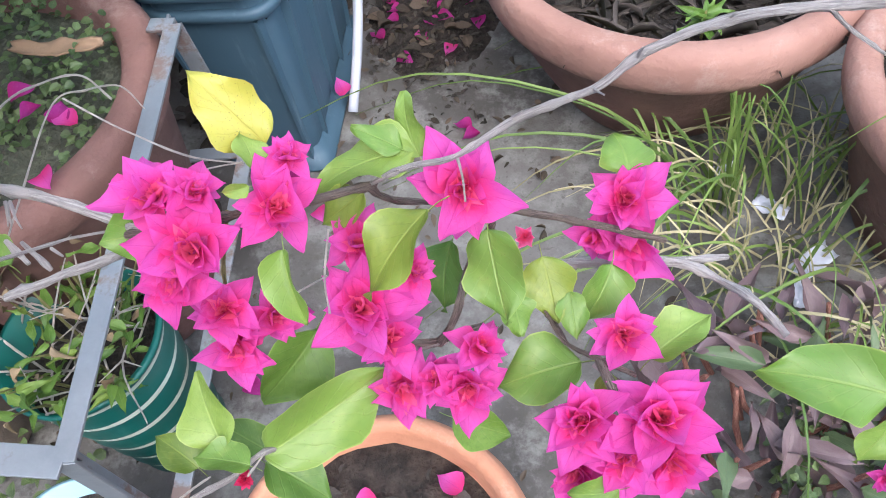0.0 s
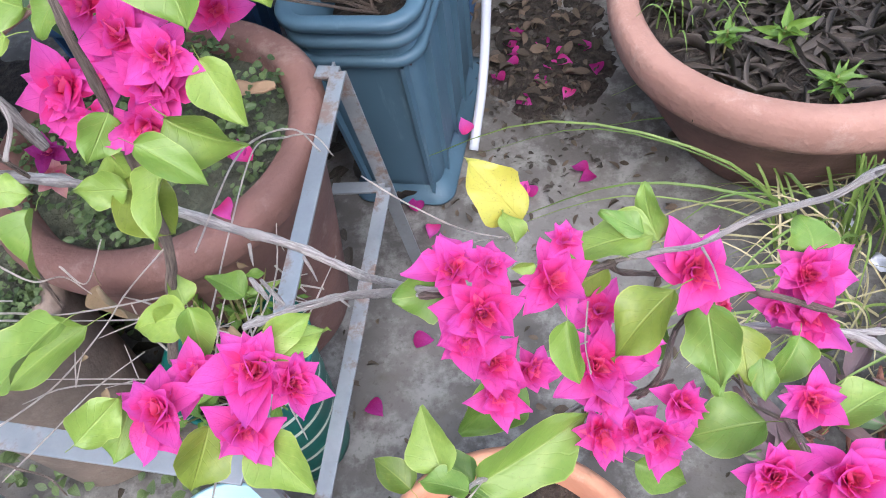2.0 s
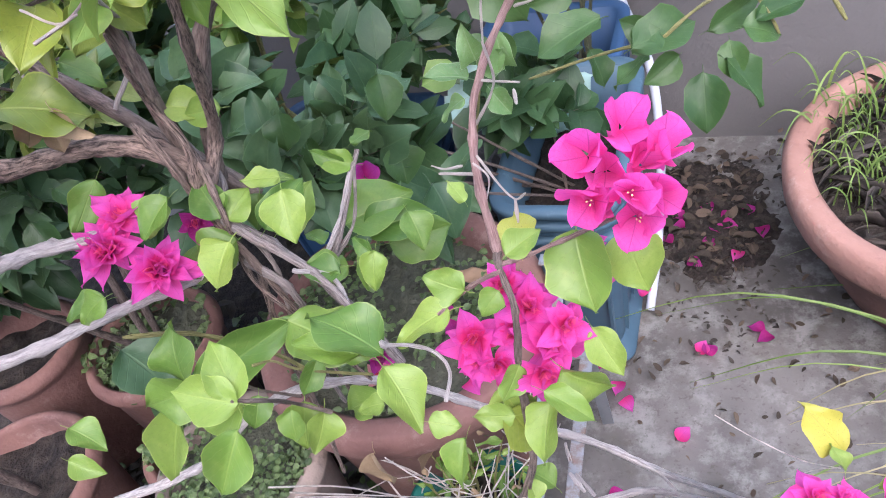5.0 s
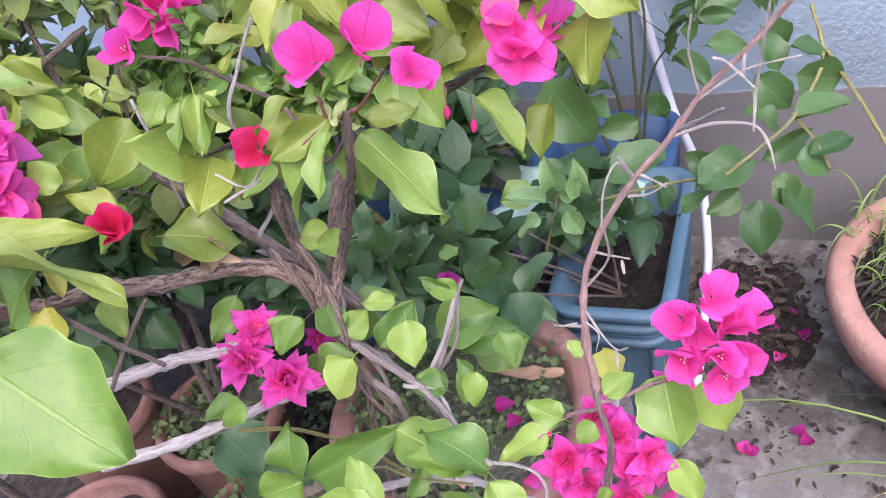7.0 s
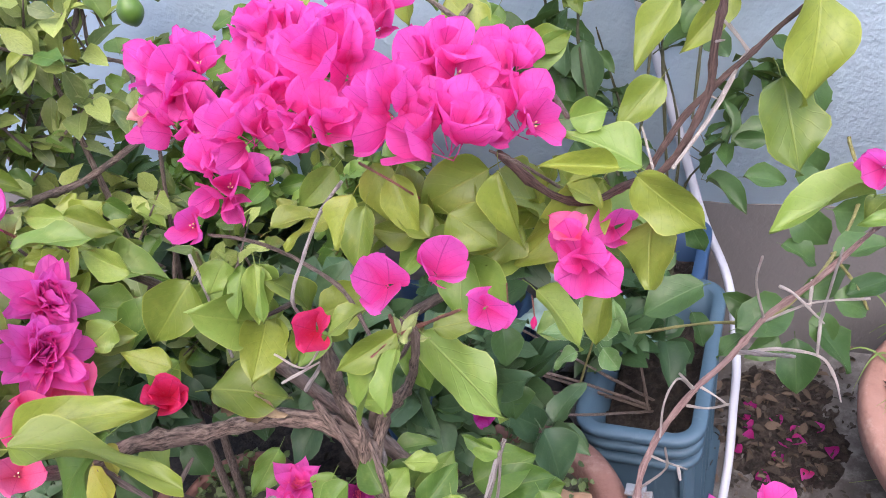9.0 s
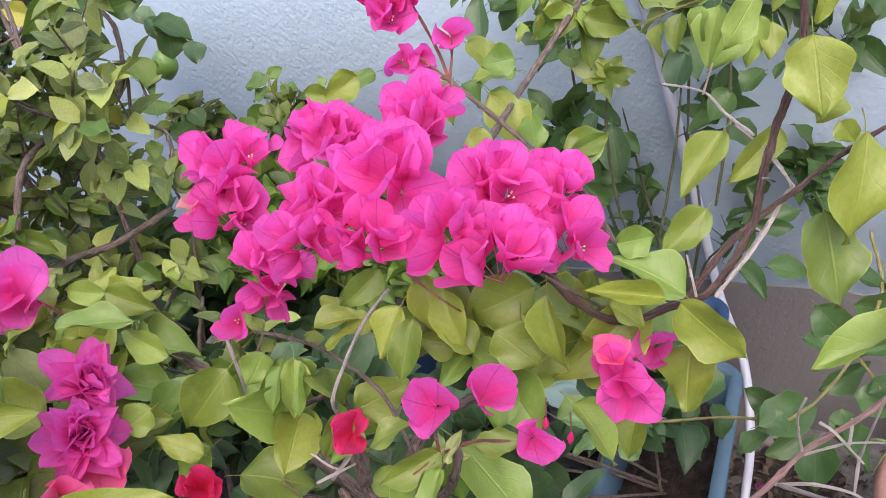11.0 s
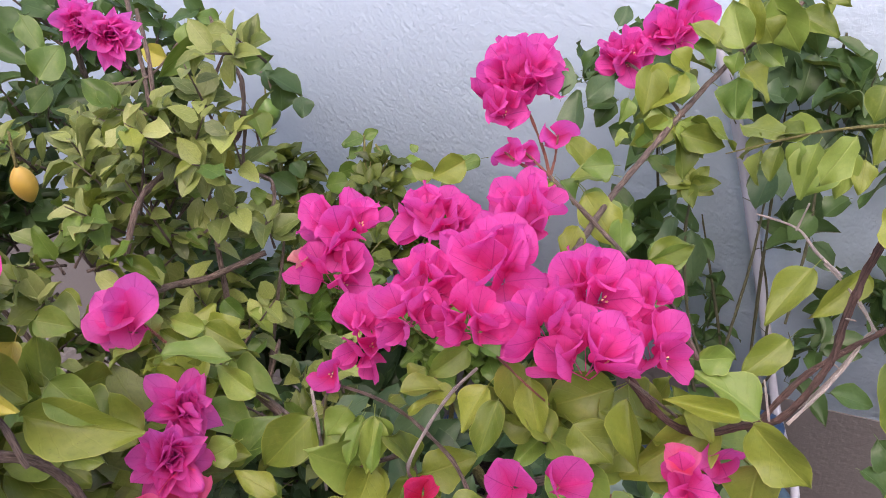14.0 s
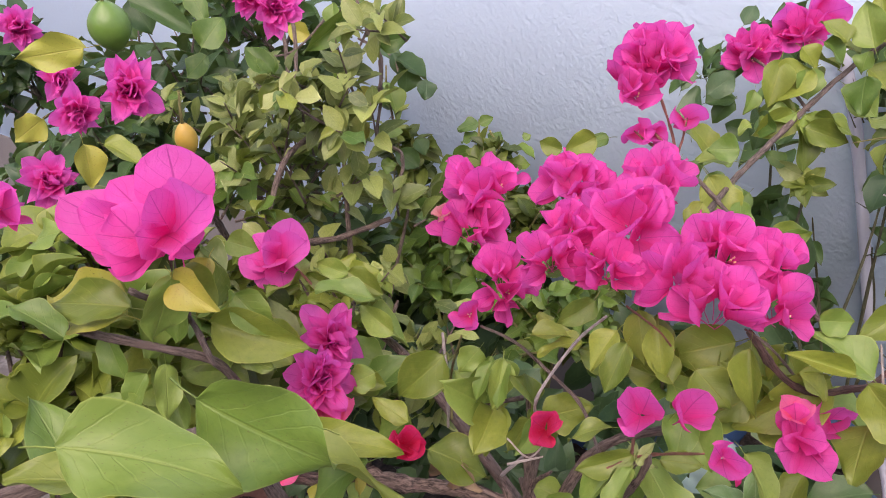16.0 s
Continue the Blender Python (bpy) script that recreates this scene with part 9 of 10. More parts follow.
leaf(wall_citrus, (-0.252, 1.464, 1.245), (0.82, 0.09, -0.56), (0.36, -0.84, 0.39), 0.086, 0.075, "dark", 2, "oval")
leaf(wall_citrus, (-0.201, 1.458, 1.19), (-0.41, -0.6, -0.69), (-0.01, -0.75, 0.66), 0.069, 0.064, "citrus", 0, "oval")
leaf(wall_citrus, (-0.244, 1.435, 1.185), (0.92, 0.33, -0.23), (0.4, -0.71, 0.58), 0.058, 0.051, "dark", 0, "oval")
leaf(wall_citrus, (-0.201, 1.492, 1.248), (0.51, -0.22, -0.83), (0.14, -0.93, 0.33), 0.064, 0.059, "dark", 0, "oval")
leaf(wall_citrus, (-0.193, 1.538, 1.323), (-0.21, -0.56, -0.8), (-0.04, -0.82, 0.58), 0.082, 0.058, "dark", 2, "oval")
leaf(wall_citrus, (-0.276, 1.482, 1.297), (0.64, 0.6, 0.49), (0.14, -0.71, 0.69), 0.061, 0.059, "citrus", 2, "oval")
leaf(wall_citrus, (-0.219, 1.379, 1.065), (-0.41, -0.6, -0.69), (-0.03, -0.75, 0.66), 0.069, 0.054, "dark", 2, "oval")
leaf(wall_citrus, (-0.173, 1.443, 1.137), (0.27, -0.37, -0.89), (0.03, -0.92, 0.39), 0.088, 0.058, "dark", 3, "oval")
leaf(wall_citrus, (-0.228, 1.485, 1.259), (-0.52, -0.6, -0.6), (0.06, -0.73, 0.68), 0.065, 0.059, "citrus", 0, "oval")
leaf(wall_citrus, (-0.169, 1.502, 1.237), (-0.13, -0.54, -0.83), (-0.06, -0.83, 0.55), 0.090, 0.058, "citrus", 3, "oval")

leaf(left_shrub, (-0.797, 0.343, 1.303), (-0.1, -0.53, -0.84), (0.59, -0.72, 0.38), 0.068, 0.049, "lime", 3)
leaf(left_shrub, (-0.768, 0.369, 1.322), (-0.11, -0.53, -0.84), (0.56, -0.73, 0.39), 0.044, 0.037, "yellow", 0)
leaf(left_shrub, (-0.758, 0.346, 1.273), (0.91, 0.29, -0.3), (0.4, -0.45, 0.8), 0.089, 0.044, "olive", 2)
leaf(left_shrub, (-0.742, 0.365, 1.293), (0.74, -0.01, -0.67), (0.6, -0.43, 0.67), 0.051, 0.033, "lime", 2)
leaf(left_shrub, (-0.729, 0.343, 1.243), (0.92, 0.32, -0.24), (0.37, -0.44, 0.82), 0.033, 0.022, "olive", 3)
leaf(left_shrub, (-0.799, 0.283, 1.198), (-0.89, -0.23, 0.39), (0.44, -0.33, 0.83), 0.049, 0.034, "lime", 3)
leaf(left_shrub, (-0.84, 0.302, 1.267), (0.42, -0.28, -0.86), (0.75, -0.44, 0.5), 0.044, 0.027, "lime", 0)
leaf(left_shrub, (-0.789, 0.313, 1.242), (0.24, -0.39, -0.89), (0.7, -0.56, 0.43), 0.053, 0.025, "lime", 3)
leaf(left_shrub, (-0.802, 0.302, 1.236), (-0.34, -0.59, -0.73), (0.43, -0.79, 0.43), 0.042, 0.028, "lime", 2)
leaf(left_shrub, (-0.756, 0.382, 1.334), (0.91, 0.29, -0.3), (0.41, -0.51, 0.76), 0.029, 0.024, "lime", 2)
leaf(left_shrub, (-0.839, 0.316, 1.291), (-0.21, -0.56, -0.8), (0.57, -0.74, 0.37), 0.039, 0.028, "olive", 2)
leaf(left_shrub, (-0.571, 0.24, 1.297), (-0.91, -0.39, 0.13), (0.3, -0.43, 0.85), 0.084, 0.052, "lime", 1)
leaf(left_shrub, (-0.622, 0.509, 1.165), (-0.54, -0.6, -0.58), (0.16, -0.76, 0.63), 0.067, 0.047, "olive", 2)
leaf(left_shrub, (-0.683, 0.471, 1.153), (-0.73, -0.58, -0.37), (0.17, -0.68, 0.72), 0.035, 0.029, "lime", 3)
leaf(left_shrub, (-0.557, 0.511, 1.177), (0.07, -0.47, -0.88), (0.35, -0.82, 0.46), 0.050, 0.032, "lime", 1)
leaf(left_shrub, (-0.579, 0.505, 1.187), (-0.42, -0.6, -0.68), (0.17, -0.79, 0.59), 0.032, 0.028, "lime", 3)
leaf(left_shrub, (-0.767, 0.5, 1.217), (0.91, 0.41, -0.08), (0.32, -0.56, 0.76), 0.068, 0.033, "lime", 0)

leaf(main, (-0.396, 0.385, 1.207), (-0.24, 0.54, 0.81), (0.35, -0.73, 0.59), 0.017, 0.008, "small", 1)
leaf(main, (-0.394, 0.385, 1.206), (0.46, 0.64, 0.62), (0.11, -0.73, 0.67), 0.022, 0.009, "small", 2)
leaf(main, (-0.395, 0.392, 1.198), (0.92, 0.39, 0.09), (0.15, -0.55, 0.82), 0.016, 0.007, "small", 1)
leaf(main, (-0.397, 0.384, 1.206), (-0.66, -0.59, -0.46), (0.08, -0.67, 0.74), 0.010, 0.007, "small", 2)
leaf(main, (-0.39, 0.377, 1.211), (0.26, 0.64, 0.72), (0.16, -0.76, 0.63), 0.012, 0.006, "small", 1)
LIME_AT, LEMON_AT, LIME_FAR = (-1.364, 0.827, 1.407), (-1.168, 0.748, 1.263), (-1.44, 1.745, 1.02)

leafy_shoot(main, [(-0.345, 1.014, 1.290), (-0.294, 1.115, 1.327), (-0.218, 1.175, 1.383), (-0.16, 1.20, 1.42)], 13, 0.055, ("olive", "olive", "lime"), 301)
leafy_shoot(main, [(-0.385, 0.920, 1.258), (-0.345, 1.014, 1.290), (-0.39, 1.08, 1.312)], 7, 0.060, ("olive", "green"), 302)
leafy_shoot(main, [(-0.137, 0.80, 1.36), (-0.20, 0.81, 1.345), (-0.27, 0.80, 1.33)], 9, 0.052, ("olive", "lime"), 303, "oval", 0.3, 0.6, 0.7)
branch(main, [(-0.11, 0.79, 1.365, 0.0014), (-0.20, 0.81, 1.345, 0.0012), (-0.28, 0.80, 1.325, 0.0006)], "stem")
for k in range(9):
    a = 2.4 * k
    leaf(wall_citrus, (-0.347, 1.33, 1.055), (math.cos(a), 0.5 * math.sin(a) - 0.2, 0.55 * math.sin(a) + 0.25), (0.05 * math.cos(a), -0.75, 0.65), 0.05 - 0.002 * k, 0.028, "olive", k % 4, "oval")

# ---- grass, weeds and litter ----
def ribbon(points, wide):
    """Points, faces and uv of a grass blade along a line of points."""
    line = spline([(*p, 0) for p in points], 4)[:, :3]
    pts, uvs, faces = [], [], []
    for i, p in enumerate(line):
        f = i / (len(line) - 1)
        run = Vector(line[min(i + 1, len(line) - 1)] - line[max(i - 1, 0)])
        side = run.cross(Vector((0.1, -0.4, 1))).normalized() * wide * (1 - f**2.2) * 0.5
        lift = Vector((0, 0, 0.25 * wide))
        for q, u in ((Vector(p) - side + lift, 0.0), (Vector(p), 0.5), (Vector(p) + side + lift, 1.0)):
            pts.append(tuple(q))
            uvs.append((u, f))
    for i in range(len(line) - 1):
        for k in range(2):
            a = 3 * i + k
            faces.append((a, a + 1, a + 4, a + 3))
    return pts, faces, uvs


def grass(name, label, x, y, z, spread, count, low, high, wide, paint="mass_grass", lean=(0, 0), flop=0.7, seed=1, category="grass"):
    rng = random.Random(seed)
    pts, faces, uvs = [], [], []
    for k in range(count):
        a, r = rng.uniform(0, 6.283), spread * rng.random() ** 0.7
        root = Vector((x + r * math.cos(a), y + r * math.sin(a), z))
        long = rng.uniform(low, high)
        b = a + rng.uniform(-2.2, 2.2)
        way = Vector((math.cos(b) + lean[0], math.sin(b) + lean[1], 0))
        fall = rng.uniform(0.2, flop)
        p = [root, root + way * long * fall * 0.25 + Vector((0, 0, long * 0.5)), root + way * long * fall * 0.7 + Vector((0, 0, long * (0.85 - 0.25 * fall))),
             root + way * long * fall * 1.15 + Vector((0, 0, long * (0.95 - 0.85 * fall)))]
        g = ribbon(p, wide * rng.uniform(0.6, 1.2))
        n = len(pts)
        pts += g[0]
        faces += [tuple(i + n for i in f) for f in g[1]]
        uvs += g[2]
    return tagged(part(name, grid_mesh((pts, faces, uvs), LEAF[paint]), None), label, category, kind="stuff")


grass("grass_tuft", "tall green grass tuft growing from the concrete between pots", 0.481, 0.677, 0.000, 0.20, 60, 0.08, 0.32, 0.0050, lean=(-0.3, 0.1), flop=1.7, seed=3)
grass("grass_tuft", "loose trailing grass blades beside the bowl pot", 0.392, 0.738, 0.000, 0.05, 26, 0.24, 0.40, 0.006, lean=(-0.9, 0.15), flop=1.0, seed=4)
grass("dry_grass", "dry straw-coloured grass at the foot of the tuft", 0.499, 0.651, 0.000, 0.22, 150, 0.06, 0.24, 0.0042, "mass_straw", lean=(-0.2, 0.0), flop=1.9, seed=5, category="grass")
grass("grass_tuft", "thin green grass growing in the bowl pot", 0.27, 1.21, 0.255, 0.12, 90, 0.06, 0.16, 0.005, flop=0.9, seed=6)
grass("grass_tuft", "thin green grass at the rim of the bowl pot", 0.215, 1.06, 0.255, 0.07, 34, 0.05, 0.12, 0.004, flop=0.9, seed=7)
grass("grass_tuft", "grass sprouting in the side pot", 0.70, 0.675, 0.255, 0.13, 60, 0.08, 0.2, 0.006, flop=1.0, seed=8)


def litter(name, label, spots, count, size, paint, shape, thick, seed, category, curl=0.8, slim=1.0):
    rng = random.Random(seed)
    poses = []
    for k in range(count):
        x, y, z, rx, ry = rng.choice(spots)
        a, r = rng.uniform(0, 6.283), rng.random() ** 0.6
        p = Vector((x + rx * r * math.cos(a), y + ry * r * math.sin(a), z + rng.random() ** 2 * thick))
        b = rng.uniform(0, 6.283)
        run = Vector((math.cos(b), math.sin(b), rng.uniform(-0.3, 0.4)))
        n = Vector((rng.uniform(-curl, curl), rng.uniform(-curl, curl), 1))
        s = size * rng.uniform(0.5, 1.3)
        poses.append((frame_of(p, run, n, s * rng.uniform(0.3, 0.6) * slim, s), rng.randrange(5)))
    ob = joined_leaves(name, None, poses, paint, shape)
    return tagged(ob, label, category, kind="stuff")


litter("leaf_litter", "dry brown leaf litter heaped on the concrete beside the planter", [(-0.043, 1.297, 0.004, 0.111, 0.125), (-0.019, 1.226, 0.004, 0.119, 0.094), (0.043, 1.463, 0.004, 0.212, 0.078)], 150, 0.030, "mass_dry", "fill_oval", 0.025, 21, "litter")
litter("leaf_litter", "fine dark plant debris and soil on the concrete", [(-0.05, 1.25, 0.003, 0.14, 0.16), (0.02, 1.38, 0.003, 0.18, 0.12), (-0.02, 1.1, 0.002, 0.12, 0.2)], 500, 0.014, "mass_mulch", "fill_oval", 0.012, 27, "litter")
litter("leaf_litter", "scattered dry leaf scraps on the yard floor", [(-0.004, 1.099, 0.003, 0.297, 0.351), (-0.100, 0.666, 0.003, 0.425, 0.390), (-0.641, 0.366, 0.003, 0.510, 0.390)], 240, 0.02, "mass_dry", "fill_oval", 0.006, 22, "litter")
litter("leaf_litter", "dark decaying leaves covering the soil of the bowl pot", [(0.385, 1.065, 0.257, 0.245, 0.245)], 900, 0.075, "mass_mulch", "fill_oval", 0.035, 23, "litter", 1.4, 0.28)
litter("leaf_litter", "dark leaf scraps on the soil of the orange pot", [(-0.106, 0.247, 0.219, 0.111, 0.101)], 60, 0.03, "mass_mulch", "fill_oval", 0.012, 24, "litter")
litter("leaf_litter", "dark leaf litter on the floor under the shrubs", [(-0.799, 1.007, 0.003, 0.510, 0.390), (-1.153, 0.706, 0.003, 0.425, 0.312), (-0.514, 1.295, 0.003, 0.425, 0.234)], 500, 0.05, "mass_mulch", "fill_oval", 0.03, 25, "litter")


def soil_shade_sheet(label, x, y, wide, deep):
    """A thin, uneven dark sheet over the concrete, for spilt soil and for painted shade."""
    bm = bmesh.new()
    for v in bmesh.ops.create_grid(bm, x_segments=60, y_segments=60, size=1)["verts"]:
        u, w = v.co.x, v.co.y
        rise = 1 - (u * u + w * w) + 0.55 * noise.noise((u * 2.4, w * 2.4, 8)) + 0.3 * noise.noise((u * 7, w * 7, 3))
        v.co = (x + wide * u + 0.02 * noise.noise((u * 4, w * 4, 1)), y + deep * w, -0.012 + 0.022 * min(1.0, max(0.0, rise)) + 0.004 * noise.noise((u * 25, w * 25, 5)))
    return tagged(part("soil_shade_patch", bm, SOIL), label, "soil", kind="stuff")


soil_shade_sheet("thin dark spill of soil on the concrete beside the planter", -0.01, 1.31, 0.19, 0.22)
# Added dark sheet that stands in for the deep shade below the shrubs.
soil_shade_sheet("added dark sheet on the floor, standing in for shade under the shrubs", -1.35, 1.05, 0.85, 0.62)


def weeds(label, x, y, z, radius, count, size, seed, high=0.035):
    rng = random.Random(seed)
    t = thing("weed", label, "weed")
    poses = []
    for k in range(count):
        a, r = rng.uniform(0, 6.283), radius * math.sqrt(rng.random())
        if noise.noise((x + 11 * r * math.cos(a), y + 11 * r * math.sin(a), 4.0)) < rng.uniform(-0.35, 0.15):
            continue
        h = high * (0.4 + 0.6 * noise.noise((x + 14 * r * math.cos(a), y + 14 * r * math.sin(a), 1.0)) + 0.4)
        p = Vector((x + r * math.cos(a), y + r * math.sin(a), z + max(0.002, h * rng.random())))
        b = rng.uniform(0, 6.283)
        run = Vector((math.cos(b), math.sin(b), rng.uniform(-0.1, 0.6)))
        s = size * rng.uniform(0.6, 1.3)
        poses.append((p, run, Vector((rng.uniform(-0.6, 0.6), rng.uniform(-0.8, 0.4), 1)), s, s * rng.uniform(0.6, 0.9), rng.randrange(5)))
    poses.sort(key=lambda q: -q[0].z)
    for p, y_, n, s, w, b in poses[:110]:
        leaf(t, p, y_, n, s * 1.1, w * 1.1, "weed", b, "oval")
    joined_leaves("foliage", t, [(frame_of(p, y_, n, w, s), b) for p, y_, n, s, w, b in poses[110:]], "mass_weed", "fill_oval")
    return t


weeds("low green creeping weeds covering the worn pot", -0.535, 0.75, 0.42, 0.185, 1700, 0.012, 31, 0.055)
weeds("small creeping weeds with round leaves in the grey pot", -0.763, 0.535, 0.375, 0.115, 1900, 0.010, 32, 0.07)
weeds("clover-like weeds in a shaded clay pot", -1.090, 0.872, 0.274, 0.13, 600, 0.016, 33)
weeds("clover-like weeds in a shaded clay pot", -0.929, 0.667, 0.263, 0.10, 500, 0.016, 34)
weeds("low weeds growing along the foot of the pots", -0.896, 0.731, 0.000, 0.45, 1300, 0.02, 35, 0.06)
weeds("fine green weeds beside the purple-leaved plant", 0.438, 0.324, 0.000, 0.10, 500, 0.012, 36, 0.09)


def purple_plant():
    rng = random.Random(41)
    t = thing("purple_plant", "purple-leaved creeping plant with pointed leaves on the ground", "plant")
    for k in range(110):
        x, y = rng.uniform(0.21, 0.54), rng.uniform(0.235, 0.51)
        b = rng.uniform(0, 6.283)
        run = Vector((math.cos(b), math.sin(b), rng.uniform(-0.1, 0.7)))
        s = rng.uniform(0.06, 0.11)
        leaf(t, (x, y, rng.uniform(0.02, 0.12)), run, (rng.uniform(-0.4, 0.4), -0.5, 1), s, s * rng.uniform(0.22, 0.32), rng.choice(("purple", "purple", "purple", "heart_green")), rng.randrange(5), "spear")
    for k in range(26):
        a = rng.uniform(0, 6.283)
        x, y = rng.uniform(0.24, 0.50), rng.uniform(0.26, 0.48)
        branch(t, [(x, y, 0.0, 0.004), (x + 0.03 * math.cos(a), y + 0.03 * math.sin(a), 0.05, 0.004), (x + 0.05 * math.cos(a), y + 0.05 * math.sin(a), 0.12, 0.003)], "pedicel", 5, steps=3, name="stem")
    return t


def bucket_plant():
    rng = random.Random(42)
    t = thing("potted_herb", "straggly green herb with pale seed heads in the striped bucket", "plant")
    for k in range(22):
        a, r = rng.uniform(0, 6.283), 0.07 * math.sqrt(rng.random())
        x, y = -0.44 + r * math.cos(a), 0.498 + r * math.sin(a)
        h = rng.uniform(0.05, 0.16)
        dx, dy = 0.07 * math.cos(a) * h * 6, 0.07 * math.sin(a) * h * 6
        branch(t, [(x, y, 0.25, 0.002), (x + dx * 0.4, y + dy * 0.4, 0.25 + h * 0.6, 0.0016), (x + dx, y + dy, 0.25 + h, 0.001)], "stem", 5, steps=3, name="stem")
        for j in range(6):
            f = rng.uniform(0.3, 1)
            b = rng.uniform(0, 6.283)
            s = rng.uniform(0.015, 0.04)
            leaf(t, (x + dx * f, y + dy * f, 0.25 + h * f), (math.cos(b), math.sin(b), rng.uniform(-0.2, 0.5)), (rng.uniform(-0.4, 0.4), -0.4, 1), s, s * 0.35, rng.choice(("lime", "green", "green")), rng.randrange(5), "spear")
    return t


purple_plant()
bucket_plant()


def small_weed(x, y, z, size, seed):
    rng = random.Random(seed)
    t = thing("weed", "small fresh green weed seedling in the bowl pot", "weed", "weed seedlings")
    for k in range(14):
        b = 2.4 * k
        s = size * rng.uniform(0.6, 1.1)
        leaf(t, (x, y, z + 0.02 + 0.002 * k), (math.cos(b), math.sin(b), rng.uniform(0.1, 0.7)), (0.1, -0.3, 1), s, s * 0.3, "green", rng.randrange(4), "spear")
    branch(t, [(x, y, z - 0.01, 0.002), (x, y, z + 0.02, 0.002), (x, y, z + 0.048, 0.0015)], "stem", 5, steps=2, name="stem")


small_weed(0.318, 0.95, 0.26, 0.05, 51)
small_weed(0.362, 0.845, 0.26, 0.042, 52)
small_weed(0.24, 0.96, 0.26, 0.034, 53)

stump = thing("woody_plant", "thick grey-brown woody trunk rising from the bowl pot", "plant")
branch(stump, [(0.455, 1.14, 0.24, 0.036), (0.465, 1.15, 0.30, 0.033), (0.48, 1.165, 0.36, 0.031), (0.50, 1.18, 0.42, 0.027)], "trunk", 14, name="trunk")


# ---- fallen bracts, fruit, scraps ----
def fallen(x, y, z, size, paint, turn, tilt):
    key = "pointed", paint, 1
    if key not in made_bracts:
        made_bracts[key] = grid_mesh(POINTED[1], BRACT[paint])
    ob = part("fallen_bract", made_bracts[key], None)
    ob.matrix_basis = pose(x, y, z, tilt, 8, turn) @ Matrix.Diagonal((size, size * 1.15, size * 0.8, 1))
    return tagged(ob, "fallen %s bract lying flat and withering" % ("purple" if paint == "purple" else "magenta"), "petal", "fallen bracts")


for k, (x, y, paint) in enumerate(((-0.03, 1.2, "purple"), (0.0, 1.24, "purple"), (-0.06, 1.3, "purple"), (0.03, 1.18, "magenta"), (-0.02, 1.33, "purple"), (-0.08, 1.17, "purple"), (0.05, 1.29, "purple"), (-0.088, 0.932, "magenta"), (-0.066, 0.925, "purple"), (0.038, 0.972, "purple"), (0.050, 0.960, "purple"), (-0.238, 0.885, "magenta"), (-0.236, 0.848, "magenta"),
                                   (0.003, 1.262, "purple"), (0.007, 1.277, "purple"), (-0.075, 1.346, "purple"), (-0.080, 1.317, "purple"), (-0.069, 1.269, "purple"), (-0.058, 1.368, "purple"), (0.083, 1.244, "purple"),
                                   (-0.343, 0.553, "purple"), (-0.276, 0.654, "purple"), (-0.149, 0.753, "magenta"), (-0.276, 0.918, "purple"), (-0.104, 1.226, "purple"))):
    fallen(x, y, 0.006, 0.030, paint, 47 * k, 10)
for k, (x, y) in enumerate(((-0.406, 0.673), (-0.385, 0.671), (-0.433, 0.709), (-0.414, 0.609), (-0.474, 0.727), (-0.538, 0.635))):
    fallen(x, y, 0.458, 0.028, "magenta" if k % 2 else "purple", 71 * k, 15)
for k, (x, y) in enumerate(((-0.054, 0.234), (-0.027, 0.289), (-0.116, 0.291))):
    fallen(x, y, 0.232, 0.028, "magenta" if k else "purple", 50 * k, 12)
fallen(-0.175, 1.052, 0.05, 0.03, "magenta", 30, 60)


def fruit(name, label, p, radius, stretch, material):
    bm = bmesh.new()
    prof = []
    for k in range(15):
        a = math.pi * k / 14
        tipped = 1 + 0.22 * max(0, math.cos(a)) ** 8 + 0.16 * max(0, -math.cos(a)) ** 8
        prof.append((radius * math.sin(a) + 1e-4, -radius * stretch * math.cos(a) * tipped))
    lathe(bm, prof, 28, 0.02)
    t = thing(name, label, "fruit", at=pose(*p, 8, 5, 0))
    part("flesh", bm, material, t)
    part("stalk", tube(bmesh.new(), [(0, 0, radius * stretch, 0.003), (0.003, 0, radius * stretch + 0.02, 0.0025), (0.0, 0.01, radius * stretch + 0.05, 0.002)], 6, 3), BARK["stem"], t)
    return t


fruit("lime_fruit", "round green citrus fruit hanging among the leaves", LIME_AT, 0.033, 1.08, LIME_SKIN)
fruit("lemon_fruit", "ripe yellow lemon hanging among the leaves", LEMON_AT, 0.0165, 1.45, LEMON_SKIN)
fruit("lime_fruit", "small green citrus fruit close to the wall", LIME_FAR, 0.032, 1.08, LIME_SKIN)

chip = thing("wood_splinter", "torn strip of tan bark lying on the pot soil", "wood", at=pose(-0.425, 0.785, 0.462, 4, 3, -6))
bm = bmesh.new()
made = bmesh.ops.create_grid(bm, x_segments=18, y_segments=6, size=1)["verts"]
for v in made:
    u, w = v.co.x, v.co.y
    half = 0.011 * (1 - 0.5 * abs(u) ** 3) * (1 + 0.5 * noise.noise((u * 3, 1, 4)) + 0.25 * noise.noise((u * 11, 2, 4)))
    v.co = (0.055 * u + 0.006 * noise.noise((w * 4, u, 7)), w * half + 0.006 * u * u, 0.006 + 0.004 * w * w + 0.005 * noise.noise((u * 2, w, 3)))
bmesh.ops.solidify(bm, geom=bm.faces[:], thickness=0.003)
part("splinter", bm, WOOD, chip)


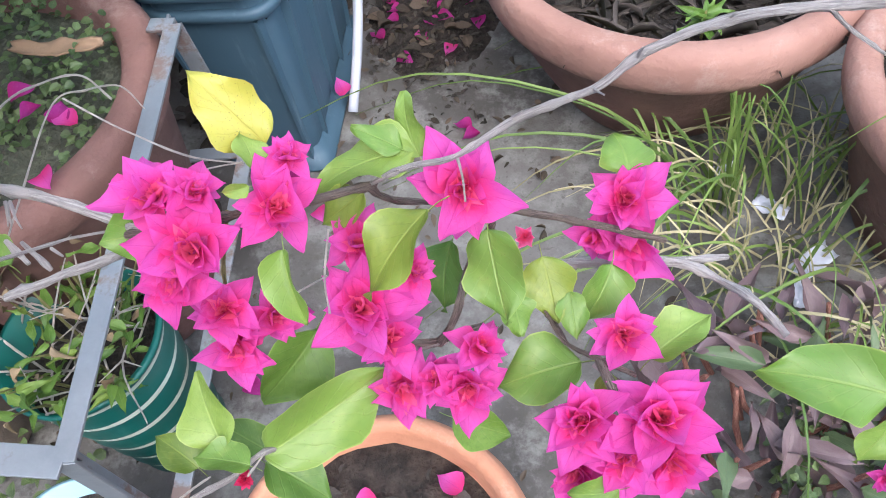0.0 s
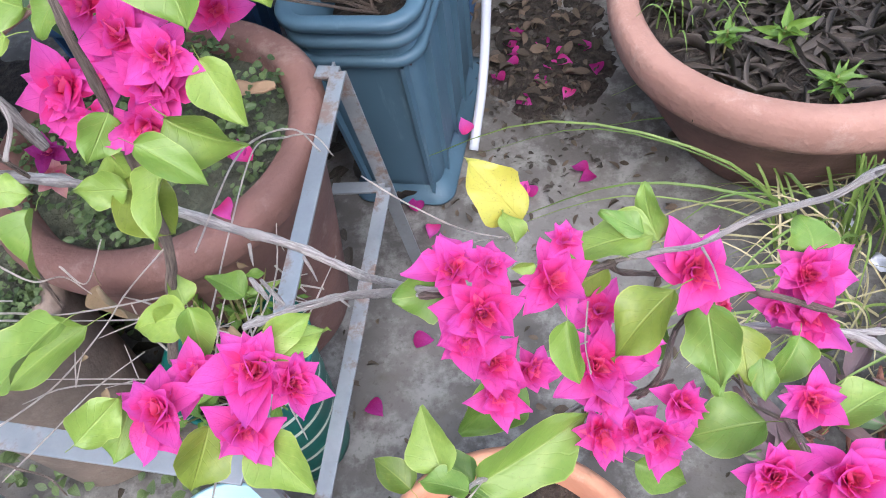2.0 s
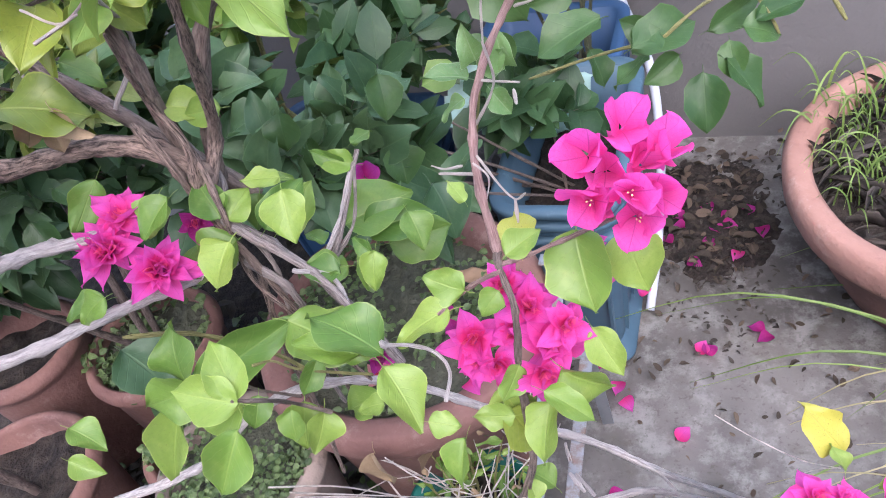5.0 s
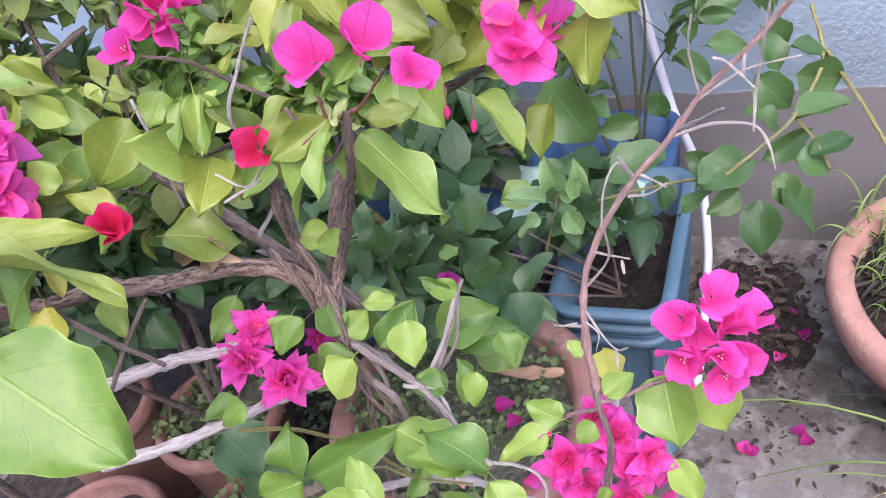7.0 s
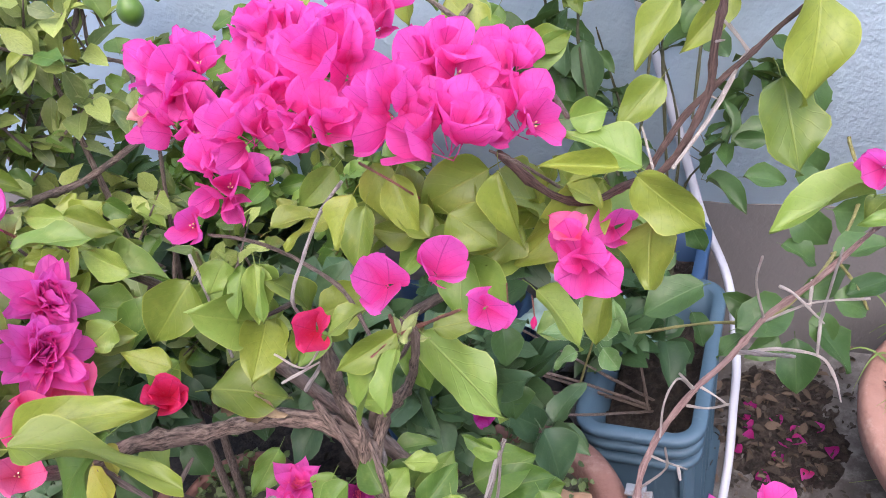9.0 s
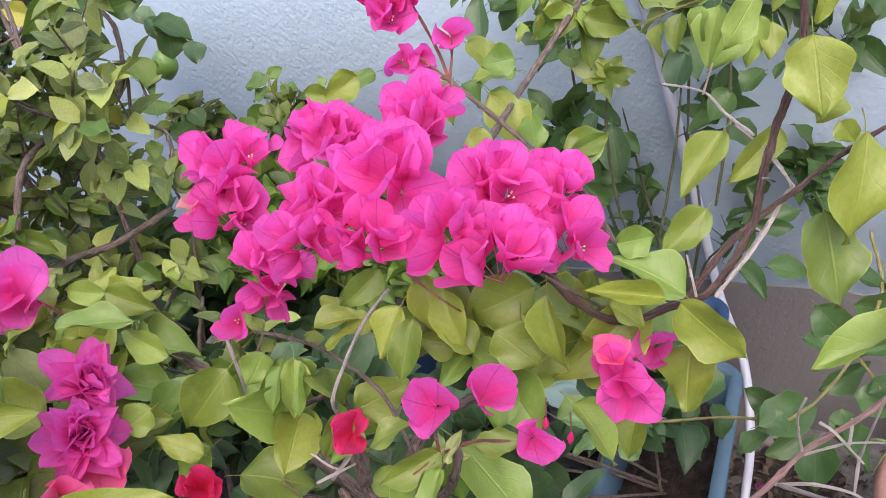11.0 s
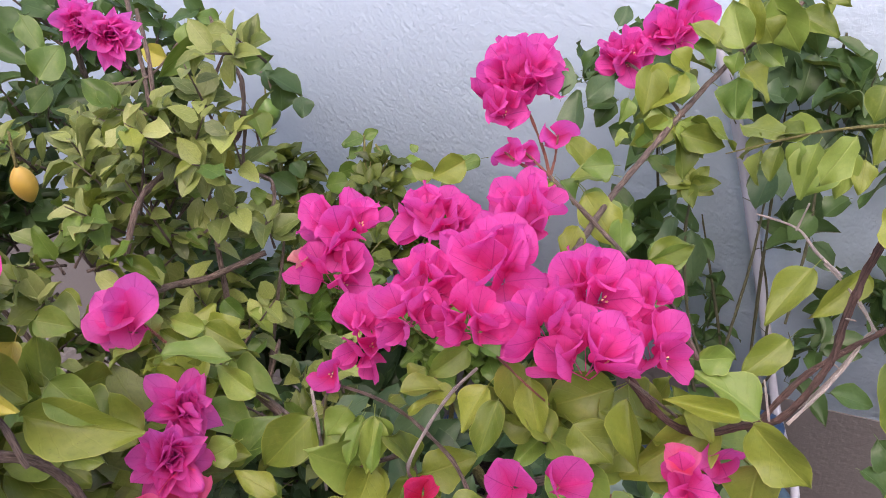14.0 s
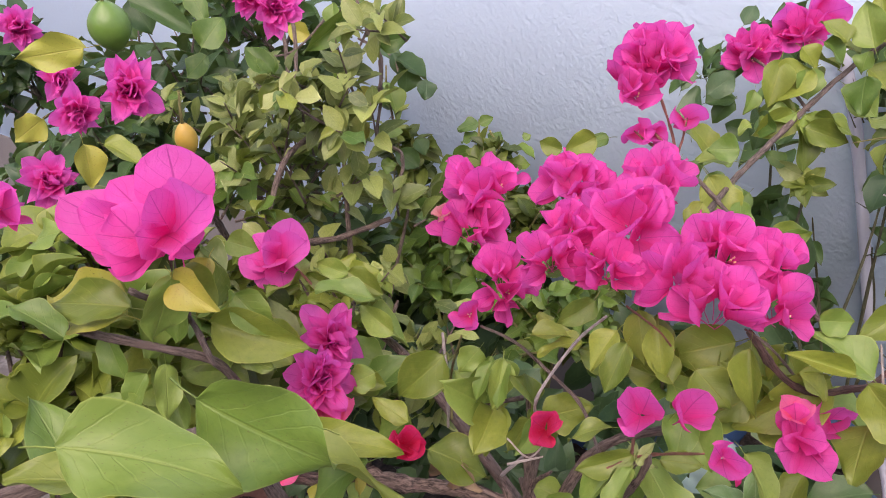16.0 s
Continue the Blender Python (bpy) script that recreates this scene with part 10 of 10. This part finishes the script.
def scrap(x, y, turn, size, seed):
    bm = bmesh.new()
    made = bmesh.ops.create_grid(bm, x_segments=10, y_segments=7, size=1)["verts"]
    for v in made:
        v.co = (v.co.x * size, v.co.y * size * 0.5, 0.012 + 0.012 * noise.noise((v.co.x * 2, v.co.y * 2, seed)) + 0.01 * noise.noise((v.co.x * 5, v.co.y * 5, seed)))
    bmesh.ops.solidify(bm, geom=bm.faces[:], thickness=0.001)
    ob = part("plastic_scrap", bm, WHITE_PLASTIC)
    ob.matrix_basis = pose(x, y, 0.0, 0, 0, turn)
    return tagged(ob, "crumpled pale plastic scrap lying in the grass", "litter", "plastic scraps")


scrap(0.501, 0.617, 30, 0.035, 1)
scrap(0.471, 0.719, -40, 0.026, 2)
scrap(0.469, 0.567, 70, 0.022, 3)
scrap(0.425, 0.801, 10, 0.02, 4)

sheet = bmesh.new()
made = bmesh.ops.create_grid(sheet, x_segments=22, y_segments=16, size=1)["verts"]
for v in made:
    v.co = (v.co.x * 0.14, v.co.y * 0.08, 0.05 * noise.noise((v.co.x * 1.4, v.co.y * 1.7, 5)) + 0.025 * noise.noise((v.co.x * 4, v.co.y * 4, 2)) - 0.03 * v.co.y)
bmesh.ops.solidify(sheet, geom=sheet.faces[:], thickness=0.0012)
sheet = tagged(part("plastic_sheet", sheet, PALE_SHEET), "crumpled pale green plastic sheet lying over the planter", "sheet")
sheet.matrix_basis = pose(-0.37, 1.235, 0.445, 22, 4, -12)


def dried_stalks():
    """A dead herb: thin bent stalks with side twigs and a few shrivelled leaves."""
    rng = random.Random(61)
    t = thing("dry_plant", "brittle straw-coloured dead herb stalks between the pots", "plant")
    for k in range(24):
        x, y = -0.44 + rng.uniform(-0.09, 0.08), 0.52 + rng.uniform(-0.10, 0.12)
        a, long = rng.uniform(0, 6.283), rng.uniform(0.10, 0.24)
        base = Vector((x, y, rng.uniform(0.24, 0.30)))
        way = Vector((math.cos(a), math.sin(a) * 0.7, rng.uniform(0.35, 1.3))).normalized()
        mid = base + way * long * 0.55 + Vector((rng.uniform(-0.02, 0.02), rng.uniform(-0.02, 0.02), 0.01))
        tip = base + way * long + Vector((rng.uniform(-0.05, 0.05), rng.uniform(-0.05, 0.05), -0.02))
        branch(t, [(*base, 0.0013), (*mid, 0.0011), (*tip, 0.0007)], "straw", 5, steps=4, name="stalk")
        for j in range(2):
            b = rng.uniform(0, 6.283)
            side = mid + Vector((math.cos(b), math.sin(b), rng.uniform(-0.2, 0.7))) * rng.uniform(0.02, 0.05)
            branch(t, [(*mid, 0.0009), (*mid.lerp(side, 0.5), 0.0008), (*side, 0.0005)], "straw", 5, steps=2, name="twig")
            if rng.random() < 0.5:
                leaf(t, side, (rng.uniform(-1, 1), rng.uniform(-1, 1), -0.8), (rng.uniform(-1, 1), -0.5, 0.6), rng.uniform(0.012, 0.03), rng.uniform(0.006, 0.014), "dry", 4, "spear")
    return t


dried_stalks()
